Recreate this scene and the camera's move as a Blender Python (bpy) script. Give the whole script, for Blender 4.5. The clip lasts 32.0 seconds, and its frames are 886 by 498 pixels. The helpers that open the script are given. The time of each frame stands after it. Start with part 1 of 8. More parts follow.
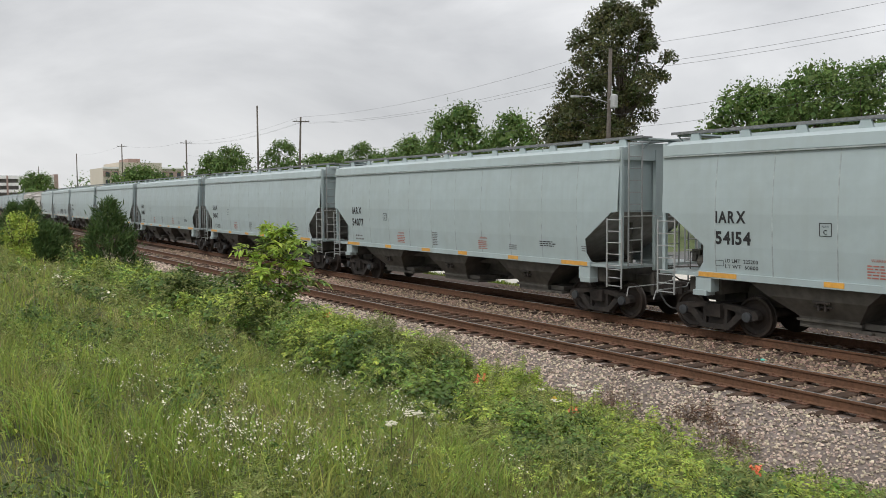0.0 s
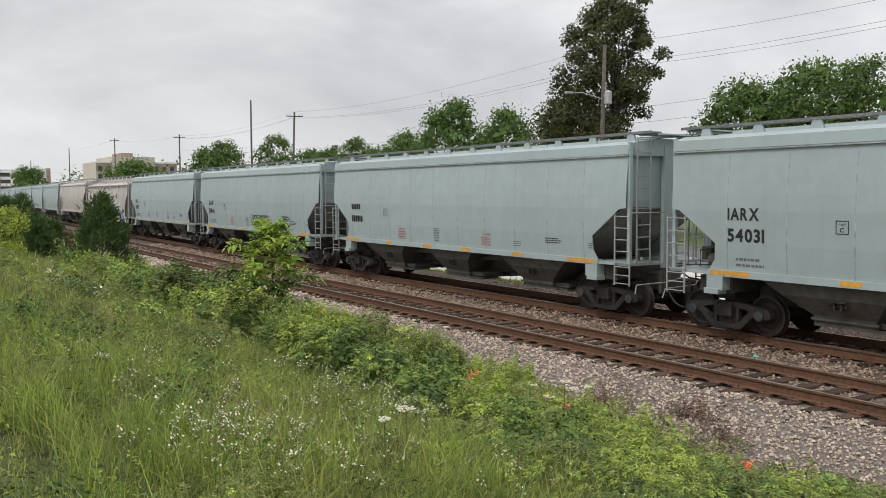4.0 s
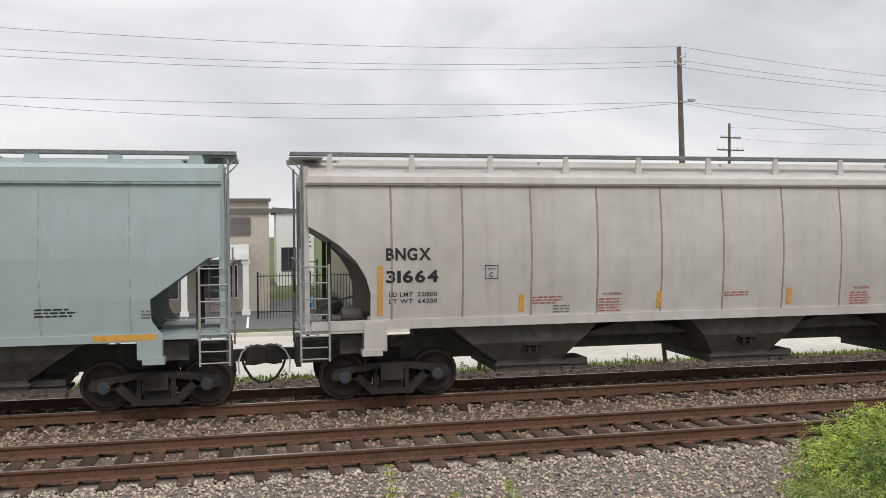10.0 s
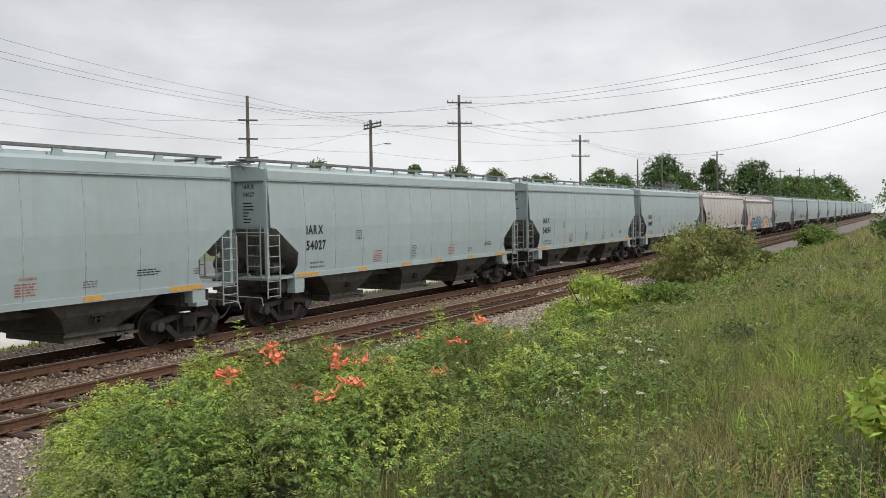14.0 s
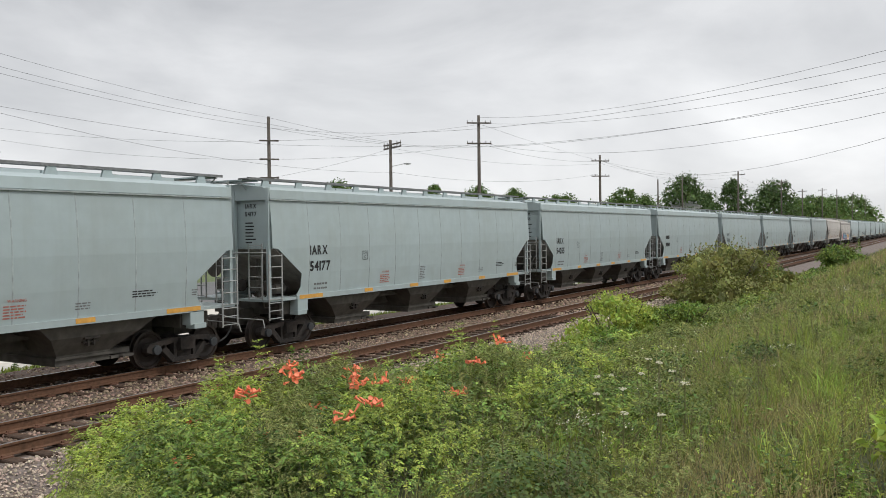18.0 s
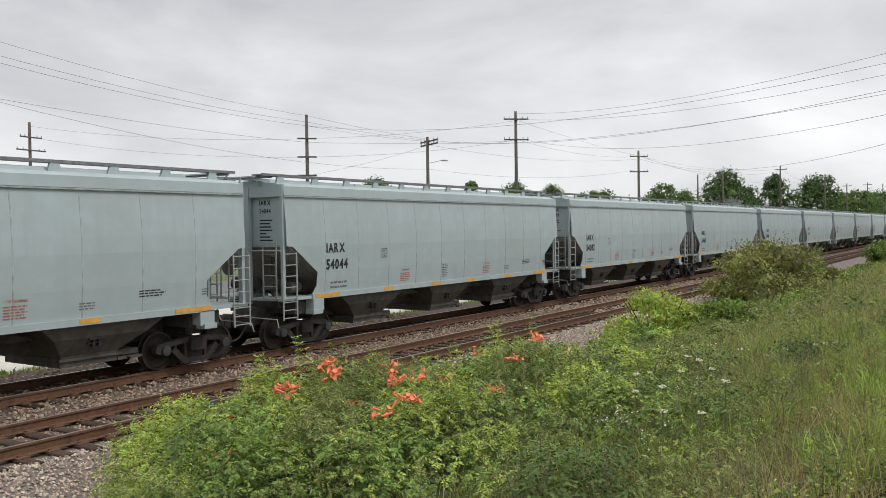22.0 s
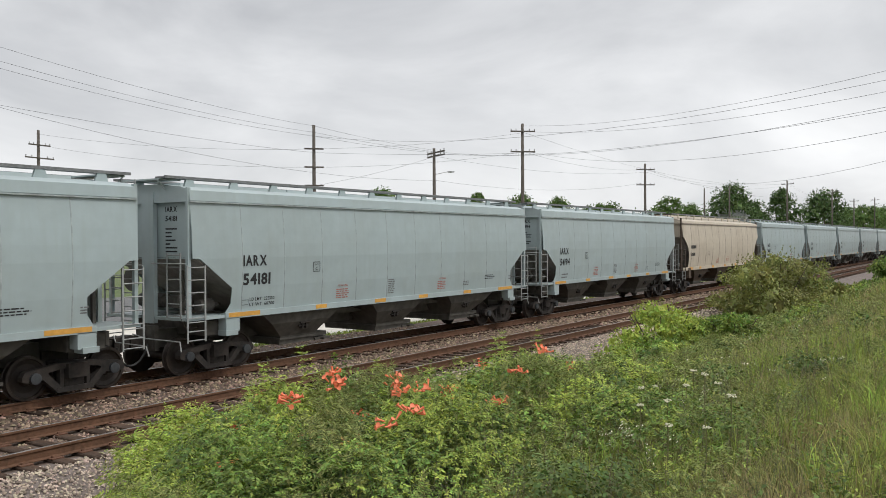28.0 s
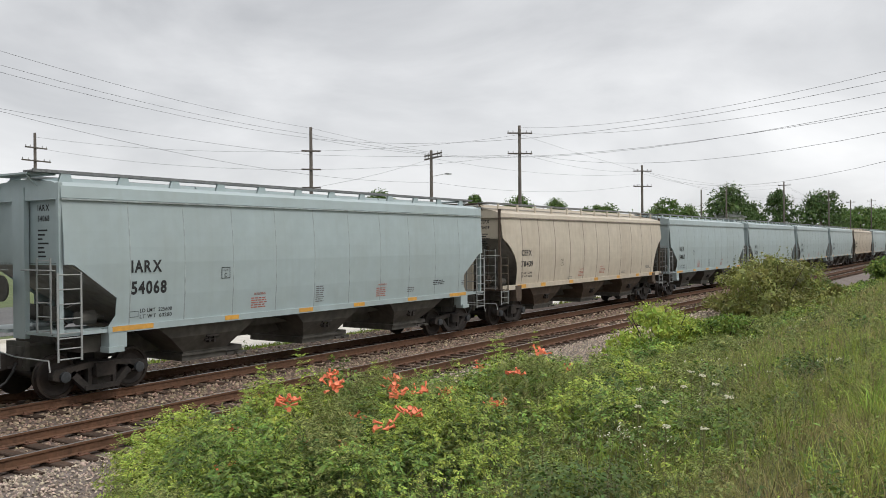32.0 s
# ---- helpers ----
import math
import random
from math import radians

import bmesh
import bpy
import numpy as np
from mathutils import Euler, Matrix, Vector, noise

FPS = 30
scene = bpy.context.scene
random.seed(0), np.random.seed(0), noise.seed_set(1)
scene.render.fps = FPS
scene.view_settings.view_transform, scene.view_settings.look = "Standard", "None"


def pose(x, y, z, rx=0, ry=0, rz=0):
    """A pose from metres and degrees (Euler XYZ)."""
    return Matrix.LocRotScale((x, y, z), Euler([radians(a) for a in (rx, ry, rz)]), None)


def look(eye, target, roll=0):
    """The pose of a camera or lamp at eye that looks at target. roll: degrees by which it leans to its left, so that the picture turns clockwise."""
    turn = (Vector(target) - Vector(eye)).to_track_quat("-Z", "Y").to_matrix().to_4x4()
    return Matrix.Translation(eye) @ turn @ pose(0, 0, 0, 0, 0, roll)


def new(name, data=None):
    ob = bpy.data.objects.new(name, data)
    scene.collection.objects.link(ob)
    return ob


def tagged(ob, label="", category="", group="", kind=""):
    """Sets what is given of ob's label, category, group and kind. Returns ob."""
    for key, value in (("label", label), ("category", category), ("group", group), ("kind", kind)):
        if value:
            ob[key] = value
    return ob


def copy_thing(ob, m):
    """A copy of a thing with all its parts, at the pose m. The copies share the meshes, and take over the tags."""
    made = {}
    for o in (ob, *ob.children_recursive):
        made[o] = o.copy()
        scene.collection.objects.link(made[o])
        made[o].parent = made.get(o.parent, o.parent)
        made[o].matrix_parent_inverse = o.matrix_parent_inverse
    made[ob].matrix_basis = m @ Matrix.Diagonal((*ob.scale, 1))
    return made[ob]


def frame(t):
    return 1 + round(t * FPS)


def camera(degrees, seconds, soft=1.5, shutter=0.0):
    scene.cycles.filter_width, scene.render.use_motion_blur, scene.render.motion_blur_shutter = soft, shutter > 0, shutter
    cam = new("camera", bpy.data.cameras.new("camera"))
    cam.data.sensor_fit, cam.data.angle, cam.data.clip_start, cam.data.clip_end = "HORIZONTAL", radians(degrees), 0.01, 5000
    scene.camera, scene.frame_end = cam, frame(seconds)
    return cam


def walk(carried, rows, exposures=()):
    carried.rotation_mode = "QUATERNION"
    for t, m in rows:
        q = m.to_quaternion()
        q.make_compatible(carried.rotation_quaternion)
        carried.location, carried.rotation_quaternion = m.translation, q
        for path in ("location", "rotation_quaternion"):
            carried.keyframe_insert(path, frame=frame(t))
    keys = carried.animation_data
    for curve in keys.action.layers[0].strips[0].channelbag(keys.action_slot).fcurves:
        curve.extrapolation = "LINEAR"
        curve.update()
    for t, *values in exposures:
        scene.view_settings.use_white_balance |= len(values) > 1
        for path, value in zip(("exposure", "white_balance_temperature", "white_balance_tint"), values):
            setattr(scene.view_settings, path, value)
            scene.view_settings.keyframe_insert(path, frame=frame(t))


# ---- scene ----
cam = camera(54.9, 32.0, soft=0.75)
EYE = (0.0, 0.0, 3.2)
# seconds, yaw, pitch, roll of a camera held by hand on the bank
TURNS = [
    (0, 56.12, -3.42, 0.39),
    (0.5, 56.38, -3.37, 0.34),
    (1, 56.47, -3.31, 0.32),
    (1.5, 56.43, -3.26, 0.28),
    (2, 56.22, -3.29, 0.15),
    (2.5, 56.02, -3.41, 0.13),
    (3, 55.89, -3.57, 0.18),
    (3.5, 55.78, -3.68, 0.17),
    (5.5, 55.27, -3.58, 0.14),
    (6, 54.46, -3.48, -0.25),
    (6.5, 52.40, -3.29, -0.39),
    (7, 46.98, -3.16, -0.45),
    (7.5, 39.67, -3.15, -0.22),
    (8, 35.35, -3.08, -0.00),
    (8.5, 30.94, -2.77, 0.10),
    (9, 21.67, -2.20, 0.19),
    (9.5, 6.01, -1.37, 0.15),
    (9.6, 2.47, -1.32, 0.05),
    (9.8, -5.03, -1.15, -0.02),
    (10, -12.44, -1.03, 0.50),
    (10.4, -26.73, -1.54, 1.20),
    (10.5, -29.89, -1.58, 1.73),
    (10.8, -38.84, -2.17, 1.85),
    (11, -44.20, -2.32, 0.88),
    (11.2, -48.70, -2.55, 0.58),
    (11.5, -53.79, -2.13, -0.32),
    (12, -57.91, -1.03, -0.16),
    (12.5, -59.13, -0.54, 0.89),
    (13, -59.45, -0.92, 1.14),
    (13.5, -60.03, -1.91, 0.98),
    (14, -60.53, -2.47, 0.72),
    (14.5, -60.61, -2.26, 0.62),
    (16.5, -61.33, -1.36, 0.63),
    (17, -61.31, -1.28, 0.62),
    (17.5, -60.69, -1.18, 0.76),
    (18, -59.22, -1.12, 0.67),
    (18.5, -57.90, -1.24, 0.61),
    (19, -57.66, -1.35, 0.63),
    (19.5, -57.75, -1.39, 0.77),
    (20, -57.74, -1.35, 0.89),
    (20.5, -57.70, -1.18, 0.95),
    (21, -57.60, -1.19, 0.97),
    (21.5, -57.24, -1.28, 0.85),
    (22, -56.73, -1.31, 0.85),
    (22.5, -56.48, -1.30, 0.74),
    (23, -56.30, -1.32, 0.58),
    (23.5, -56.02, -1.26, 0.45),
    (24, -55.56, -1.16, 0.13),
    (24.5, -55.35, -0.94, 0.21),
    (25, -55.36, -0.74, 0.30),
    (25.5, -55.53, -0.69, 0.42),
    (27.5, -57.34, -0.54, 0.54),
    (28, -56.34, -0.55, 0.30),
    (28.5, -56.25, -0.48, 0.30),
    (29, -56.39, -0.36, 0.27),
    (29.5, -56.33, -0.39, 0.32),
    (30, -56.32, -0.57, 0.25),
    (30.5, -56.40, -0.55, 0.12),
    (31, -56.39, -0.39, 0.13),
    (31.5, -56.39, -0.29, 0.25),
    (32, -56.52, -0.42, 0.43),
]
walk(cam, [(t, pose(*EYE, 90 + p, r, y)) for t, y, p, r in TURNS], exposures=[(0.0, 0.0), (32.0, 0.0)])

# ---- sky and light ----
world = bpy.data.worlds.new("overcast_sky")
scene.world = world
world.use_nodes = True
wn, wl = world.node_tree.nodes, world.node_tree.links
for n in list(wn):
    wn.remove(n)
w_out = wn.new("ShaderNodeOutputWorld")
w_bg = wn.new("ShaderNodeBackground")
w_tc = wn.new("ShaderNodeTexCoord")
w_map = wn.new("ShaderNodeMapping")
w_map.inputs["Scale"].default_value = (1.3, 1.3, 3.2)
w_n1 = wn.new("ShaderNodeTexNoise")
w_n1.inputs["Scale"].default_value = 1.9
w_n1.inputs["Detail"].default_value = 9
w_n1.inputs["Roughness"].default_value = 0.52
w_n1.inputs["Distortion"].default_value = 0.4
w_ramp = wn.new("ShaderNodeValToRGB")
w_ramp.color_ramp.elements[0].position = 0.28
w_ramp.color_ramp.elements[0].color = (0.52, 0.53, 0.55, 1)
w_ramp.color_ramp.elements[1].position = 0.70
w_ramp.color_ramp.elements[1].color = (0.95, 0.955, 0.965, 1)
w_sky = wn.new("ShaderNodeTexSky")
w_sky.sky_type = "NISHITA"
w_sky.sun_disc = False
w_sky.sun_elevation = radians(58)
w_sky.sun_rotation = radians(200)
w_mul = wn.new("ShaderNodeMixRGB")
w_mul.blend_type = "ADD"
w_mul.inputs[0].default_value = 0.006
wl.new(w_tc.outputs["Generated"], w_map.inputs["Vector"])
wl.new(w_map.outputs[0], w_n1.inputs["Vector"])
wl.new(w_n1.outputs[0], w_ramp.inputs[0])
wl.new(w_ramp.outputs[0], w_mul.inputs[1])
wl.new(w_sky.outputs[0], w_mul.inputs[2])
# an overcast sky is brighter overhead than near the horizon
w_sep = wn.new("ShaderNodeSeparateXYZ")
w_up = wn.new("ShaderNodeMapRange")
w_up.inputs[1].default_value, w_up.inputs[2].default_value = 0.25, 1.0
w_up.inputs[3].default_value, w_up.inputs[4].default_value = 1.02, 1.75
wl.new(w_tc.outputs["Generated"], w_sep.inputs[0])
wl.new(w_sep.outputs["Z"], w_up.inputs[0])
w_bank = wn.new("ShaderNodeMapRange")
w_bank.interpolation_type = "SMOOTHSTEP"
w_bank.inputs[1].default_value, w_bank.inputs[2].default_value = -1.0, -0.65
w_bank.inputs[3].default_value, w_bank.inputs[4].default_value = 0.86, 1.0
w_both = wn.new("ShaderNodeMath")
w_both.operation = "MULTIPLY"
wl.new(w_sep.outputs["X"], w_bank.inputs[0])
wl.new(w_up.outputs[0], w_both.inputs[0])
wl.new(w_bank.outputs[0], w_both.inputs[1])
wl.new(w_both.outputs[0], w_bg.inputs["Strength"])
wl.new(w_mul.outputs[0], w_bg.inputs["Color"])
wl.new(w_bg.outputs[0], w_out.inputs["Surface"])

sun_data = bpy.data.lights.new("sun", "SUN")
sun_data.energy = 1.4
sun_data.angle = radians(14)
sun_data.color = (1.0, 0.97, 0.92)
sun = new("sun", sun_data)
sun.matrix_world = look((0, 0, 0), (-0.2, 0.75, -1.0))

# ---- tools ----
R3 = random.Random(7)


class Shape:
    """Collects vertices and faces of one mesh."""

    def __init__(self):
        self.v, self.f = [], []

    def add(self, verts, faces):
        n = len(self.v)
        self.v += [tuple(p) for p in verts]
        self.f += [tuple(i + n for i in q) for q in faces]
        return self

    def box(self, x0, x1, y0, y1, z0, z1, m=None):
        c = [(x0, y0, z0), (x1, y0, z0), (x1, y1, z0), (x0, y1, z0), (x0, y0, z1), (x1, y0, z1), (x1, y1, z1), (x0, y1, z1)]
        if m is not None:
            c = [tuple(m @ Vector(p)) for p in c]
        return self.add(c, [(3, 2, 1, 0), (4, 5, 6, 7), (0, 1, 5, 4), (1, 2, 6, 5), (2, 3, 7, 6), (3, 0, 4, 7)])

    def rings(self, rings, closed=True, caps=True):
        """Skin over rings of equal length."""
        n = len(rings[0])
        base = len(self.v)
        for r in rings:
            self.v += [tuple(p) for p in r]
        for i in range(len(rings) - 1):
            for j in range(n if closed else n - 1):
                a, b = base + i * n + j, base + i * n + (j + 1) % n
                self.f.append((a, b, b + n, a + n))
        if caps and closed:
            self.f.append(tuple(base + j for j in reversed(range(n))))
            self.f.append(tuple(base + (len(rings) - 1) * n + j for j in range(n)))
        return self

    def tube(self, pts, r, n=6, r1=None):
        """A rod along points; r1: radius at its end."""
        pts = [Vector(p) for p in pts]
        rings = []
        for i, p in enumerate(pts):
            d = (pts[min(i + 1, len(pts) - 1)] - pts[max(i - 1, 0)]).normalized()
            a = d.orthogonal().normalized() if abs(d.z) > 0.95 else d.cross(Vector((0, 0, 1))).normalized()
            b = d.cross(a)
            rr = r if r1 is None else r + (r1 - r) * i / (len(pts) - 1)
            rings.append([p + (a * math.cos(2 * math.pi * k / n) + b * math.sin(2 * math.pi * k / n)) * rr for k in range(n)])
        return self.rings(rings)

    def disc(self, c, axis, rs, n=20):
        """A turned body: rs are (offset along the axis, radius)."""
        c, d = Vector(c), Vector(axis).normalized()
        a = d.orthogonal().normalized()
        b = d.cross(a)
        return self.rings([[c + d * o + (a * math.cos(2 * math.pi * k / n) + b * math.sin(2 * math.pi * k / n)) * r for k in range(n)] for o, r in rs])

    def prism(self, outline, y0, y1):
        """An outline in x, z made thick along y."""
        return self.rings([[(x, y0, z) for x, z in outline], [(x, y1, z) for x, z in outline]])

    def mesh(self, name, material, smooth=False):
        me = bpy.data.meshes.new(name)
        me.from_pydata(self.v, [], self.f)
        if material is not None:
            me.materials.append(material)
        bm = bmesh.new()
        bm.from_mesh(me)
        bmesh.ops.recalc_face_normals(bm, faces=bm.faces)
        bm.to_mesh(me)
        bm.free()
        if smooth:
            for p in me.polygons:
                p.use_smooth = True
        return me


def part(name, shape, material, parent=None, label="", smooth=False):
    """One mesh object, under a thing or a part."""
    me = shape if isinstance(shape, bpy.types.Mesh) else shape.mesh(name, material, smooth)
    ob = new(name, me)
    ob.parent = parent
    if label:
        ob["label"] = label
    return ob


def thing(name, label, category, group="", kind="", at=None):
    ob = new(name)
    tagged(ob, label, category, group, kind)
    if at is not None:
        ob.matrix_basis = at
    return ob


def quick_mesh(name, verts, faces, material, smooth=False):
    """A mesh out of numpy arrays; faces all have the same corner count."""
    me = bpy.data.meshes.new(name)
    verts, faces = np.asarray(verts, np.float32), np.asarray(faces, np.int32)
    k = faces.shape[1]
    me.vertices.add(len(verts))
    me.vertices.foreach_set("co", verts.ravel())
    me.loops.add(faces.size)
    me.loops.foreach_set("vertex_index", faces.ravel())
    me.polygons.add(len(faces))
    me.polygons.foreach_set("loop_start", np.arange(0, faces.size, k, dtype=np.int32))
    if material is not None:
        me.materials.append(material)
    me.update(calc_edges=True)
    if smooth:
        me.polygons.foreach_set("use_smooth", np.ones(len(faces), bool))
    return me


# ---- materials ----
def material(name, base, rough=0.6, metal=0.0, grain=8.0, spread=0.25, dirt=None, dirt_amount=0.4, dirt_scale=0.8,
             bump=0.0, bump_scale=30.0, spec=0.5, island=0.0, streaks=0.0, through_light=0.0, per_object=0.0):
    """A surface with grain at a fine scale, dirt or wear at a coarse one, optional bump, streaks and variation per piece."""
    m = bpy.data.materials.new(name)
    m.use_nodes = True
    nt = m.node_tree
    N, K = nt.nodes, nt.links
    b = N["Principled BSDF"]
    b.inputs["Roughness"].default_value = rough
    b.inputs["Metallic"].default_value = metal
    b.inputs["Specular IOR Level"].default_value = spec
    tc = N.new("ShaderNodeTexCoord")
    n1 = N.new("ShaderNodeTexNoise")
    n1.inputs["Scale"].default_value = grain
    n1.inputs["Detail"].default_value = 5
    K.new(tc.outputs["Object"], n1.inputs["Vector"])
    rmp = N.new("ShaderNodeValToRGB")
    e = rmp.color_ramp.elements
    e[0].position, e[1].position = 0.3, 0.7
    e[0].color = (*[c * (1 - spread) for c in base], 1)
    e[1].color = (*[min(1, c * (1 + spread)) for c in base], 1)
    K.new(n1.outputs[0], rmp.inputs[0])
    col = rmp.outputs[0]
    if dirt is not None:
        n2 = N.new("ShaderNodeTexNoise")
        n2.inputs["Scale"].default_value = dirt_scale
        n2.inputs["Detail"].default_value = 6
        n2.inputs["Roughness"].default_value = 0.65
        K.new(tc.outputs["Object"], n2.inputs["Vector"])
        r2 = N.new("ShaderNodeMapRange")
        r2.inputs[1].default_value, r2.inputs[2].default_value = 0.42, 0.68
        r2.inputs[4].default_value = dirt_amount
        K.new(n2.outputs[0], r2.inputs[0])
        mx = N.new("ShaderNodeMixRGB")
        mx.inputs[2].default_value = (*dirt, 1)
        K.new(r2.outputs[0], mx.inputs[0])
        K.new(col, mx.inputs[1])
        col = mx.outputs[0]
    if streaks:
        mp = N.new("ShaderNodeMapping")
        mp.inputs["Scale"].default_value = (5.0, 5.0, 0.25)
        K.new(tc.outputs["Object"], mp.inputs["Vector"])
        n3 = N.new("ShaderNodeTexNoise")
        n3.inputs["Scale"].default_value = 1.0
        n3.inputs["Detail"].default_value = 4
        K.new(mp.outputs[0], n3.inputs["Vector"])
        r3 = N.new("ShaderNodeMapRange")
        r3.inputs[1].default_value, r3.inputs[2].default_value = 0.5, 0.75
        r3.inputs[4].default_value = streaks
        K.new(n3.outputs[0], r3.inputs[0])
        mx = N.new("ShaderNodeMixRGB")
        mx.inputs[2].default_value = (*(dirt or (0.1, 0.09, 0.08)), 1)
        K.new(r3.outputs[0], mx.inputs[0])
        K.new(col, mx.inputs[1])
        col = mx.outputs[0]
    if island or per_object:
        if island:
            g = N.new("ShaderNodeNewGeometry")
            src = g.outputs["Random Per Island"]
        else:
            g = N.new("ShaderNodeObjectInfo")
            src = g.outputs["Random"]
        amount = island or per_object
        r4 = N.new("ShaderNodeMapRange")
        r4.inputs[3].default_value, r4.inputs[4].default_value = 1 - amount, 1 + amount
        K.new(src, r4.inputs[0])
        hs = N.new("ShaderNodeHueSaturation")
        K.new(r4.outputs[0], hs.inputs["Value"])
        K.new(col, hs.inputs["Color"])
        if island:
            ml = N.new("ShaderNodeMath")
            ml.operation = "MULTIPLY"
            ml.inputs[1].default_value = 17.31
            fr = N.new("ShaderNodeMath")
            fr.operation = "FRACT"
            K.new(src, ml.inputs[0])
            K.new(ml.outputs[0], fr.inputs[0])
            r5 = N.new("ShaderNodeMapRange")
            r5.inputs[3].default_value, r5.inputs[4].default_value = 0.5 - 0.06 * island, 0.5 + 0.06 * island
            K.new(fr.outputs[0], r5.inputs[0])
            K.new(r5.outputs[0], hs.inputs["Hue"])
        col = hs.outputs[0]
    K.new(col, b.inputs["Base Color"])
    if bump:
        n4 = N.new("ShaderNodeTexNoise")
        n4.inputs["Scale"].default_value = bump_scale
        n4.inputs["Detail"].default_value = 4
        K.new(tc.outputs["Object"], n4.inputs["Vector"])
        bp = N.new("ShaderNodeBump")
        bp.inputs["Strength"].default_value = bump
        bp.inputs["Distance"].default_value = 0.02
        K.new(n4.outputs[0], bp.inputs["Height"])
        K.new(bp.outputs[0], b.inputs["Normal"])
    if through_light:
        tr = N.new("ShaderNodeBsdfTranslucent")
        K.new(col, tr.inputs["Color"])
        ms = N.new("ShaderNodeMixShader")
        ms.inputs[0].default_value = through_light
        K.new(b.outputs[0], ms.inputs[1])
        K.new(tr.outputs[0], ms.inputs[2])
        K.new(ms.outputs[0], N["Material Output"].inputs["Surface"])
    return m


RAIL_RUST = material("rusty_rail_steel", (0.115, 0.062, 0.038), 0.8, 0.0, 14, 0.3, (0.17, 0.085, 0.048), 0.5, 1.5, 0.3, spec=0.25)
RAIL_TOP = material("polished_rail_head", (0.42, 0.41, 0.40), 0.28, 0.9, 20, 0.1)
TIE_WOOD = material("creosoted_tie_wood", (0.058, 0.040, 0.030), 0.9, 0, 12, 0.35, (0.17, 0.095, 0.06), 0.55, 2.0, 0.5, 40, spec=0.2, per_object=0.35)
# darker than the loose stones: shade in the gaps between them, put into the colour
BALLAST = material("gap_shaded_ballast_bed", (0.16, 0.13, 0.115), 0.9, 0, 14, 0.5, (0.10, 0.075, 0.06), 0.55, 0.5, 0.9, 22)
BED = material("rust_stained_track_bed", (0.105, 0.07, 0.053), 0.95, 0, 16, 0.5, (0.16, 0.125, 0.105), 0.5, 0.6, 0.9, 24)
SOIL = material("soil_under_weeds", (0.06, 0.068, 0.026), 0.95, 0, 3, 0.4, (0.04, 0.055, 0.016), 0.7, 0.6, 0.5, 12)
GRASS_GROUND = material("mown_grass_ground", (0.075, 0.11, 0.03), 0.95, 0, 4, 0.4, (0.14, 0.13, 0.06), 0.5, 0.4, 0.6, 20)
CONCRETE = material("pale_concrete_road", (0.55, 0.52, 0.46), 0.85, 0, 3, 0.12, (0.40, 0.37, 0.32), 0.5, 0.25, 0.2, 30)
ASPHALT = material("grey_asphalt", (0.11, 0.11, 0.11), 0.9, 0, 8, 0.25, (0.16, 0.155, 0.15), 0.5, 0.3, 0.3, 40)
POLE_WOOD = material("weathered_pole_wood", (0.115, 0.10, 0.085), 0.9, 0, 6, 0.3, (0.06, 0.05, 0.04), 0.5, 1.0, 0.3, streaks=0.4)
GALV = material("galvanised_metal", (0.42, 0.43, 0.43), 0.5, 0.6, 10, 0.15, (0.25, 0.24, 0.22), 0.4, 2)
WIRE = material("dark_wire", (0.09, 0.09, 0.095), 0.5, 0.4, 5, 0.1)
LEAF_TREE = material("tree_leaves", (0.12, 0.19, 0.052), 0.6, 0, 0.5, 0.3, (0.08, 0.13, 0.038), 0.5, 0.35, spec=0.25, island=0.4, through_light=0.3)
LEAF_DARK = material("dark_glossy_leaves", (0.058, 0.078, 0.025), 0.5, 0, 0.8, 0.4, (0.15, 0.11, 0.04), 0.55, 0.6, spec=0.35, island=0.5, through_light=0.25)
LEAF_PINE = material("pine_needles", (0.075, 0.125, 0.038), 0.6, 0, 1.5, 0.35, spec=0.25, island=0.4, through_light=0.15)
BARK = material("bark", (0.09, 0.07, 0.055), 0.95, 0, 9, 0.4, (0.05, 0.045, 0.035), 0.5, 2, 0.8, 25)

# ---- the line of the tracks ----
NEAR_RAIL, FAR_RAIL, GAUGE = 12.62, 16.60, 1.505
BEND, BEND_END, BEND_R = 5.69e-4, -130.0, 0.44e-4


def swing(x):
    """How far the line swings away from straight at x."""
    if x >= 0:
        return BEND_R / 2 * x * x
    if x > BEND_END:
        return BEND / 2 * x * x
    return BEND / 2 * BEND_END ** 2 + BEND * BEND_END * (x - BEND_END)


def slope_of(x):
    return BEND_R * x if x >= 0 else BEND * max(x, BEND_END)


def along(x, y):
    """A point at x, y metres beside the line."""
    a = math.atan(slope_of(x))
    return x - y * math.sin(a) * 0, y + swing(x)


XS = [-520 + 20 * i for i in range(17)] + [-190 + 10 * i for i in range(6)] + [-130 + 4 * i for i in range(66)] + [140 + 20 * i for i in range(20)]


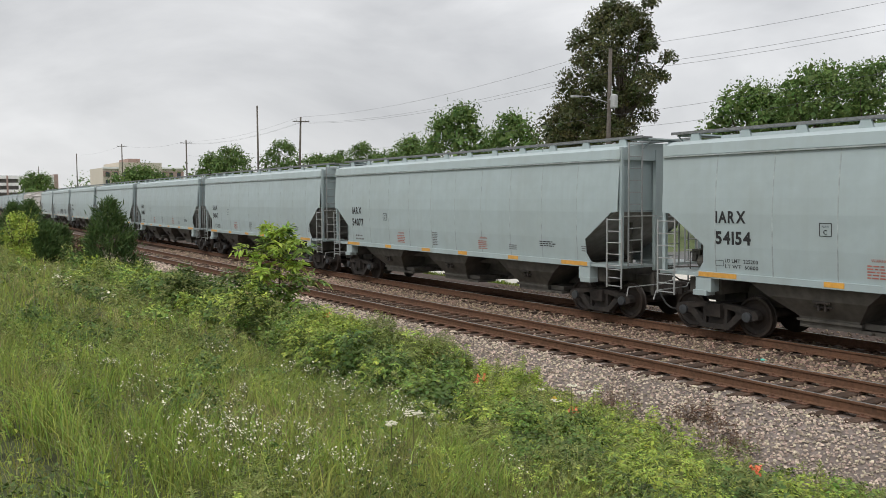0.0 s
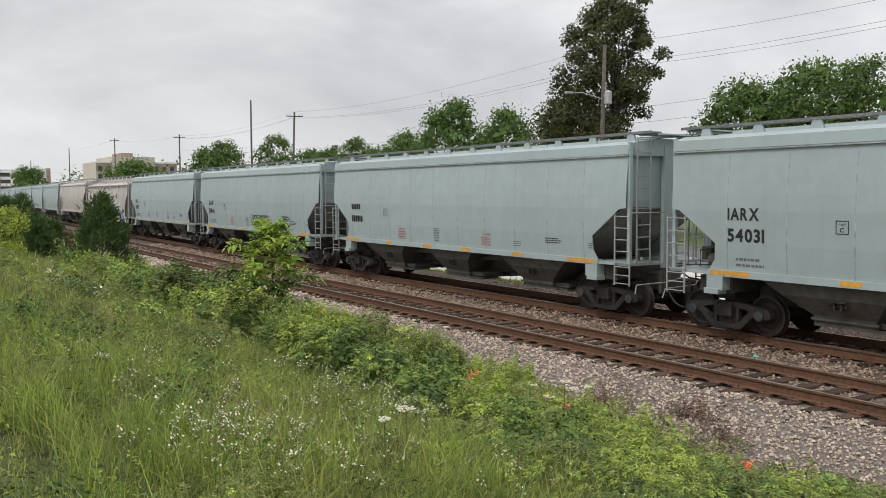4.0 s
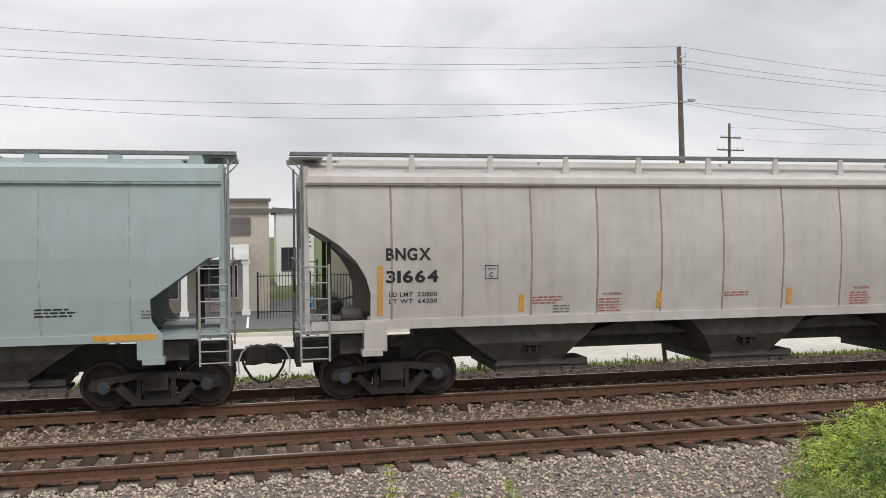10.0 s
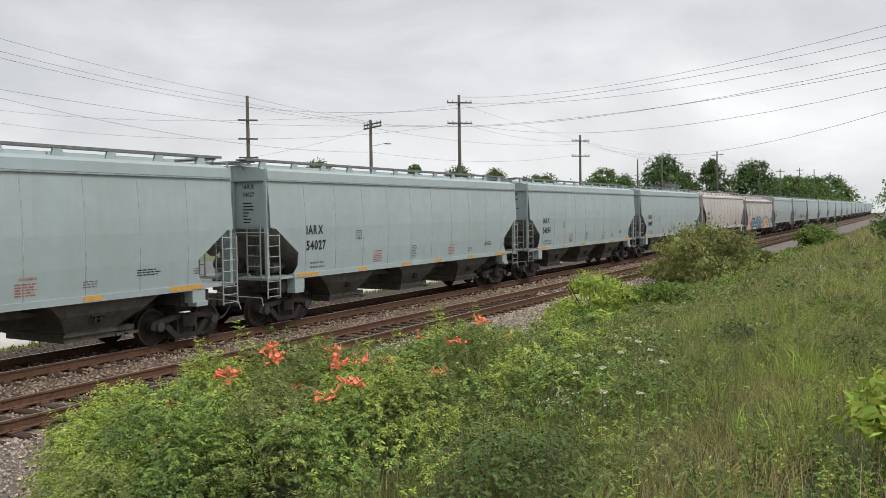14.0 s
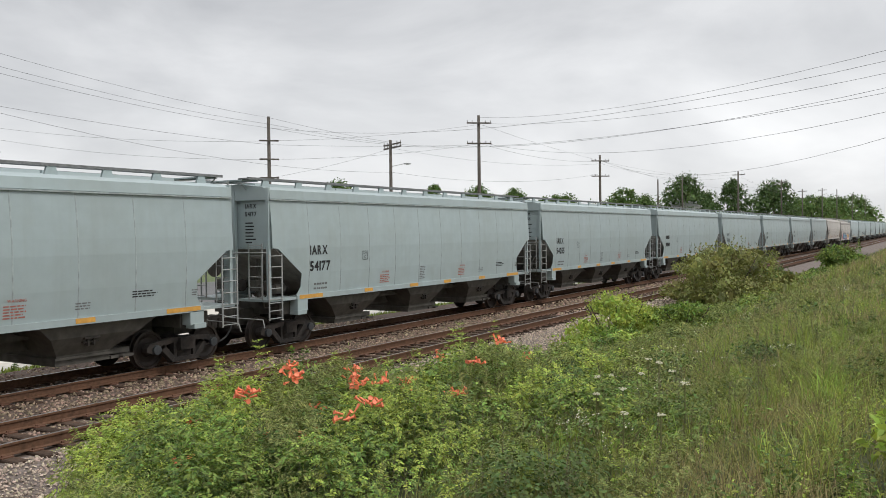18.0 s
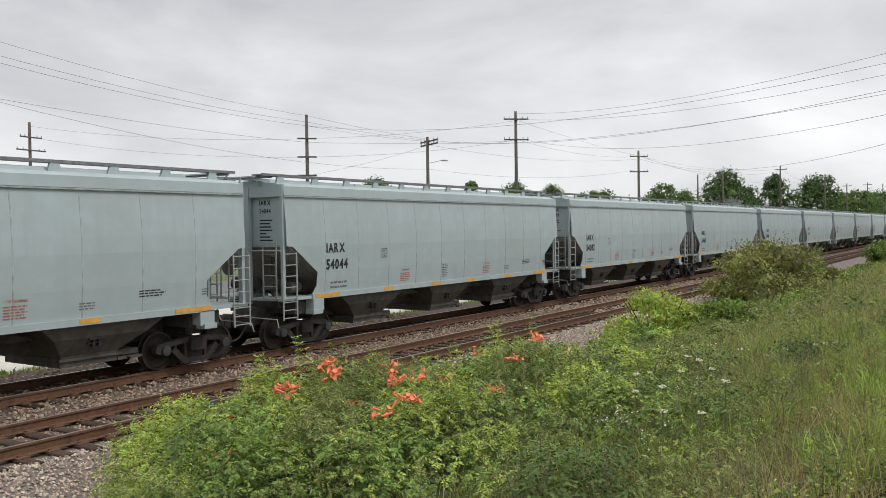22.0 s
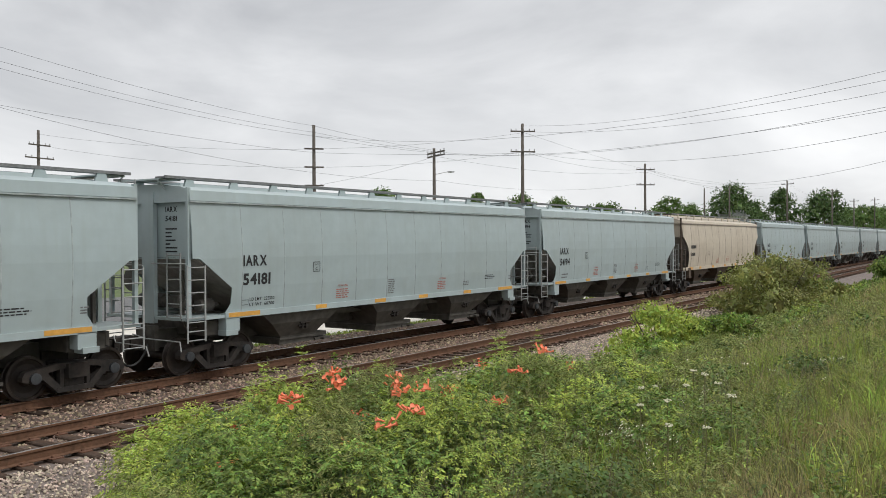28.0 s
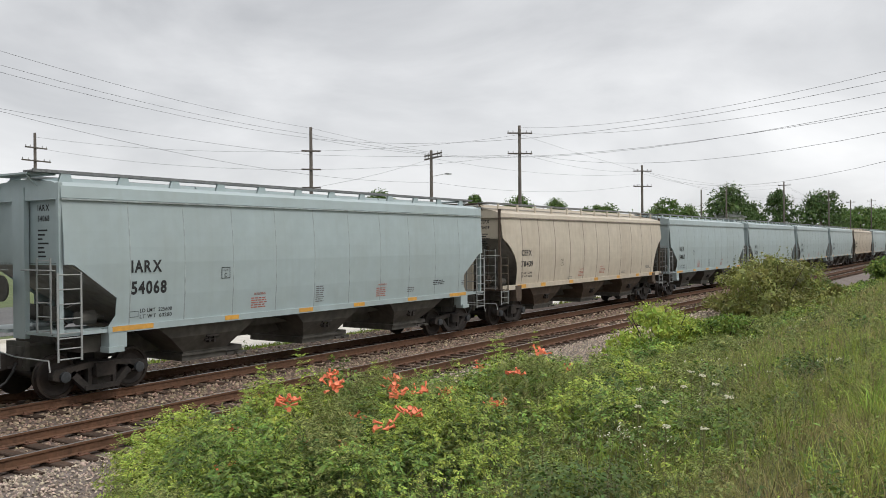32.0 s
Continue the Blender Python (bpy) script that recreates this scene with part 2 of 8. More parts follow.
def bank(x, y):
    """Height of the ground beside the line, y counted from the camera's side."""
    y = y - swing(x)
    if y < 1.0:
        z = 1.58 + 0.05 * math.sin(x * 0.7) * math.cos(y * 0.9)
    elif y < 9.8:
        u = (y - 1.0) / 8.8
        z = 1.58 + (-0.78 - 1.58) * (u * u * (3 - 2 * u) * 0.5 + u * 0.5)
    elif y < 11.7:
        z = -0.78 + (y - 9.8) / 1.9 * 0.42
    elif y < 19.0:
        z = -0.36
    elif y < 20.4:
        z = -0.24
    elif y < 21.4:
        z = -0.20 - (y - 20.4) * 0.16
    else:
        z = -0.36 - min((y - 21.4) / 11.6, 1.0) * 0.28
    if y < 9.8:
        z += 0.07 * noise.noise(Vector((x * 0.35, y * 0.35, 0))) + 0.035 * noise.noise(Vector((x * 1.3, y * 1.3, 5)))
    return z


def bed(x, y):
    """Height of the crushed stone: level with the ties along the tracks, falling off to the bank."""
    d = y - swing(x)
    if d < 10.9 or d > 20.4:
        return bank(x, y) + 0.045
    pts = ((10.9, -0.492), (11.9, -0.225), (12.1, -0.228), (12.25, -0.246), (14.4, -0.246), (14.6, -0.24), (15.4, -0.27), (16.1, -0.235), (18.5, -0.222), (19.0, -0.235), (20.0, -0.20), (20.4, -0.20))
    for (a, za), (b, zb) in zip(pts, pts[1:]):
        if d <= b:
            return za + (zb - za) * (d - a) / (b - a)


def strip(name, ys, material, zf, label, category, xs=XS):
    s = Shape()
    n = len(ys)
    for x in xs:
        for y in ys:
            s.v.append((x, y + swing(x), zf(x, y + swing(x))))
    for i in range(len(xs) - 1):
        for j in range(n - 1):
            a = i * n + j
            s.f.append((a, a + n, a + n + 1, a + 1))
    me = s.mesh(name, material, True)
    ob = part(name, me, material)
    tagged(ob, label, category, kind="structure")
    return ob


XF = [-130 + 1.0 * i for i in range(261)]
XG = [x for x in XS if x < -130] + XF + [x for x in XS if x > 130]
ground = strip("ground", [-300, -120, -60, -30, -15, -8, -5] + [-4 + 0.5 * i for i in range(30)] + [11.4], SOIL, bank, "uneven grassy bank of soil beside the railway", "ground", XG)
ballast = strip("ballast", [9.9, 10.4, 10.9, 11.4, 11.9, 12.25, 12.5], BALLAST, bed, "shoulder of pinkish-grey crushed stone beside the near track", "ballast")
track_bed = strip("track_bed", [12.5, 13.4, 14.3, 14.7, 15.4, 16.1, 17.4, 18.5, 19.0, 19.5, 20.0, 20.4], BED, bed, "bed of grey and pink crushed stone ballast under the tracks", "ballast")
verge = strip("verge", [20.4, 20.9, 21.4], GRASS_GROUND, bank, "mown grass verge along the concrete road", "grass")
road = strip("road", [21.4, 25, 29, 33.0], CONCRETE, lambda x, y: -0.37 - 0.27 * (y - swing(x) - 21.4) / 11.6, "pale concrete street along the railway", "road")
far_ground = strip("far_ground", [33.0, 45, 70, 120, 250, 600, 1500], GRASS_GROUND, lambda x, y: -0.65, "grassy ground behind the street", "ground")


def rail(y, name_label):
    prof = [(-0.076, -0.185), (0.076, -0.185), (0.076, -0.172), (0.014, -0.155), (0.010, -0.05), (0.036, -0.04), (0.037, -0.008), (0.028, -0.001),
            (-0.028, -0.001), (-0.037, -0.008), (-0.036, -0.04), (-0.010, -0.05), (-0.014, -0.155), (-0.076, -0.172)]
    t = thing("rail", name_label, "rail", "rails of the two tracks", "structure")
    part("rail_web", Shape().rings([[(x, y + swing(x) + a, b) for a, b in prof] for x in XS]), RAIL_RUST, t)
    part("rail_head", Shape().rings([[(x, y + swing(x) + a, b) for a, b in ((-0.026, -0.002), (0.026, -0.002), (0.022, 0.001), (-0.022, 0.001))] for x in XS]), RAIL_TOP, t, "shiny worn running surface")


for k, y in enumerate((NEAR_RAIL, NEAR_RAIL + GAUGE, FAR_RAIL, FAR_RAIL + GAUGE)):
    rail(y, "rusty brown steel rail spiked to wooden ties")

# ---- ties, tie plates and ballast stones ----
tie_rng = random.Random(3)
tie_meshes = []
for i in range(4):
    r = random.Random(20 + i)
    a, b, c = 1.28 + r.uniform(-0.04, 0.04), 0.112, 0.17
    rings = []
    for y in (-a, -a + 0.03, -0.5, 0.5, a - 0.03, a):
        k = 0.9 if abs(y) > a - 0.01 else 1.0
        rings.append([(-b * k, y, -c), (b * k, y, -c), (b * k + r.uniform(-0.006, 0.006), y, -0.02), (b * k - 0.02, y, r.uniform(-0.008, 0)), (-b * k + 0.02, y, r.uniform(-0.008, 0)), (-b * k, y, -0.02)])
    tie_meshes.append(Shape().rings(rings).mesh("tie", TIE_WOOD))


def stones(name, boxes, material, seed, label, parent=None):
    """Loose crushed stones: boxes are x0, x1, y0, y1, how many, size; each stone is a knocked-about block."""
    g = np.random.default_rng(seed)
    cube = np.array([(-1, -1, -0.2), (1, -1, -0.2), (1, 1, -0.2), (-1, 1, -0.2), (-0.75, -0.75, 0.9), (0.75, -0.75, 0.9), (0.75, 0.75, 0.9), (-0.75, 0.75, 0.9)], float)
    quads = np.array([(4, 5, 6, 7), (0, 1, 5, 4), (1, 2, 6, 5), (2, 3, 7, 6), (3, 0, 4, 7)])
    vs, fs, base = [], [], 0
    for x0, x1, y0, y1, n, size, lift in boxes:
        x, y = g.uniform(x0, x1, n), g.uniform(y0, y1, n)
        z = np.array([bed(a, b + swing(a)) for a, b in zip(x, y)]) + lift + g.uniform(-0.01, 0.025, n)
        sw = np.array([swing(a) for a in x])
        v = cube[None] * (1 + g.uniform(-0.45, 0.25, (n, 8, 3))) * (size * g.uniform(0.55, 1.25, (n, 1, 1))) * g.uniform(0.6, 1.1, (n, 1, 3)) * 0.5
        a, b = g.uniform(0, 6.28, n), g.uniform(-0.8, 0.8, n)
        ca, sa, cb, sb = np.cos(a)[:, None], np.sin(a)[:, None], np.cos(b)[:, None], np.sin(b)[:, None]
        X, Y, Z = v[..., 0], v[..., 1] * cb - v[..., 2] * sb, v[..., 1] * sb + v[..., 2] * cb
        v = np.stack([X * ca - Y * sa + x[:, None], X * sa + Y * ca + (y + sw)[:, None], Z + z[:, None]], -1)
        vs.append(v.reshape(-1, 3))
        fs.append((quads[None] + (np.arange(n) * 8)[:, None, None]).reshape(-1, 4) + base)
        base += n * 8
    ob = part(name, quick_mesh(name, np.concatenate(vs), np.concatenate(fs), material), material, parent)
    return tagged(ob, label, "ballast stones", kind="stuff")


STONE = material("crushed_pink_grey_stone", (0.42, 0.345, 0.275), 0.9, 0, 9, 0.25, (0.26, 0.195, 0.145), 0.4, 1.2, 0.4, 60, spec=0.3, island=0.55)
STONE_RUST = material("rust_stained_stone", (0.27, 0.20, 0.145), 0.9, 0, 9, 0.25, (0.32, 0.235, 0.17), 0.4, 1.2, 0.4, 60, spec=0.3, island=0.55)
stones("ballast_stones", [(-26, -8, 10.15, 12.35, 12500, 0.052, 0), (-8, 12, 10.3, 12.35, 17000, 0.046, 0), (12, 30, 10.15, 12.35, 11500, 0.052, 0), (-60, -26, 10.3, 12.35, 4500, 0.13, 0), (30, 65, 10.3, 12.35, 4000, 0.13, 0)],
       STONE, 1, "loose pinkish-grey crushed stones on the ballast shoulder")
stones("ballast_stones", [(-30, 32, 12.72, 14.05, 15000, 0.056, -0.012), (-30, 32, 14.2, 14.6, 3000, 0.065, -0.02), (-32, 34, 14.6, 16.4, 9000, 0.07, 0.0), (-32, 34, 15.2, 16.5, 6000, 0.06, 0.0), (-26, 28, 18.5, 20.4, 4500, 0.075, 0.0), (-16, 18, 16.8, 18.0, 2500, 0.08, 0.0), (-30, 32, 18.3, 19.3, 2500, 0.07, 0.0), (-60, -30, 12.75, 16.3, 4000, 0.12, 0.0), (32, 62, 12.75, 16.3, 4000, 0.12, 0.0)],
       STONE_RUST, 2, "rust-stained brown crushed stones between the rails")

PLATE = material("rusty_tie_plate", (0.13, 0.062, 0.038), 0.85, 0.2, 20, 0.3, (0.20, 0.11, 0.07), 0.5, 3)
for y0, near, label in ((NEAR_RAIL, 42.0, "empty near track of rusty rails on dark wooden ties"), (FAR_RAIL, 36.0, "main track of rails on dark wooden ties under the train")):
    tr = thing("railway_track", label, "railway track", "two parallel tracks", "structure")
    rest, plates = Shape(), Shape()
    x = -150.0
    while x < 150:
        x += 0.52 + tie_rng.uniform(-0.025, 0.025)
        yc = y0 + GAUGE / 2 + swing(x)
        a = math.atan(slope_of(x)) + tie_rng.uniform(-0.025, 0.025)
        if abs(x) < near:
            t = part("tie", tie_meshes[tie_rng.randrange(4)], None, tr)
            t.matrix_basis = Matrix.Translation((x, yc + tie_rng.uniform(-0.05, 0.05), -0.193)) @ Matrix.Rotation(a, 4, "Z")
            for s in (-1, 1):
                plates.box(x - 0.10, x + 0.10, yc + s * GAUGE / 2 - 0.17, yc + s * GAUGE / 2 + 0.17, -0.195, -0.178)
                for e in (-1, 1):
                    plates.box(x - 0.06, x - 0.03, yc + s * GAUGE / 2 + e * 0.095 - 0.016, yc + s * GAUGE / 2 + e * 0.095 + 0.016, -0.18, -0.150)
        else:
            rest.box(x - 0.11, x + 0.11, yc - 1.28, yc + 1.28, -0.36, -0.195)
    tagged(part("far_ties", rest, TIE_WOOD, tr), kind="stuff")
    tagged(part("tie_plates", plates, PLATE, tr), kind="stuff")

# ---- the train: paints ----
BLUE = material("pale_blue_grey_paint", (0.352, 0.420, 0.428), 0.48, 0, 2.5, 0.05, (0.29, 0.325, 0.31), 0.45, 0.4, streaks=0.26, per_object=0.04)
GREYP = material("weathered_grey_paint", (0.51, 0.482, 0.45), 0.6, 0, 3, 0.06, (0.34, 0.305, 0.27), 0.55, 0.35, streaks=0.4)
OLDG = material("sooty_grey_paint", (0.53, 0.50, 0.465), 0.62, 0, 3, 0.08, (0.24, 0.215, 0.19), 0.6, 0.6, streaks=0.65)
TAN = material("faded_tan_paint", (0.52, 0.46, 0.37), 0.58, 0, 3, 0.07, (0.34, 0.27, 0.20), 0.4, 0.5, streaks=0.35)
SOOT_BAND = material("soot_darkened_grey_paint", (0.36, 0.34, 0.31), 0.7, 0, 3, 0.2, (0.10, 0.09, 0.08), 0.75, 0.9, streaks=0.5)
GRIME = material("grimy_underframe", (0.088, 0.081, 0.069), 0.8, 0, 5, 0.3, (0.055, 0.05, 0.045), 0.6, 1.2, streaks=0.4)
SLOPE = material("dusty_grey_brown_grime", (0.29, 0.28, 0.26), 0.85, 0, 4, 0.25, (0.14, 0.125, 0.11), 0.6, 1.0, streaks=0.5)
BROWN_GRIME = material("rusty_brown_underframe", (0.085, 0.06, 0.042), 0.8, 0, 5, 0.3, (0.06, 0.045, 0.035), 0.6, 1.2, streaks=0.4)
BLACK_PAINT = material("sooty_black_paint", (0.028, 0.027, 0.025), 0.75, 0, 6, 0.3, (0.07, 0.06, 0.05), 0.4, 1.5)
TRUCK = material("dark_cast_steel", (0.024, 0.021, 0.019), 0.85, 0.1, 8, 0.3, (0.065, 0.047, 0.036), 0.45, 2.0, 0.3)
WHEEL = material("brown_wheel_steel", (0.028, 0.022, 0.019), 0.6, 0.3, 8, 0.25, (0.08, 0.055, 0.04), 0.4, 3)
CAP = material("bearing_cap", (0.06, 0.065, 0.07), 0.5, 0.3, 10, 0.2)
BOARD = material("grey_roof_walk_grating", (0.20, 0.205, 0.205), 0.6, 0.5, 20, 0.3)
LADDER = material("light_grey_ladder_paint", (0.30, 0.315, 0.31), 0.5, 0, 6, 0.12, (0.28, 0.25, 0.22), 0.4, 2)
SEAM = material("weld_seam_grime", (0.35, 0.40, 0.40), 0.7, 0, 6, 0.25, (0.15, 0.14, 0.12), 0.5, 1)
SEAM_BROWN = material("weld_seam_brown_grime", (0.27, 0.23, 0.20), 0.7, 0, 6, 0.25, (0.27, 0.22, 0.18), 0.5, 1)
YELLOW = material("orange_yellow_reflector", (0.66, 0.34, 0.06), 0.5, 0, 10, 0.12, (0.40, 0.22, 0.07), 0.4, 1)
INK = material("black_stencil_paint", (0.015, 0.015, 0.016), 0.7, 0, 12, 0.3)
INK_GREY = material("grey_stencil_paint", (0.14, 0.14, 0.14), 0.7, 0, 12, 0.3)
INK_RED = material("red_stencil_paint", (0.36, 0.12, 0.09), 0.7, 0, 12, 0.3)
HOSE = material("black_rubber_hose", (0.02, 0.02, 0.02), 0.6)
SP_RED = material("red_spray_paint", (0.42, 0.045, 0.05), 0.6, 0, 6, 0.15)
SP_BLUE = material("blue_spray_paint", (0.025, 0.145, 0.30), 0.6, 0, 4, 0.3, (0.03, 0.27, 0.34), 0.6, 0.9)
SP_SKY = material("bright_blue_spray_paint", (0.06, 0.27, 0.56), 0.6, 0, 4, 0.15)
SP_CREAM = material("cream_spray_paint", (0.75, 0.55, 0.26), 0.6, 0, 4, 0.15)
SP_ORANGE = material("orange_spray_paint", (0.72, 0.42, 0.26), 0.6, 0, 3, 0.15, (0.70, 0.52, 0.20), 0.85, 0.7)
SP_PALE = material("white_spray_paint", (0.74, 0.74, 0.72), 0.6, 0, 4, 0.1)
SP_YELLOW = material("ochre_yellow_spray_paint", (0.64, 0.43, 0.11), 0.6, 0, 4, 0.12, (0.71, 0.43, 0.23), 0.8, 1.6)
SP_WHITE = material("pale_blue_spray_paint", (0.55, 0.68, 0.72), 0.6, 0, 4, 0.3, (0.20, 0.38, 0.48), 0.5, 1.5)


GLYPHS = {}


def letters(text, height, bold=0.0):
    """Flat lettering as vertices in a plane (u, w) and faces, lower left corner at 0, 0."""
    v, f = [], []
    pen = 0.0
    for ch in text:
        if ch == " ":
            pen += 0.3
            continue
        gv, gf, left, right = GLYPHS[ch, bold]
        n = len(v)
        v += [(a - left + pen, b) for a, b in gv]
        f += [tuple(i + n for i in q) for q in gf]
        pen += right - left + 0.09
    lo, hi = min(p[1] for p in v), max(p[1] for p in v)
    return [(a * height / (hi - lo), (b - lo) * height / (hi - lo)) for a, b in v], f


def glyph(text, bold):
    cu = bpy.data.curves.new("lettering", "FONT")
    cu.body, cu.size, cu.offset, cu.resolution_u = text, 1.0, bold, 3
    ob = bpy.data.objects.new("lettering", cu)
    scene.collection.objects.link(ob)
    me = bpy.data.meshes.new_from_object(ob.evaluated_get(bpy.context.evaluated_depsgraph_get()))
    v = [tuple(p.co[:2]) for p in me.vertices]
    f = [tuple(p.vertices) for p in me.polygons]
    bpy.data.objects.remove(ob)
    bpy.data.meshes.remove(me)
    bpy.data.curves.remove(cu)
    return v, f, min(p[0] for p in v), max(p[0] for p in v)


for ch in "IARXBNGCSYEFTLDWMP0123456789":
    for bold in (0.01, 0.012, 0.016, 0.034):
        GLYPHS[ch, bold] = glyph(ch, bold)


class CarKind:
    def __init__(self, length, *, corner, eave, fascia, rise, walk, sill, sill_h, sill_len, w_low, w_top, bulge, outline, bay, pitch, seam_w, seam_d, paint, under, seam, trim, truck, stripes, upright, bw, bo, label):
        self.length, self.h = length, length / 2 - corner
        self.corner = corner
        self.eave = eave
        self.fascia = fascia
        self.rise = rise
        self.walk = walk
        self.sill = sill
        self.sill_h = sill_h
        self.sill_len = sill_len
        self.w_low = w_low
        self.w_top = w_top
        self.bulge = bulge
        self.outline = outline
        self.pitch = pitch
        self.bay = bay
        self.seam_w = seam_w
        self.seam_d = seam_d
        self.paint = paint
        self.under = under
        self.seam = seam
        self.trim = trim
        self.truck = truck
        self.stripes = stripes
        self.upright = upright
        self.bw = bw
        self.bo = bo
        self.label = label

    def half(self, z):
        """Half width of the bulged side at height z."""
        u = min(max((z - self.sill) / (self.eave - self.sill), 0), 1)
        return self.w_low + (self.w_top - self.w_low) * u + self.bulge * math.sin(math.pi * u)

    def end(self, z):
        """Length from the middle to the end of the side sheet at height z."""
        pts = self.outline
        if z >= pts[0][1]:
            return self.h - pts[0][0]
        for (a, za), (b, zb) in zip(pts, pts[1:]):
            if z >= zb:
                return self.h - (a + (b - a) * (za - z) / max(za - zb, 1e-6))
        return self.h - pts[-1][0]


def on_side(k, verts, faces, x, z, proud=0.006):
    """Lays flat lettering on the near side of a car of kind k, left end at x, foot at z."""
    return Shape().add([(x + u, -(k.half(z + w) + proud), z + w) for u, w in verts], faces)


def bars(k, x, z, width, rows, pitch, thick, seed, proud=0.005):
    """Rows of small unreadable lettering."""
    r = random.Random(seed)
    s = Shape()
    for i in range(rows):
        u, zz = x, z - i * pitch
        stop = x + width * r.uniform(0.75, 1.0)
        while u < stop:
            l = r.uniform(0.05, 0.16)
            e = min(u + l, stop)
            s.add([(a, -(k.half(b) + proud), b) for a, b in ((u, zz), (e, zz), (e, zz + thick), (u, zz + thick))], [(0, 1, 2, 3)])
            u += l + 0.025
    return s


def ladder(x0, x1, y, z0, z1, rungs, r=0.014, axis="x"):
    """Two stiles and rungs. axis x: along the side; axis y: across the end, x0..x1 then counts along y and y gives x."""
    def at(a, z):
        return (a, y, z) if axis == "x" else (y, a, z)
    s = Shape()
    for a in (x0, x1):
        if axis == "x":
            s.box(a - 0.019, a + 0.019, y - 0.012, y + 0.012, z0, z1)
        else:
            s.box(y - 0.012, y + 0.012, a - 0.019, a + 0.019, z0, z1)
    for i in range(rungs):
        z = z0 + 0.05 + (z1 - z0 - 0.1) * i / (rungs - 1)
        s.tube([at(x0, z), at(x1, z)], r, 5)
    return s


def sideframe_shape():
    """Cast side frame of a truck seen from the side: arched top chord, sloping arms, window."""
    s = Shape()
    y0, y1 = -0.09, 0.09
    top = [(-1.16, 0.52), (-1.10, 0.62), (-0.80, 0.66), (-0.52, 0.70), (-0.30, 0.72), (0.30, 0.72), (0.52, 0.70), (0.80, 0.66), (1.10, 0.62), (1.16, 0.52)]
    low = [(-1.16, 0.44), (-1.05, 0.40), (-0.74, 0.42), (-0.58, 0.56), (-0.34, 0.60), (0.34, 0.60), (0.58, 0.56), (0.74, 0.42), (1.05, 0.40), (1.16, 0.44)]
    s.rings([[(a[0], y, a[1]) for a in top] + [(b[0], y, b[1]) for b in reversed(low)] for y in (y0, y1)], caps=False)
    n = len(top)
    for y in (y0, y1):
        s.add([(a[0], y, a[1]) for a in top] + [(b[0], y, b[1]) for b in low], [(i, i + 1, n + i + 1, n + i) for i in range(n - 1)])
    for sx in (-1, 1):
        s.prism([(sx * 0.80, 0.50), (sx * 0.66, 0.58), (sx * 0.28, 0.20), (sx * 0.40, 0.13)], y0, y1)
        s.prism([(sx * 0.26, 0.60), (sx * 0.34, 0.60), (sx * 0.34, 0.22), (sx * 0.26, 0.22)], y0 + 0.01, y1 - 0.01)
    s.box(-0.42, 0.42, y0 - 0.01, y1 + 0.01, 0.12, 0.225)
    return s


def spring_shape():
    rings = []
    for i in range(13):
        z, g = 0.22 + i * 0.022, 0.03 if i % 2 else 0.0
        rings.append([((0.26 - g) * math.cos(a), (0.08 - g) * math.sin(a), z) for a in [2 * math.pi * j / 16 for j in range(16)]])
    return Shape().rings(rings)


def wheel_shape(side):
    """One wheel, flange inwards, with a dished web; side -1 near, 1 far."""
    y = side * GAUGE / 2
    return Shape().disc((0, y, 0), (0, side, 0), [(-0.075, 0.10), (-0.072, 0.40), (-0.07, 0.482), (-0.05, 0.485), (-0.035, 0.462), (0.065, 0.455), (0.068, 0.40), (0.03, 0.385),
                                                  (0.005, 0.30), (0.01, 0.17), (0.06, 0.14), (0.062, 0.07)], 22)


def side_sill(k, car, side):
    a, b, c = k.half(k.sill) - 0.05, k.half(k.sill) + 0.055, k.half(k.sill) + 0.06
    s = Shape().box(-k.sill_len, k.sill_len, min(side * a, side * b), max(side * a, side * b), k.sill - k.sill_h, k.sill + 0.03)
    s.box(-k.sill_len, k.sill_len, min(side * 1.3, side * c), max(side * 1.3, side * c), k.sill - k.sill_h - 0.015, k.sill - k.sill_h + 0.004)
    part("side_sill", s, k.paint, car)


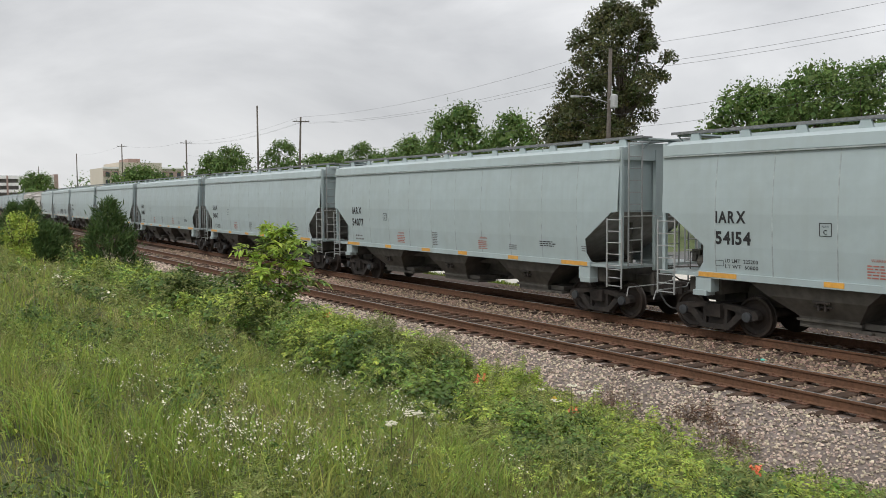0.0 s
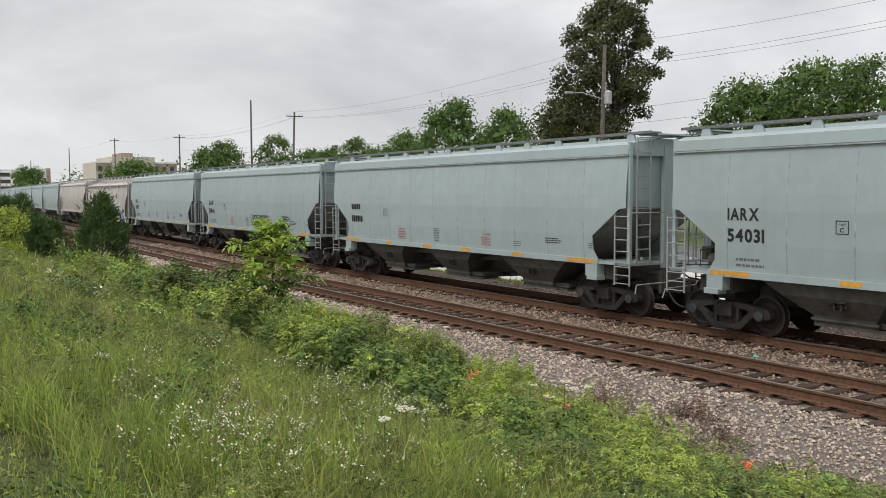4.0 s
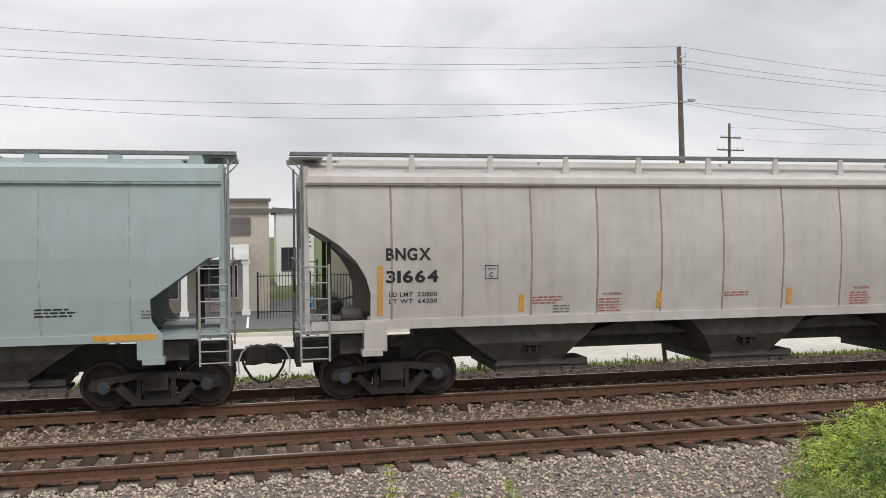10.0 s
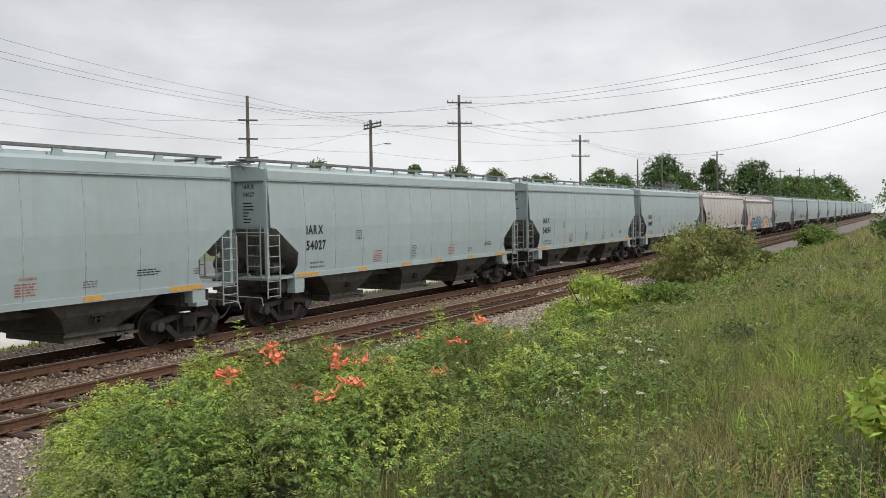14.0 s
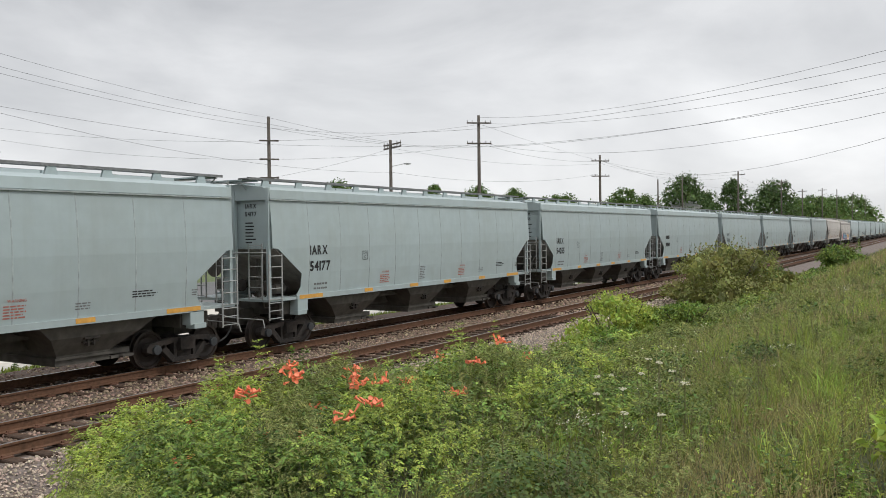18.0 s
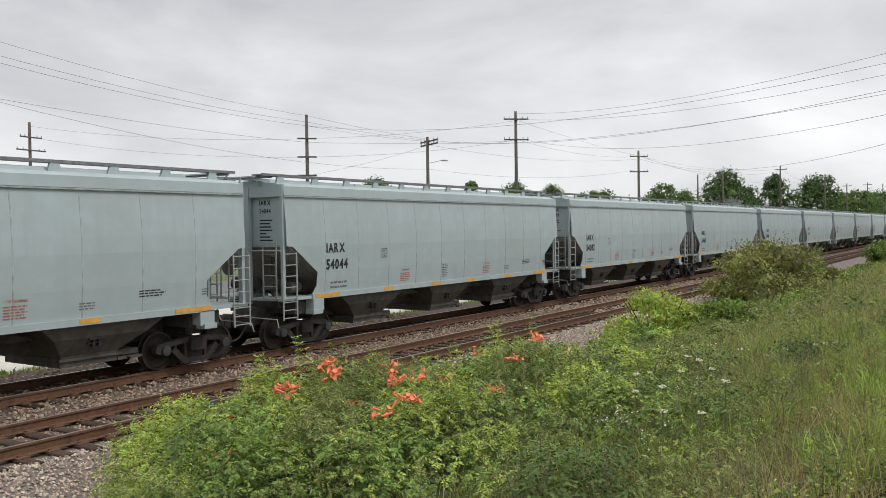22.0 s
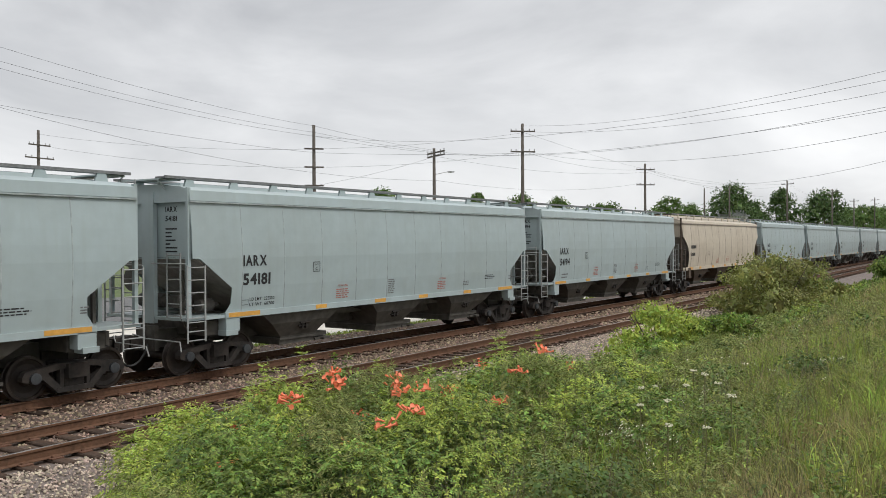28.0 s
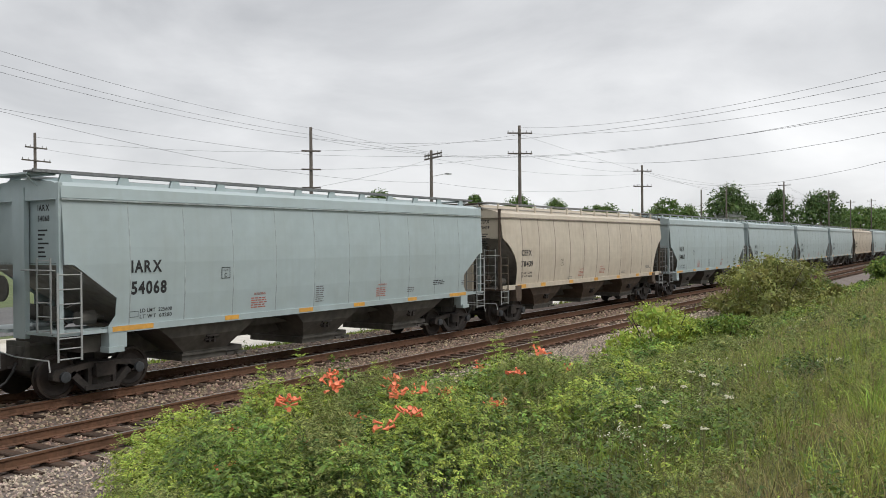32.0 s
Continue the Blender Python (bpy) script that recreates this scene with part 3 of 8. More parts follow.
def build_far_car(k):
    """A car that stays hundreds of metres away: the same forms with fewer pieces."""
    car = thing("hopper_car", k.label, "hopper car", "cars of the freight train")
    h, L = k.h, k.length
    pts = [(-h, k.eave)] + [(-h + a, z) for a, z in k.outline] + [(h - a, z) for a, z in reversed(k.outline)] + [(h, k.eave)]
    part("body", Shape().prism(pts, -1.54, 1.54), k.paint, car)
    y, z0 = k.w_top + 0.045, k.eave
    roof = [(-y, z0), (y, z0), (y - 0.03, z0 + k.fascia), (0.4, z0 + k.rise), (-0.4, z0 + k.rise), (-y + 0.03, z0 + k.fascia)]
    part("roof", Shape().rings([[(x, a, b) for a, b in roof] for x in (-h, h)]), k.paint, car)
    for side in (-1, 1):
        part("roof_walk", Shape().box(-h - 0.28, h + 0.28, side * 0.78 - 0.17, side * 0.78 + 0.17, z0 + k.walk, z0 + k.walk + 0.04), BOARD, car)
    for i in (-1, 0, 1):
        c, t = i * 4.6, 2.2
        part("hopper", Shape().rings([[(c - t, -1.4, 1.36), (c + t, -1.4, 1.36), (c + t, 1.4, 1.36), (c - t, 1.4, 1.36)], [(c - 0.8, -1, 0.4), (c + 0.8, -1, 0.4), (c + 0.8, 1, 0.4), (c - 0.8, 1, 0.4)]]), k.under, car)
    for e in (-1, 1):
        part("slope_sheet", Shape().prism([(e * a, b) for a, b in ((h - 0.1, k.outline[0][1]), (h - 2.7, 1.36), (h - 2.8, 1.36), (h - 0.2, k.outline[0][1]))], -1.5, 1.5), BLACK_PAINT, car)
        part("end_sill", Shape().box(min(e * (h + 0.1), e * (h - 1.2)), max(e * (h + 0.1), e * (h - 1.2)), -1.5, 1.5, 1.30, 1.43), k.trim, car)
        part("side_ladder", ladder(e * (h - 0.38), e * (h + 0.14), -1.555, 0.9, 2.66, 7), LADDER, car)
        tr = part("truck", Shape().box(-0.22, 0.22, -1.18, 1.18, 0.40, 0.70).box(-1.0, 1.0, -1.1, -0.9, 0.3, 0.7).box(-1.0, 1.0, 0.9, 1.1, 0.3, 0.7), TRUCK, car)
        tr.location.x = e * (L / 2 - k.truck)
        for w in (-0.9, 0.9):
            ob = part("wheelset", Shape().disc((0, 0, 0), (0, 1, 0), [(-0.82, 0.457), (-0.68, 0.47), (-0.68, 0.1), (0.68, 0.1), (0.68, 0.47), (0.82, 0.457)], 14), WHEEL, tr)
            ob.location = (w, 0, 0.457)
    return car


def build_car(k):
    car = thing("hopper_car", k.label, "hopper car", "cars of the freight train")
    h, L = k.h, k.length
    zs = [k.sill + 0.02, k.sill + 0.2] + [p[1] for p in reversed(k.outline)] + [k.outline[0][1] + 0.005] + [k.outline[0][1] + (k.eave - k.outline[0][1]) * i / 4 for i in range(1, 5)]
    zs = sorted({round(z, 3) for z in zs if z >= k.sill})
    # side sheets with their cut-back lower corners
    for side in (-1, 1):
        outer = [[(x * k.end(z), side * k.half(z), z) for x in (-1, -0.5, 0, 0.5, 1)] for z in zs]
        inner = [[(x * k.end(z), side * (k.half(z) - 0.02), z) for x in (-1, -0.5, 0, 0.5, 1)] for z in zs]
        s = Shape()
        s.rings([o + i[::-1] for o, i in zip(outer, inner)])
        part("side_sheet", s, k.paint, car)
        if side > 0:
            side_sill(k, car, side)
            continue
        seam_n = int(round(2 * (h - 1.5) / k.pitch))
        seams = Shape()
        for i in range(seam_n + 1):
            x = -(h - 1.55) + 2 * (h - 1.55) * i / seam_n
            zz = [z for z in zs if abs(x) < k.end(z) - 0.03]
            one = Shape()
            one.rings([[(a * k.seam_w, side * (k.half(z) + b), z) for a, b in ((-1, 0.001), (1, 0.001), (0.6, k.seam_d), (-0.6, k.seam_d))] for z in zz])
            ob = part("panel_seam", one, k.seam, car)
            ob.location.x = x
        side_sill(k, car, side)
    # body between the sides: end sheets, slope sheets, floor
    zb = k.outline[0][1]
    rec = 0.10
    for e in (-1, 1):
        part("end_sheet", Shape().box(min(e * (h - rec), e * (h - rec - 0.03)), max(e * (h - rec), e * (h - rec - 0.03)), -k.w_top + 0.02, k.w_top - 0.02, zb - 0.02, k.eave + 0.05), k.paint, car)
        w = k.w_low - 0.01
        low = [(h - rec, zb + 0.01), (h - k.outline[-1][0] - 1.55, k.sill - 0.1), (h - k.outline[-1][0] - 1.62, k.sill - 0.1), (h - rec - 0.08, zb + 0.01)]
        part("slope_sheet", Shape().prism([(e * a, b) for a, b in low], -w, w), SLOPE, car, "sloping end sheet coated with grey-brown grime")
        part("slope_band", Shape().prism([(e * a, b) for a, b in ((h - rec + 0.006, zb + 0.012), (h - rec - 0.42, zb - 0.23), (h - rec - 0.43, zb - 0.21), (h - rec - 0.01, zb + 0.02))], -w + 0.01, w - 0.01), BLACK_PAINT, car)
        # centre post, corner posts, platform and its braces
        part("centre_post", Shape().box(min(e * (h + 0.04), e * (h - 0.07)), max(e * (h + 0.04), e * (h - 0.07)), -0.22, 0.22, 1.25, k.eave + 0.25), k.paint, car)
        for side in (-1, 1):
            part("corner_post", Shape().box(min(e * (h + 0.06), e * (h - 0.03)), max(e * (h + 0.06), e * (h - 0.03)), side * (k.w_top - 0.04) - 0.045, side * (k.w_top - 0.04) + 0.045, 1.42, k.eave + 0.3), k.trim, car)
            part("brace_post", Shape().box(min(e * (h - 0.42), e * (h - 0.50)), max(e * (h - 0.42), e * (h - 0.50)), side * 0.62 - 0.04, side * 0.62 + 0.04, 1.40, zb - 0.3), k.under, car)
            part("end_sill", Shape().box(min(e * (h + 0.1), e * (h - 1.22)), max(e * (h + 0.1), e * (h - 1.22)), min(side * 0.35, side * 1.52), max(side * 0.35, side * 1.52), 1.36, 1.43), k.trim, car)
            # ladder at the side, step below the sill
            x0, x1 = e * (h - 0.38), e * (h + 0.14)
            part("side_ladder", ladder(x0, x1, side * 1.555, 1.38, 2.66, 5), LADDER if k.trim is not k.under else k.trim, car)
            part("sill_step", ladder(x0, x1, side * 1.555, 0.86, 1.38, 3), LADDER, car)
            part("jack_pad", Shape().box(min(e * (h - 1.02), e * (h - 1.45)), max(e * (h - 1.02), e * (h - 1.45)), min(side * 1.28, side * 1.56), max(side * 1.28, side * 1.56), 1.02, k.sill + 0.0)
                 .box(min(e * (h - 0.98), e * (h - 1.36)), max(e * (h - 0.98), e * (h - 1.36)), min(side * 1.30, side * 1.60), max(side * 1.30, side * 1.60), 0.93, 1.05), k.trim, car)
            part("grab_rail", Shape().tube([(e * (h + 0.12), side * 0.25, 2.70), (e * (h + 0.16), side * 0.3, 2.70), (e * (h + 0.16), side * 1.5, 2.70)], 0.016, 5), LADDER, car)
        part("end_ladder", ladder(-e * 0.82, -e * 1.30, e * (h + 0.13), 1.42, k.eave + 0.42 if True else 0, 11, axis="y"), LADDER, car)
        part("low_end_ladder", ladder(e * 0.82, e * 1.30, e * (h + 0.13), 1.42, 2.95, 6, axis="y"), LADDER, car)
        # roof walk across the end
        part("end_walk", Shape().box(min(e * (h + 0.28), e * (h - 0.35)), max(e * (h + 0.28), e * (h - 0.35)), -0.75, 0.75, k.eave + 0.50, k.eave + 0.535)
             .prism([(e * (h + 0.26), k.eave + 0.50), (e * (h + 0.02), k.eave + 0.26), (e * (h + 0.06), k.eave + 0.26), (e * (h + 0.28), k.eave + 0.50)], -0.7, -0.66)
             .prism([(e * (h + 0.26), k.eave + 0.50), (e * (h + 0.02), k.eave + 0.26), (e * (h + 0.06), k.eave + 0.26), (e * (h + 0.28), k.eave + 0.50)], 0.66, 0.7), k.trim, car)
        # coupler with its knuckle, air hose and uncoupling rod
        cp = part("coupler", Shape().box(min(e * (L / 2 - 1.5), e * (L / 2 - 0.34)), max(e * (L / 2 - 1.5), e * (L / 2 - 0.34)), -0.11, 0.11, 0.72, 0.94)
                  .prism([(e * (L / 2 - 0.36), 0.66), (e * (L / 2 - 0.20), 0.64), (e * (L / 2 + 0.02), 0.68), (e * (L / 2 + 0.05), 0.98), (e * (L / 2 - 0.12), 1.02), (e * (L / 2 - 0.36), 0.98)], -0.16 - 0.02 * e, 0.16 - 0.02 * e)
                  .box(min(e * (L / 2 - 0.06), e * (L / 2 - 0.2)), max(e * (L / 2 - 0.06), e * (L / 2 - 0.2)), -0.2, 0.2, 0.70, 0.95), TRUCK, car)
        hz = [(e * (L / 2 - 0.42), -0.34, 0.80), (e * (L / 2 - 0.36), -0.34, 0.62), (e * (L / 2 - 0.24), -0.30, 0.42), (e * (L / 2 - 0.10), -0.27, 0.33), (e * (L / 2), -0.26, 0.32)]
        part("air_hose", Shape().tube(hz, 0.028, 6), HOSE, car)
        part("uncoupling_rod", Shape().tube([(e * (L / 2 - 0.25), 0, 1.03), (e * (L / 2 - 0.42), -0.3, 0.92), (e * (L / 2 - 0.46), -1.45, 0.90), (e * (L / 2 - 0.44), -1.52, 0.68)], 0.016, 5), LADDER, car)
        part("draft_sill", Shape().box(min(e * (h - 4.0), e * (L / 2 - 0.6)), max(e * (h - 4.0), e * (L / 2 - 0.6)), -0.26, 0.26, 0.66, 1.10).box(min(e * (L / 2 - 0.62), e * (L / 2 - 0.72)), max(e * (L / 2 - 0.62), e * (L / 2 - 0.72)), -0.36, 0.36, 0.6, 1.2)
             .box(min(e * (h - 0.6), e * (h - 1.5)), max(e * (h - 0.6), e * (h - 1.5)), -1.25, 1.25, 0.95, 1.30), GRIME, car)
    # brake gear on the platform of one end
    e = -1
    part("brake_cylinder", Shape().disc((e * (h - 0.95), -0.95, 1.66), (1, 0, 0), [(-0.30, 0.03), (-0.28, 0.15), (0.10, 0.16), (0.12, 0.06), (0.35, 0.03)], 14), GRIME, car)
    part("air_reservoir", Shape().disc((e * (h - 0.62), 0.6, 1.75), (0, 1, 0), [(-0.5, 0.05), (-0.46, 0.18), (0.46, 0.18), (0.5, 0.05)], 14), k.under, car)
    part("control_valve", Shape().box(e * (h - 0.35) - 0.12, e * (h - 0.35) + 0.12, -0.75, -0.45, 1.62, 1.92).box(e * (h - 0.35) - 0.06, e * (h - 0.35) + 0.06, -0.82, -0.75, 1.66, 1.80), k.under, car)
    pipes = Shape()
    pipes.tube([(e * (h - 0.3), -0.9, 1.45), (e * (h - 0.3), -0.9, 1.85), (e * (h - 0.9), -0.8, 2.0)], 0.02, 5).tube([(e * (h - 0.1), -1.2, 1.5), (e * (h - 0.8), -0.4, 1.5), (e * (h - 1.1), 0.5, 1.7)], 0.018, 5)
    pipes.tube([(e * (h + 0.1), -1.3, 1.40), (e * (h - 0.15), -1.1, 1.18), (e * (h - 0.5), -1.1, 1.16)], 0.022, 5)
    part("brake_pipe", pipes, GRIME, car)
    part("brake_wheel", Shape().disc((e * (h + 0.17), 0.45, 2.3), (1, 0, 0), [(-0.02, 0.25), (-0.02, 0.28), (0.02, 0.28), (0.02, 0.25)], 16), k.under, car)
    # roof: fascia, slopes and long hatch
    y = k.w_top + 0.045
    z0, f = k.eave, k.fascia
    roof = [(-y, z0), (-y + 0.05, z0 - 0.03), (y - 0.05, z0 - 0.03), (y, z0), (y - 0.03, z0 + f), (y - 0.35, z0 + f + 0.10), (0.42, z0 + k.rise - 0.03), (0.40, z0 + k.rise), (-0.40, z0 + k.rise), (-0.42, z0 + k.rise - 0.03), (-y + 0.35, z0 + f + 0.10), (-y + 0.03, z0 + f)]
    part("roof", Shape().rings([[(x, a, b) for a, b in roof] for x in (-h - 0.02, -h / 2, 0, h / 2, h + 0.02)]), k.paint, car)
    lip = Shape()
    for side in (-1, 1):
        lip.box(-h - 0.02, h + 0.02, min(side * (y - 0.02), side * (y + 0.015)), max(side * (y - 0.02), side * (y + 0.015)), z0 - 0.045, z0 - 0.012)
    part("eave_lip", lip, k.seam, car)
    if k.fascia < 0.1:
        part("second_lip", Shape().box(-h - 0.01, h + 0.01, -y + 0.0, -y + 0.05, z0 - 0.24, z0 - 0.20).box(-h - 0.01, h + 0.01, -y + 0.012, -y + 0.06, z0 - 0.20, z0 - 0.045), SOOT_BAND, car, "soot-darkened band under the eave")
    n_h = 4
    for i in range(n_h):
        a, b = -h + 0.7 + (2 * h - 1.4) * i / n_h, -h + 0.7 + (2 * h - 1.4) * (i + 1) / n_h - 0.06
        part("hatch_cover", Shape().rings([[(x, p, q) for p, q in ((-0.33, z0 + k.rise - 0.02), (0.33, z0 + k.rise - 0.02), (0.30, z0 + k.rise + 0.07), (-0.30, z0 + k.rise + 0.07))] for x in (a, b)]), k.paint, car)
    for side in (-1, 1):
        part("roof_walk", Shape().box(-h - 0.28, h + 0.28, side * 0.78 - 0.17, side * 0.78 + 0.17, z0 + k.walk, z0 + k.walk + 0.035).box(-h - 0.28, h + 0.28, side * 0.96 - 0.012, side * 0.96 + 0.012, z0 + k.walk - 0.01, z0 + k.walk + 0.055), BOARD, car)
        for i in range(12):
            x = -h + 0.45 + (2 * h - 0.9) * i / 11
            ob = part("walk_bracket", Shape().prism([(-k.bw * 1.9, z0 + f + 0.03), (k.bw * 1.9, z0 + f + 0.03), (k.bw, z0 + k.walk), (-k.bw, z0 + k.walk)], side * (0.90 + k.bo), side * (0.96 + k.bo)), k.paint, car)
            ob.location.x = x
    # hoppers with outlet gates
    bay, zt, w = k.bay, k.sill - k.sill_h + 0.02, k.w_low - 0.06
    zt = max(zt, 1.30)
    for i in (-1, 0, 1):
        c = i * bay
        l, r = (1.75 if i < 0 else 1.38), (1.75 if i > 0 else 1.38)
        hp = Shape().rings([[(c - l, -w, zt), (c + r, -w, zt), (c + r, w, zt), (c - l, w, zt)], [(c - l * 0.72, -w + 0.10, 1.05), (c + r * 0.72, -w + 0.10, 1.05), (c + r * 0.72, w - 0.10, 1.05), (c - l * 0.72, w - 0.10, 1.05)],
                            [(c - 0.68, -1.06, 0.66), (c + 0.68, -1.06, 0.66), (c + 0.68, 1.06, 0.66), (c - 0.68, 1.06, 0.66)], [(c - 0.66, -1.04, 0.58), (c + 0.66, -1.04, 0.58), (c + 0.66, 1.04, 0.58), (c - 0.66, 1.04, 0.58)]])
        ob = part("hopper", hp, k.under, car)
        part("outlet_gate", Shape().box(c - 0.72, c + 0.72, -1.08, 1.08, 0.56, 0.61).box(c - 0.68, c + 0.68, -1.02, 1.02, 0.43, 0.56).box(c + 0.70, c + 1.28, -0.95, -0.25, 0.52, 0.64).box(c + 0.70, c + 1.32, -1.05, -0.35, 0.43, 0.49).box(c + 0.72, c + 1.15, 0.3, 0.9, 0.44, 0.56)
             .tube([(c + 0.95, -1.18, 0.47), (c + 0.95, 1.18, 0.47)], 0.035, 6), GRIME, ob)
        part("vibrator_bracket", Shape().box(c - 0.20, c + 0.20, -1.36, -1.20, 0.99, 1.03).box(c - 0.20, c + 0.20, -1.30, -1.15, 0.90, 0.93).box(c - 0.10, c - 0.05, -1.32, -1.16, 0.84, 1.0).box(c + 0.05, c + 0.10, -1.32, -1.16, 0.84, 1.0), TRUCK, ob)
    # dark plate added to close the hollow body; stands in for shade between bays
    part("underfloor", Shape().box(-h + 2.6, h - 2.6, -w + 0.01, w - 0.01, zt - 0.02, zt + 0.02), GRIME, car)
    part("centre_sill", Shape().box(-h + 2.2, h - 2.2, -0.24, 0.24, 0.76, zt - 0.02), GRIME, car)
    for i in (-1, 1):
        c = i * bay / 2
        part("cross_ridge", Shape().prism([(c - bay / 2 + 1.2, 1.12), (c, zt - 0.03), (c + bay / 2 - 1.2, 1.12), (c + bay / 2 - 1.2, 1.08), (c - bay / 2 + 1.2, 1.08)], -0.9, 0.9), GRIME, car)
    # trucks
    for e in (-1, 1):
        xc = e * (L / 2 - k.truck)
        tr = part("truck", Shape().box(-0.22, 0.22, -1.18, 1.18, 0.40, 0.70).box(-0.30, 0.30, -0.35, 0.35, 0.6, 0.92), TRUCK, car)
        tr.location.x = xc
        for side in (-1, 1):
            ob = part("side_frame", sf_mesh, None, tr)
            ob.location.y = side * 0.99
            ob = part("spring_nest", sp_mesh, None, tr)
            ob.location.y = side * 1.0
        for w in (-0.9, 0.9):
            ob = part("axle", ax_mesh, None, tr)
            ob.location = (w, 0, 0.457)
            for m in wh_mesh:
                ob = part("wheel", m, None, tr)
                ob.location = (w, 0, 0.457)
            for side in (-1, 1):
                ob = part("bearing_cap", cap_mesh, None, tr)
                ob.location = (w, side * 1.06, 0.475)
                ob = part("brake_shoe", br_mesh, None, tr)
                ob.location = (w * 0.45, side * GAUGE / 2, 0.457)
    # yellow reflectors on the sill
    for a, b in k.stripes:
        for side in (-1,):
            ya = side * (k.half(k.sill) + 0.058)
            if k.upright:
                s = Shape().add([(x, side * (k.half(z) + 0.012), z) for z in [k.sill + 0.12 + (b - 0.12) * j / 6 for j in range(7)] for x in (-h + a, -h + a + 0.1)], [(2 * j, 2 * j + 1, 2 * j + 3, 2 * j + 2) for j in range(6)])
            else:
                s = Shape().box(-h + a, -h + b, min(ya, ya + side * 0.004), max(ya, ya + side * 0.004), k.sill - k.sill_h + 0.015, k.sill + 0.022)
            part("reflector", s, YELLOW, car)
    return car


sf_mesh = sideframe_shape().mesh("side_frame", TRUCK)
sp_mesh = spring_shape().mesh("spring_nest", TRUCK, True)
wh_mesh = [wheel_shape(s).mesh("wheel", WHEEL, False) for s in (-1, 1)]
ax_mesh = Shape().disc((0, 0, 0), (0, 1, 0), [(-1.02, 0.08), (-0.76, 0.10), (0.76, 0.10), (1.02, 0.08)], 12).mesh("axle", WHEEL, True)
cap_mesh = Shape().disc((0, 0, 0), (0, 1, 0), [(-0.09, 0.09), (-0.085, 0.115), (0.085, 0.115), (0.09, 0.09)], 14).mesh("bearing_cap", CAP)
br_mesh = Shape().prism([(-0.06, -0.16), (0.06, -0.16), (0.06, 0.16), (-0.06, 0.16)], -0.06, 0.06).mesh("brake_shoe", TRUCK)

SLANT = [(0.0, 2.82), (0.22, 2.80), (1.22, 2.08), (1.20, 1.70), (1.02, 1.45)]
CURVED = [(0.0, 3.36), (0.28, 3.20), (0.60, 2.98), (0.88, 2.70), (1.06, 2.40), (1.15, 2.10), (1.15, 1.5)]
STRIPES_A = [(1.10, 2.14), (4.22, 4.66), (6.82, 7.36), (9.1, 9.6), (11.78, 12.26), (14.2, 15.25)]
KINDS = {
    "A": CarKind(17.85, corner=0.74, eave=4.17, fascia=0.24, rise=0.42, walk=0.54, sill=1.45, sill_h=0.10, sill_len=7.18, w_low=1.50, w_top=1.48, bulge=0.085, outline=SLANT, bay=4.15, pitch=1.50, seam_w=0.016, seam_d=0.005,
                 paint=BLUE, under=GRIME, seam=SEAM, trim=BLUE, truck=1.93, stripes=STRIPES_A, upright=False, bw=0.10, bo=0.0,
                 label="pale blue-grey three-bay covered hopper car rolling on the main track"),
    "B": CarKind(19.8, corner=0.80, eave=4.16, fascia=0.12, rise=0.46, walk=0.56, sill=1.56, sill_h=0.13, sill_len=9.05, w_low=1.47, w_top=1.46, bulge=0.11, outline=CURVED, bay=4.70, pitch=1.40, seam_w=0.020, seam_d=0.007,
                 paint=GREYP, under=GRIME, seam=SEAM_BROWN, trim=GREYP, truck=2.40, stripes=[(1.28, 1.05), (4.05, 0.45), (6.95, 0.45), (9.9, 0.45), (12.95, 0.45), (16.85, 1.05)], upright=True, bw=0.04, bo=0.20,
                 label="weathered grey covered hopper car with curved ends on the main track"),
    "C": CarKind(19.1, corner=0.80, eave=3.96, fascia=0.06, rise=0.52, walk=0.68, sill=1.32, sill_h=0.34, sill_len=8.72, w_low=1.50, w_top=1.47, bulge=0.09, outline=[(0.0, 3.04), (0.42, 2.74), (0.72, 2.35), (1.0, 1.86), (1.0, 1.35)], bay=4.60, pitch=1.75, seam_w=0.018, seam_d=0.006,
                 paint=OLDG, under=GRIME, seam=SEAM_BROWN, trim=OLDG, truck=2.15, stripes=[(1.2, 0.85), (16.1, 0.95)], upright=True, bw=0.025, bo=0.20,
                 label="sooty grey covered hopper car with colourful spray-painted letters along its side"),
    "T": CarKind(19.3, corner=0.80, eave=4.16, fascia=0.14, rise=0.44, walk=0.52, sill=1.52, sill_h=0.13, sill_len=8.80, w_low=1.47, w_top=1.46, bulge=0.11, outline=CURVED, bay=4.70, pitch=1.42, seam_w=0.018, seam_d=0.007,
                 paint=TAN, under=BROWN_GRIME, seam=SEAM_BROWN, trim=BROWN_GRIME, truck=2.30, stripes=[(1.2, 1.9), (3.2, 3.6), (5.9, 6.3), (8.6, 9.0), (11.3, 11.7), (13.9, 14.3), (15.8, 16.5)], upright=False, bw=0.03, bo=0.18,
                 label="faded tan covered hopper car with curved ends and rusty underframe"),
}

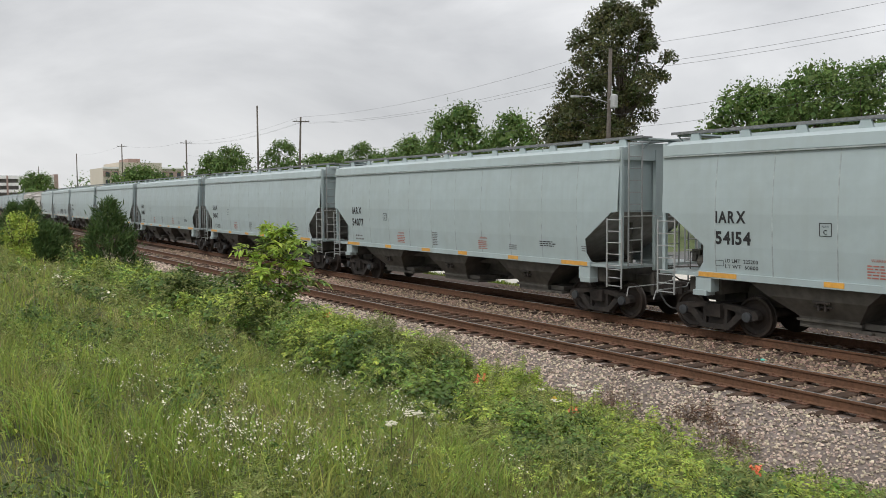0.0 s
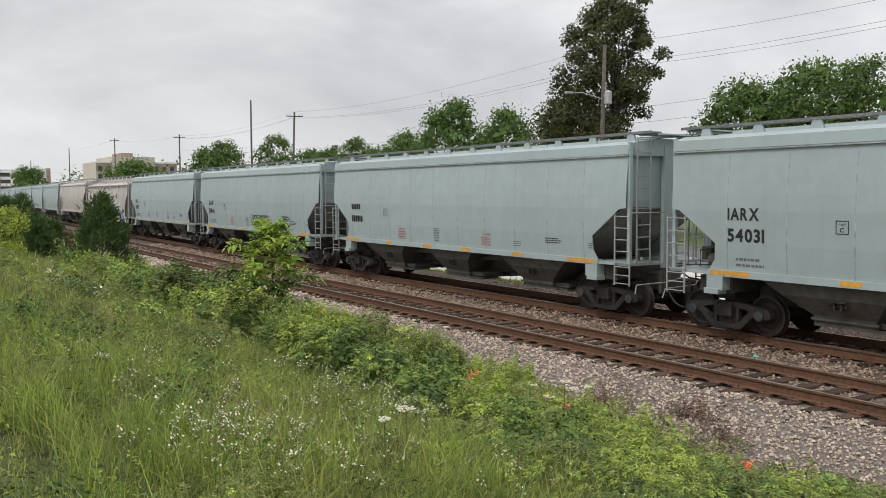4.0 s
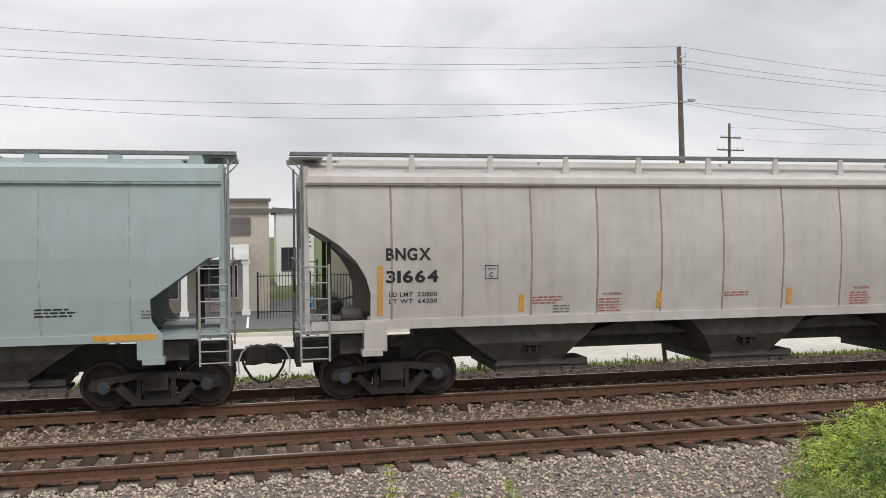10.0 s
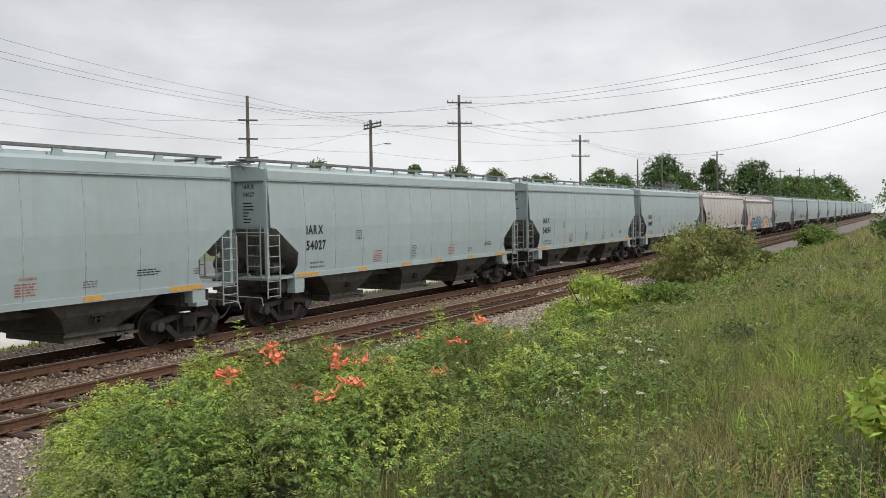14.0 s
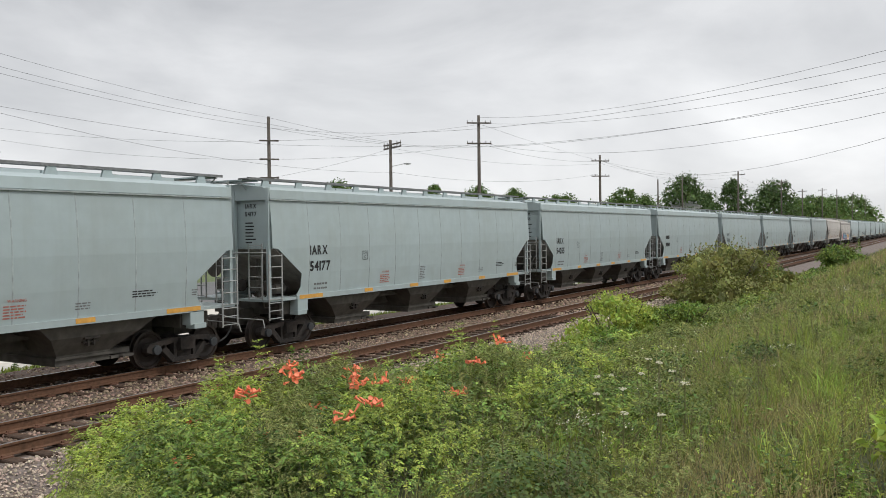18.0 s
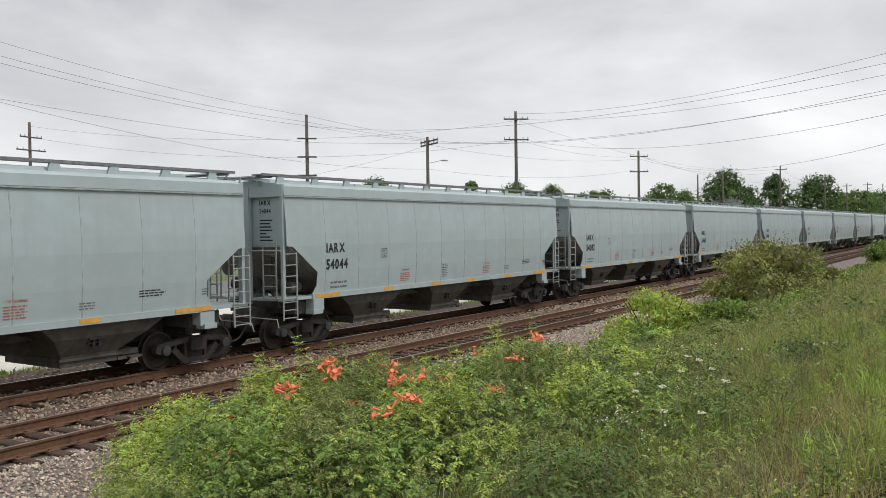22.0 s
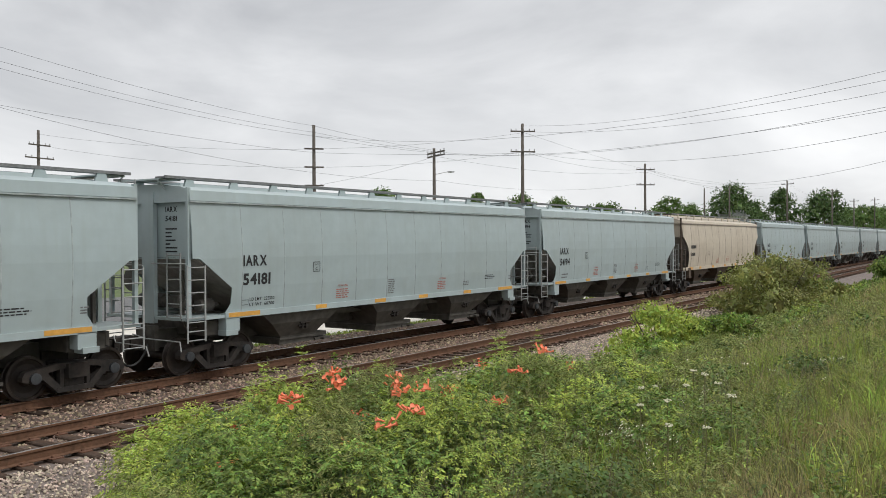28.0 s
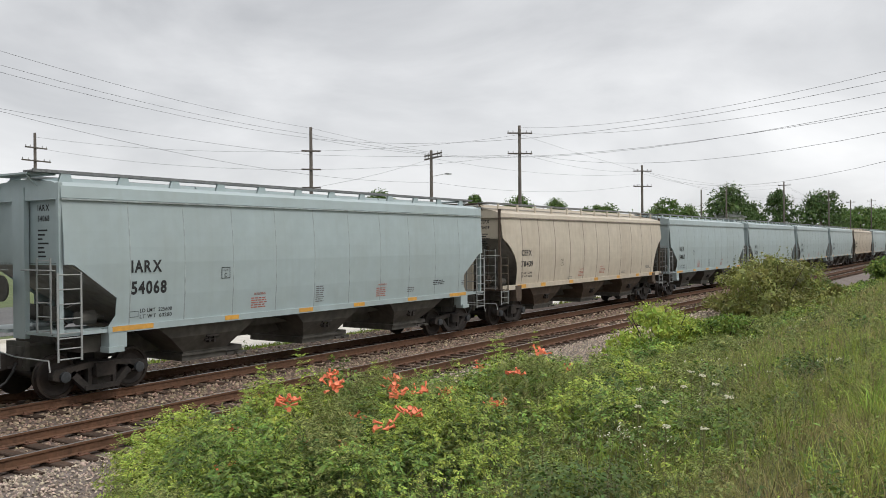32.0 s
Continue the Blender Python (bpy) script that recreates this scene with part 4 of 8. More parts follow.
# ---- the train: lettering and cars ----
NUMBERS = {0: "54154", 1: "54077", 2: "54047", 3: "54183", 4: "54031", 6: "54046", 7: "54197", 8: "12642", 9: "31664", 10: "54039", 11: "54054", 12: "54027", 13: "54056",
           15: "54055", 16: "54177", 17: "54190", 18: "54165", 19: "54082", 20: "54044", 21: "54162", 22: "54034", 23: "54081", 25: "54194", 26: "54181", 27: "54178", 28: "54163", 29: "70439", 30: "54068"}
MARKS = {"A": "IARX", "B": "BNGX", "C": "CSYX", "T": "CEFX"}
LETTER = {"A": (1.57, 2.60, 0.27, 2.12, 0.30, 1.72, 0.93), "B": (1.44, 2.70, 0.24, 2.28, 0.24, 2.02, 1.0), "C": (1.42, 2.67, 0.25, 2.38, 0.23, 1.75, 0.9), "T": (1.44, 2.66, 0.24, 2.22, 0.24, 1.94, 1.0)}
LIMITS = {"54154": ("225200", "60800"), "54046": ("225700", "60300"), "31664": ("221800", "64200"), "54068": ("225600", "60200"), "70439": ("222900", "63100"), "54190": ("225200", "60800"), "54181": ("225300", "60700"), "54054": ("225600", "60400"),
          "54162": ("225100", "60900"), "54197": ("225200", "60800"), "54039": ("225700", "60300"), "54047": ("225600", "60400"), "54163": ("225700", "60300")}
TRAIN = {i: "A" for i in range(-8, 35)}
TRAIN.update({8: "C", 9: "B", 24: "T", 29: "T"})


def fit_width(verts, width):
    w = max(u for u, _ in verts)
    return [(u * width / w, v) for u, v in verts]


def common_lettering(kind, car):
    """Plate square and the small stencils that all cars of a kind share."""
    k = KINDS[kind]
    h = k.h
    if kind == "A":
        px, pz = -h + 4.11, 2.38
    elif kind == "B":
        px, pz = -h + 3.35, 2.32
    elif kind == "C":
        px, pz = -h + 3.85, 2.40
    else:
        px, pz = -h + 5.0, 2.20
    ring = Shape()
    for a0, a1, b0, b1 in ((0, 0.27, 0, 0.015), (0, 0.27, 0.255, 0.27), (0, 0.015, 0, 0.27), (0.255, 0.27, 0, 0.27)):
        ring.add([(px + a, -(k.half(pz + b) + 0.006), pz + b) for a, b in ((a0, b0), (a1, b0), (a1, b1), (a0, b1))], [(0, 1, 2, 3)])
    v, f = letters("C", 0.09, 0.01)
    ring.add([(px + 0.09 + u, -(k.half(pz + 0.04 + w) + 0.006), pz + 0.04 + w) for u, w in v], f)
    v, f = letters("PLATE", 0.035, 0.01)
    ring.add([(px + 0.06 + u, -(k.half(pz + 0.18 + w) + 0.006), pz + 0.18 + w) for u, w in v], f)
    part("plate_square", ring, INK, car)
    v, f = letters("WARNING", 0.06, 0.012)
    stencils = {"A": [(5.1, 1.92, 0.55, 5, INK_RED, True), (7.5, 2.10, 0.38, 8, INK_GREY, False), (10.2, 1.92, 0.55, 5, INK_RED, True), (11.8, 1.86, 0.45, 3, INK_GREY, False), (13.25, 2.02, 0.75, 3, INK, False), (15.0, 1.95, 0.2, 3, INK_GREY, False)],
             "B": [(4.3, 2.02, 0.7, 3, INK_RED, False), (4.75, 1.84, 0.4, 3, INK_GREY, False), (5.7, 1.95, 0.55, 5, INK_RED, True), (8.45, 2.02, 0.7, 2, INK_RED, False), (11.4, 1.95, 0.55, 5, INK_RED, True), (12.5, 1.86, 0.5, 3, INK_GREY, False), (15.3, 2.05, 0.8, 3, INK_GREY, False)],
             "C": [(14.6, 2.05, 0.6, 6, INK_GREY, False), (16.0, 2.1, 0.5, 4, INK_GREY, False), (2.4, 1.68, 0.6, 2, INK_GREY, False)],
             "T": [(5.8, 1.75, 0.5, 2, INK_GREY, False), (6.9, 1.95, 0.6, 4, INK_RED, True), (9.2, 2.0, 0.7, 4, INK_RED, True), (12.0, 1.8, 0.5, 2, INK_GREY, False), (15.3, 2.0, 0.7, 3, INK_GREY, False)]}[kind]
    for i, (x, z, w, rows, ink, warn) in enumerate(stencils):
        s = bars(k, -h + x, z - 0.09, w, rows, 0.058, 0.028, 10 * len(kind) + i)
        if warn:
            s.add([(-h + x + 0.08 + u, -(k.half(z + b) + 0.006), z + b) for u, b in v], f)
        tagged(part("stencilled_note", s, ink, car), kind="stuff")
    if kind in ("B", "C"):
        x = -h + (13.9 if kind == "B" else 15.7)
        s = Shape()
        for a0, a1, b0, b1 in ((0, 0.24, 0, 0.32), (0.27, 0.56, 0, 0.32)):
            s.add([(x + a, -(k.half(1.72 + b) + 0.006), 1.72 + b) for a, b in ((a0, b0), (a1, b0), (a1, b1), (a0, b1))], [(0, 1, 2, 3)])
        panel = part("dark_panel", s, INK, car)
        s = Shape()
        for a0, a1, b0, b1 in ((-0.03, 0.59, -0.03, -0.005), (-0.03, 0.59, 0.325, 0.35), (-0.03, -0.005, -0.005, 0.325), (0.565, 0.59, -0.005, 0.325)):
            s.add([(x + a, -(k.half(1.72 + b) + 0.006), 1.72 + b) for a, b in ((a0, b0), (a1, b0), (a1, b1), (a0, b1))], [(0, 1, 2, 3)])
        part("border", s, SP_PALE, panel, "thin white border")


def own_lettering(n, kind, car):
    k = KINDS[kind]
    h = k.h
    lx, mz, mh, nz, nh, lz, width = LETTER[kind]
    num = NUMBERS.get(n)
    if num:
        v, f = letters(MARKS[kind], mh, 0.034)
        part("reporting_mark", on_side(k, fit_width(v, width * 0.86), f, -h + lx, mz), INK, car)
        v, f = letters(num, nh, 0.034)
        part("car_number", on_side(k, fit_width(v, width), f, -h + lx, nz), INK, car)
        if num in LIMITS:
            s = Shape()
            for i, (a, b) in enumerate(zip(("LD LMT  ", "LT WT  "), LIMITS[num])):
                v, f = letters(a + b, 0.085, 0.012)
                o = on_side(k, fit_width(v, width * 0.92), f, -h + lx + (0.24 if kind == "A" else 0.06), lz - 0.13 * i)
                s.add(o.v, o.f)
            if kind == "A":
                for a0, a1, b0, b1 in ((-0.02, 0.2, 0, 0.01), (-0.02, 0.2, 0.12, 0.13), (-0.02, -0.01, 0.01, 0.12), (0.19, 0.2, 0.01, 0.12), (0.0, 1.35, -0.26, -0.252)):
                    s.add([(-h + lx + a, -(k.half(lz - 0.09 + b) + 0.006), lz - 0.09 + b) for a, b in ((a0, b0), (a1, b0), (a1, b1), (a0, b1))], [(0, 1, 2, 3)])
            part("load_limit", s, INK, car)
        else:
            tagged(part("load_limit", bars(k, -h + lx + 0.2, lz, width * 0.8, 2, 0.13, 0.055, n), INK_GREY, car), kind="stuff")
        # the same marks again high on the end
        v, f = letters(MARKS[kind], 0.13, 0.034)
        w, g = letters(num, 0.13, 0.034)
        for nm, vv, ff, zz in (("end_mark", v, f, 3.92), ("end_number", w, g, 3.70)):
            part(nm, Shape().add([(-h + 0.095, -0.50 - u, zz + b) for u, b in fit_width(vv, 0.42)], ff), INK, car)
        s = Shape()
        r = random.Random(n)
        for i in range(7):
            s.box(-h + 0.094, -h + 0.0985, -0.50 - r.uniform(0.15, 0.5), -0.50, 3.50 - i * 0.09, 3.535 - i * 0.09)
        part("end_note", s, INK, car)
    else:
        part("reporting_mark", bars(k, -h + lx, mz, width, 1, 0.3, mh * 0.8, n + 50), INK, car)
        part("car_number", bars(k, -h + lx, nz, width, 1, 0.3, nh * 0.8, n + 90), INK, car)


def blob(k, x, z, r, seed, n=14, rough=0.25, proud=0.007):
    q = random.Random(seed)
    ring = []
    for i in range(n):
        rr = r * (1 + q.uniform(-rough, rough))
        ring.append((x + rr * math.cos(2 * math.pi * i / n), z + rr * math.sin(2 * math.pi * i / n)))
    return Shape().add([(a, -(k.half(b) + proud + (0.06 if b < k.sill else 0)), b) for a, b in ring], [tuple(range(n))])


def sprayed(k, poly, proud):
    return Shape().add([(a, -(k.half(b) + proud + (0.057 if b < k.sill + 0.03 else 0)), b) for a, b in poly], [tuple(range(len(poly)))])


def clipped(poly, z, above):
    """The part of an outline above or below a height."""
    out = []
    for (xa, za), (xb, zb) in zip(poly, poly[1:] + poly[:1]):
        ina, inb = (za >= z) == above, (zb >= z) == above
        if ina:
            out.append((xa, za))
        if ina != inb:
            u = (z - za) / (zb - za)
            out.append((xa + (xb - xa) * u, z))
    return out


def swollen(poly, d):
    """The outline moved outwards by d."""
    n = len(poly)
    turn = sum(poly[i][0] * poly[(i + 1) % n][1] - poly[(i + 1) % n][0] * poly[i][1] for i in range(n))
    sg = 1 if turn > 0 else -1
    out = []
    for i in range(n):
        p0, p1, p2 = Vector(poly[i - 1]), Vector(poly[i]), Vector(poly[(i + 1) % n])
        a, b = (p1 - p0).normalized(), (p2 - p1).normalized()
        m = Vector((a.y + b.y, -a.x - b.x)) * sg
        m = m.normalized() if m.length > 1e-4 else Vector((a.y, -a.x)) * sg
        c = max(0.45, m.dot(Vector((a.y, -a.x)) * sg))
        q = p1 + m * d / c
        out.append((q.x, q.y))
    return out


def painted(k, poly, proud):
    """A sprayed outline over side sheet and sill; x counts from the car's end corner."""
    s = Shape()
    up, low = clipped(poly, k.sill + 0.035, True), clipped(poly, k.sill + 0.025, False)
    for q, extra in ((up, 0.0), (low, 0.057)):
        if len(q) > 2:
            s.add([(-k.h + x, -(k.half(z) + proud + extra), z) for x, z in q], [tuple(range(len(q)))])
    return s


def graffiti_wall(car):
    k = KINDS["C"]
    h = k.h
    q = random.Random(5)
    # red blocks with cream dots
    for a, b in ((2.42, 3.45), (8.55, 9.2)):
        part("red_sprayed_block", painted(k, [(a, 0.98), (b, 0.98), (b + 0.02, 2.06), (a, 2.08)], 0.006), SP_RED, car)
    part("red_sprayed_block", painted(k, [(4.6, 1.5), (7.7, 1.5), (7.7, 2.08), (4.9, 2.1)], 0.006), SP_RED, car)
    part("red_sprayed_block", painted(k, [(7.1, 0.98), (7.8, 0.98), (7.8, 1.5), (7.3, 1.5)], 0.006), SP_RED, car)
    for i in range(24):
        x = (2.5, 2.75, 3.05, 3.3, 2.62, 3.2, 8.7, 8.95, 9.15, 9.05, 8.62, 9.2, 5.3, 5.85, 6.05, 6.95, 7.35, 7.5, 8.9, 2.95, 3.35, 9.1, 7.42, 5.4)[i]
        z = 2.04 if 5 < x < 7.45 else (1.12 if i > 20 else q.uniform(1.45, 2.02))
        part("cream_dot", blob(k, -h + x, z, q.uniform(0.065, 0.095), i, 12, 0.05, 0.03), SP_CREAM, car)
    # blue letters edged in black
    blue = ([(3.36, 2.12), (4.45, 2.11), (4.62, 2.0), (4.52, 1.27), (3.52, 1.27)],
            [(4.50, 2.07), (5.72, 2.05), (5.85, 1.27), (4.62, 1.27)],
            [(5.62, 2.33), (6.11, 1.93), (6.68, 2.35), (6.82, 2.08), (7.40, 2.07), (7.62, 1.85), (7.62, 1.45), (7.25, 1.30), (7.15, 0.99), (5.99, 1.0), (5.78, 1.4)],
            [(7.62, 2.22), (8.30, 2.22), (8.62, 2.02), (8.66, 1.70), (8.48, 1.40), (8.68, 0.98), (7.72, 0.98), (7.78, 1.4)])
    for i, o in enumerate(blue):
        part("black_letter_edge", painted(k, swollen(o, 0.075), 0.008 + 0.0006 * i), INK, car)
    for i, o in enumerate(blue):
        part("blue_letter", painted(k, o, 0.012 + 0.0006 * i), SP_BLUE, car)
    lines = ((((3.62, 2.01), (3.73, 1.41)), ((4.33, 1.99), (3.77, 1.41)), ((3.98, 1.63), (4.06, 1.48)),),
             (((5.46, 1.86), (4.59, 1.85), (4.63, 1.43), (5.48, 1.43)),),
             (((6.01, 1.38), (5.54, 2.05), (5.66, 1.57)), ((6.21, 1.39), (6.41, 2.04), (6.39, 1.16)),),
             (((6.69, 1.06), (6.62, 1.87), (6.98, 1.86), (7.31, 1.74), (7.33, 1.58), (7.08, 1.4), (6.71, 1.34)),),
             (((7.71, 1.13), (7.69, 2.04), (8.19, 2.07), (8.38, 1.89), (8.36, 1.67), (8.13, 1.45), (7.84, 1.4)), ((8.04, 1.41), (8.36, 1.11)),))
    for letter in lines:
        one = Shape()
        for stroke in letter:
            for i, ((xa, za), (xb, zb)) in enumerate(zip(stroke, stroke[1:])):
                d = Vector((xb - xa, zb - za)).normalized() * 0.028
                o = painted(k, [(xa - d.x - d.y, za - d.y + d.x), (xb + d.x - d.y, zb + d.y + d.x), (xb + d.x + d.y, zb + d.y - d.x), (xa - d.x + d.y, za - d.y - d.x)], 0.017 + 0.0005 * i)
                one.add(o.v, o.f)
        part("pale_letter_line", one, SP_WHITE, car)
    # blue splashes behind the tall orange letters
    for i, (x, z, r) in enumerate(((9.7, 1.55, 0.16), (9.95, 1.72, 0.22), (10.25, 1.90, 0.2), (10.55, 2.0, 0.18), (9.8, 1.98, 0.06), (11.2, 2.05, 0.13), (11.42, 2.10, 0.12), (12.05, 2.12, 0.14), (12.35, 2.22, 0.19), (12.62, 2.16, 0.13), (13.2, 2.0, 0.1), (13.48, 2.12, 0.17),
                                   (14.45, 1.85, 0.2), (14.72, 1.74, 0.22), (14.95, 1.55, 0.2), (15.0, 1.86, 0.06), (15.55, 1.82, 0.12), (15.62, 1.48, 0.17), (15.35, 1.45, 0.1))):
        part("blue_splash", blob(k, -h + x, z, r, 40 + i, 18, 0.10, 0.006 + 0.0002 * i), SP_SKY, car)
    part("blue_splash", painted(k, [(9.58, 1.36), (15.2, 1.36), (15.1, 1.62), (14.2, 1.98), (13.7, 2.08), (13.1, 1.95), (12.5, 2.12), (11.9, 2.02), (11.3, 2.06), (10.7, 1.98), (9.9, 1.72)], 0.0055), SP_SKY, car)
    part("blue_splash", painted(k, [(9.5, 0.99), (10.6, 0.99), (10.6, 1.34), (9.5, 1.34)], 0.0055), SP_SKY, car)
    part("blue_splash", painted(k, [(14.6, 0.99), (16.2, 0.99), (16.3, 1.30), (14.6, 1.34)], 0.0055), SP_SKY, car)
    tall = ([(10.11, 1.25), (10.51, 1.68), (11.02, 2.20), (11.45, 1.91), (11.40, 1.45), (11.20, 1.34), (11.66, 1.16), (12.22, 0.99), (11.23, 0.985), (10.49, 0.985)],
            [(11.46, 1.72), (11.89, 2.21), (12.38, 2.0), (12.38, 1.56), (12.21, 1.40), (12.87, 1.12), (13.2, 0.985), (12.5, 0.985), (12.15, 1.15), (11.75, 1.16), (11.50, 1.38)],
            [(12.44, 1.61), (12.92, 2.20), (13.28, 1.93), (13.13, 1.58), (13.34, 1.48), (13.62, 1.33), (13.56, 0.985), (12.92, 0.985), (12.5, 1.16)],
            [(13.3, 1.71), (13.96, 2.18), (14.27, 1.96), (14.23, 1.85), (13.95, 1.6), (13.82, 1.74), (13.61, 1.55), (13.74, 1.45), (14.48, 1.74), (14.92, 1.18), (14.89, 1.0), (13.75, 0.985), (13.71, 1.16), (14.25, 1.21), (14.28, 1.34), (14.0, 1.33), (13.35, 1.47)])
    holes = ([(10.60, 1.28), (10.99, 1.74), (10.95, 1.45), (11.10, 1.32), (10.84, 1.06)], [(11.77, 1.62), (12.01, 1.84), (12.04, 1.59), (11.83, 1.42)], [(12.73, 1.54), (12.86, 1.77), (13.02, 1.50), (13.22, 1.30), (12.87, 1.22)])
    for i, o in enumerate(tall):
        part("black_letter_edge", painted(k, swollen(o, 0.10), 0.0095 + 0.0005 * i), INK, car)
    for i, o in enumerate(tall):
        part("white_letter_line", painted(k, swollen(o, 0.022), 0.0125 + 0.0004 * i), SP_PALE, car)
        part("orange_letter", painted(k, o, 0.0150 + 0.0004 * i), SP_ORANGE, car)
        part("yellow_letter_top", painted(k, clipped(o, 1.74 - 0.03 * i, True) if i < 3 else [(13.42, 1.79), (13.96, 2.17), (14.26, 1.96), (14.22, 1.86), (14.05, 1.70), (13.84, 1.76), (13.72, 1.67)], 0.0175 + 0.0004 * i), SP_YELLOW, car)
    for o in holes:
        part("black_letter_gap", painted(k, o, 0.021), INK, car)
    part("scribble", bars(k, -h + 9.3, 1.62, 0.55, 1, 0.2, 0.14, 3, 0.02), INK, car)
    part("scribble", bars(k, -h + 9.3, 1.12, 0.55, 1, 0.2, 0.13, 4, 0.08), INK, car)
    part("scribble", bars(k, -h + 15.3, 1.14, 0.5, 1, 0.2, 0.10, 8, 0.08), INK, car)


def black_tag(car):
    """Looping black strokes along the lower side."""
    k = KINDS["A"]
    q = random.Random(11)
    for x0, n, w in ((8.3, 9, 0.26), (12.2, 4, 0.24)):
        for i in range(n):
            x, s = -k.h + x0 + i * w, Shape()
            pts = []
            for j in range(14):
                a = 2 * math.pi * j / 11 + q.uniform(0, 0.5)
                pts.append((x + 0.16 * math.cos(a) + 0.012 * j, 1.92 + (0.22 + 0.06 * q.random()) * math.sin(a)))
            for (xa, za), (xb, zb) in zip(pts, pts[1:]):
                d = Vector((xb - xa, zb - za))
                p = Vector((-d.y, d.x)).normalized() * 0.022
                s.add([(a, -(k.half(b) + 0.007), b) for a, b in ((xa + p.x, za + p.y), (xb + p.x, zb + p.y), (xb - p.x, zb - p.y), (xa - p.x, za - p.y))], [(0, 1, 2, 3)])
            part("sprayed_stroke", s, INK, car)


def back_of(n):
    """Distance of the coupler behind car n from that behind car 0."""
    if n >= 0:
        return -sum(KINDS[TRAIN[i]].length for i in range(1, n + 1))
    return sum(KINDS[TRAIN[i]].length for i in range(n + 1, 1))


def track_pose(x):
    return pose(x, FAR_RAIL + GAUGE / 2 + swing(x), 0, 0, 0, math.degrees(math.atan(slope_of(x))))


# seconds and metres run by the coupler behind the first car; the train slows a little
RUN = [(0, -14.85), (6, 92.9), (8, 128.3), (9.6, 157.0), (11.2, 185.3), (13, 217.1), (19, 323.2), (23, 393.6), (28, 481.2), (32, 550.95)]
RUN_CURVE = np.polyfit([a for a, b in RUN], [b for a, b in RUN], 4)


def run(t):
    return float(np.polyval(RUN_CURVE, t))


protos, cars = {"far": build_far_car(KINDS["A"])}, {}
for n, kind in TRAIN.items():
    if kind not in protos:
        protos[kind] = build_car(KINDS[kind])
        common_lettering(kind, protos[kind])
for n, kind in TRAIN.items():
    cars[n] = (copy_thing(protos[kind if 0 <= n <= 30 else "far"], track_pose(run(0) + back_of(n) + KINDS[kind].length / 2)), back_of(n) + KINDS[kind].length / 2)
for p in protos.values():
    for o in (*p.children_recursive, p):
        bpy.data.objects.remove(o)
for n, (c, s) in cars.items():
    if 0 <= n <= 30:
        own_lettering(n, TRAIN[n], c)
graffiti_wall(cars[8][0])
tagged(cars[6][0], "pale blue-grey covered hopper car with black sprayed scrawl on its side")
black_tag(cars[6][0])

# ---- poles and wires behind the street ----
def tip(az, el, y):
    d = y / math.cos(radians(az))
    return Vector((d * math.sin(radians(az)), y, EYE[2] + d * math.tan(radians(el))))


def cross_arm(pole, x, y, z, half, turn, mat=None, pins=True):
    m = Matrix.Translation((x, y, z)) @ Matrix.Rotation(radians(turn), 4, "Z")
    arm = part("cross_arm", Shape().box(-half, half, -0.16 - 0.06, -0.16 + 0.03, -0.06, 0.06, m), POLE_WOOD, pole)
    if pins:
        for u in (-0.95, -0.55, 0.55, 0.95):
            c = m @ Vector((u * half, -0.17, 0.06))
            part("insulator", Shape().disc(c, (0, 0, 1), [(0, 0.02), (0.06, 0.05), (0.10, 0.035), (0.14, 0.05), (0.18, 0.02)], 8), GALV, arm)


def utility_pole(t, lean=(0, 0), label="weathered wooden utility pole beside the street"):
    p = thing("utility_pole", label, "utility pole", "poles along the street")
    part("shaft", Shape().tube([(t.x + lean[0], t.y + lean[1], -0.75), (t.x + lean[0] / 2, t.y + lean[1] / 2, t.z / 2), (t.x, t.y, t.z)], 0.19, 10, 0.12), POLE_WOOD, p, smooth=True)
    return p


def transformer(p, t, dz, dx):
    part("transformer", Shape().disc((t.x + dx, t.y - 0.1, t.z - dz), (0, 0, 1), [(-0.45, 0.20), (-0.43, 0.24), (0.35, 0.24), (0.42, 0.20), (0.46, 0.05)], 14)
         .tube([(t.x + dx - 0.1, t.y - 0.2, t.z - dz + 0.4), (t.x + dx - 0.12, t.y - 0.22, t.z - dz + 0.68)], 0.04, 6).box(min(t.x, t.x + dx), max(t.x, t.x + dx), t.y - 0.12, t.y - 0.02, t.z - dz + 0.1, t.z - dz + 0.2), GALV, p)


P = {"p1": tip(-45.07, 9.54, 42), "p2": tip(-20.98, 12.1, 42), "p3": tip(27.94, 11.72, 42), "q1": tip(-68.28, 6.07, 50), "q2": tip(-65.49, 5.37, 48), "q3": tip(-72.77, 3.81, 52), "q4": tip(-76.64, 3.51, 52), "q5": tip(-79.26, 2.88, 50), "q6": tip(-81.39, 2.07, 48),
     "r0": tip(31.01, 6.81, 75), "r1": tip(47.77, 7.68, 46), "r2": tip(55.77, 6.18, 42), "r3": tip(61.69, 7.75, 36), "r4": tip(69.68, 4.95, 36), "r5": tip(78.32, 3.64, 32), "r6": tip(80.87, 3.04, 30), "r7": tip(73.38, 3.28, 48), "r8": tip(74.91, 3.41, 40), "r9": tip(82.07, 2.42, 32),
     "r10": tip(83.19, 2.45, 30), "r11": tip(84.01, 2.34, 29), "r12": tip(84.85, 2.07, 28), "r13": tip(85.55, 1.94, 28), "z": Vector((40.0, 0.80, 12.1))}
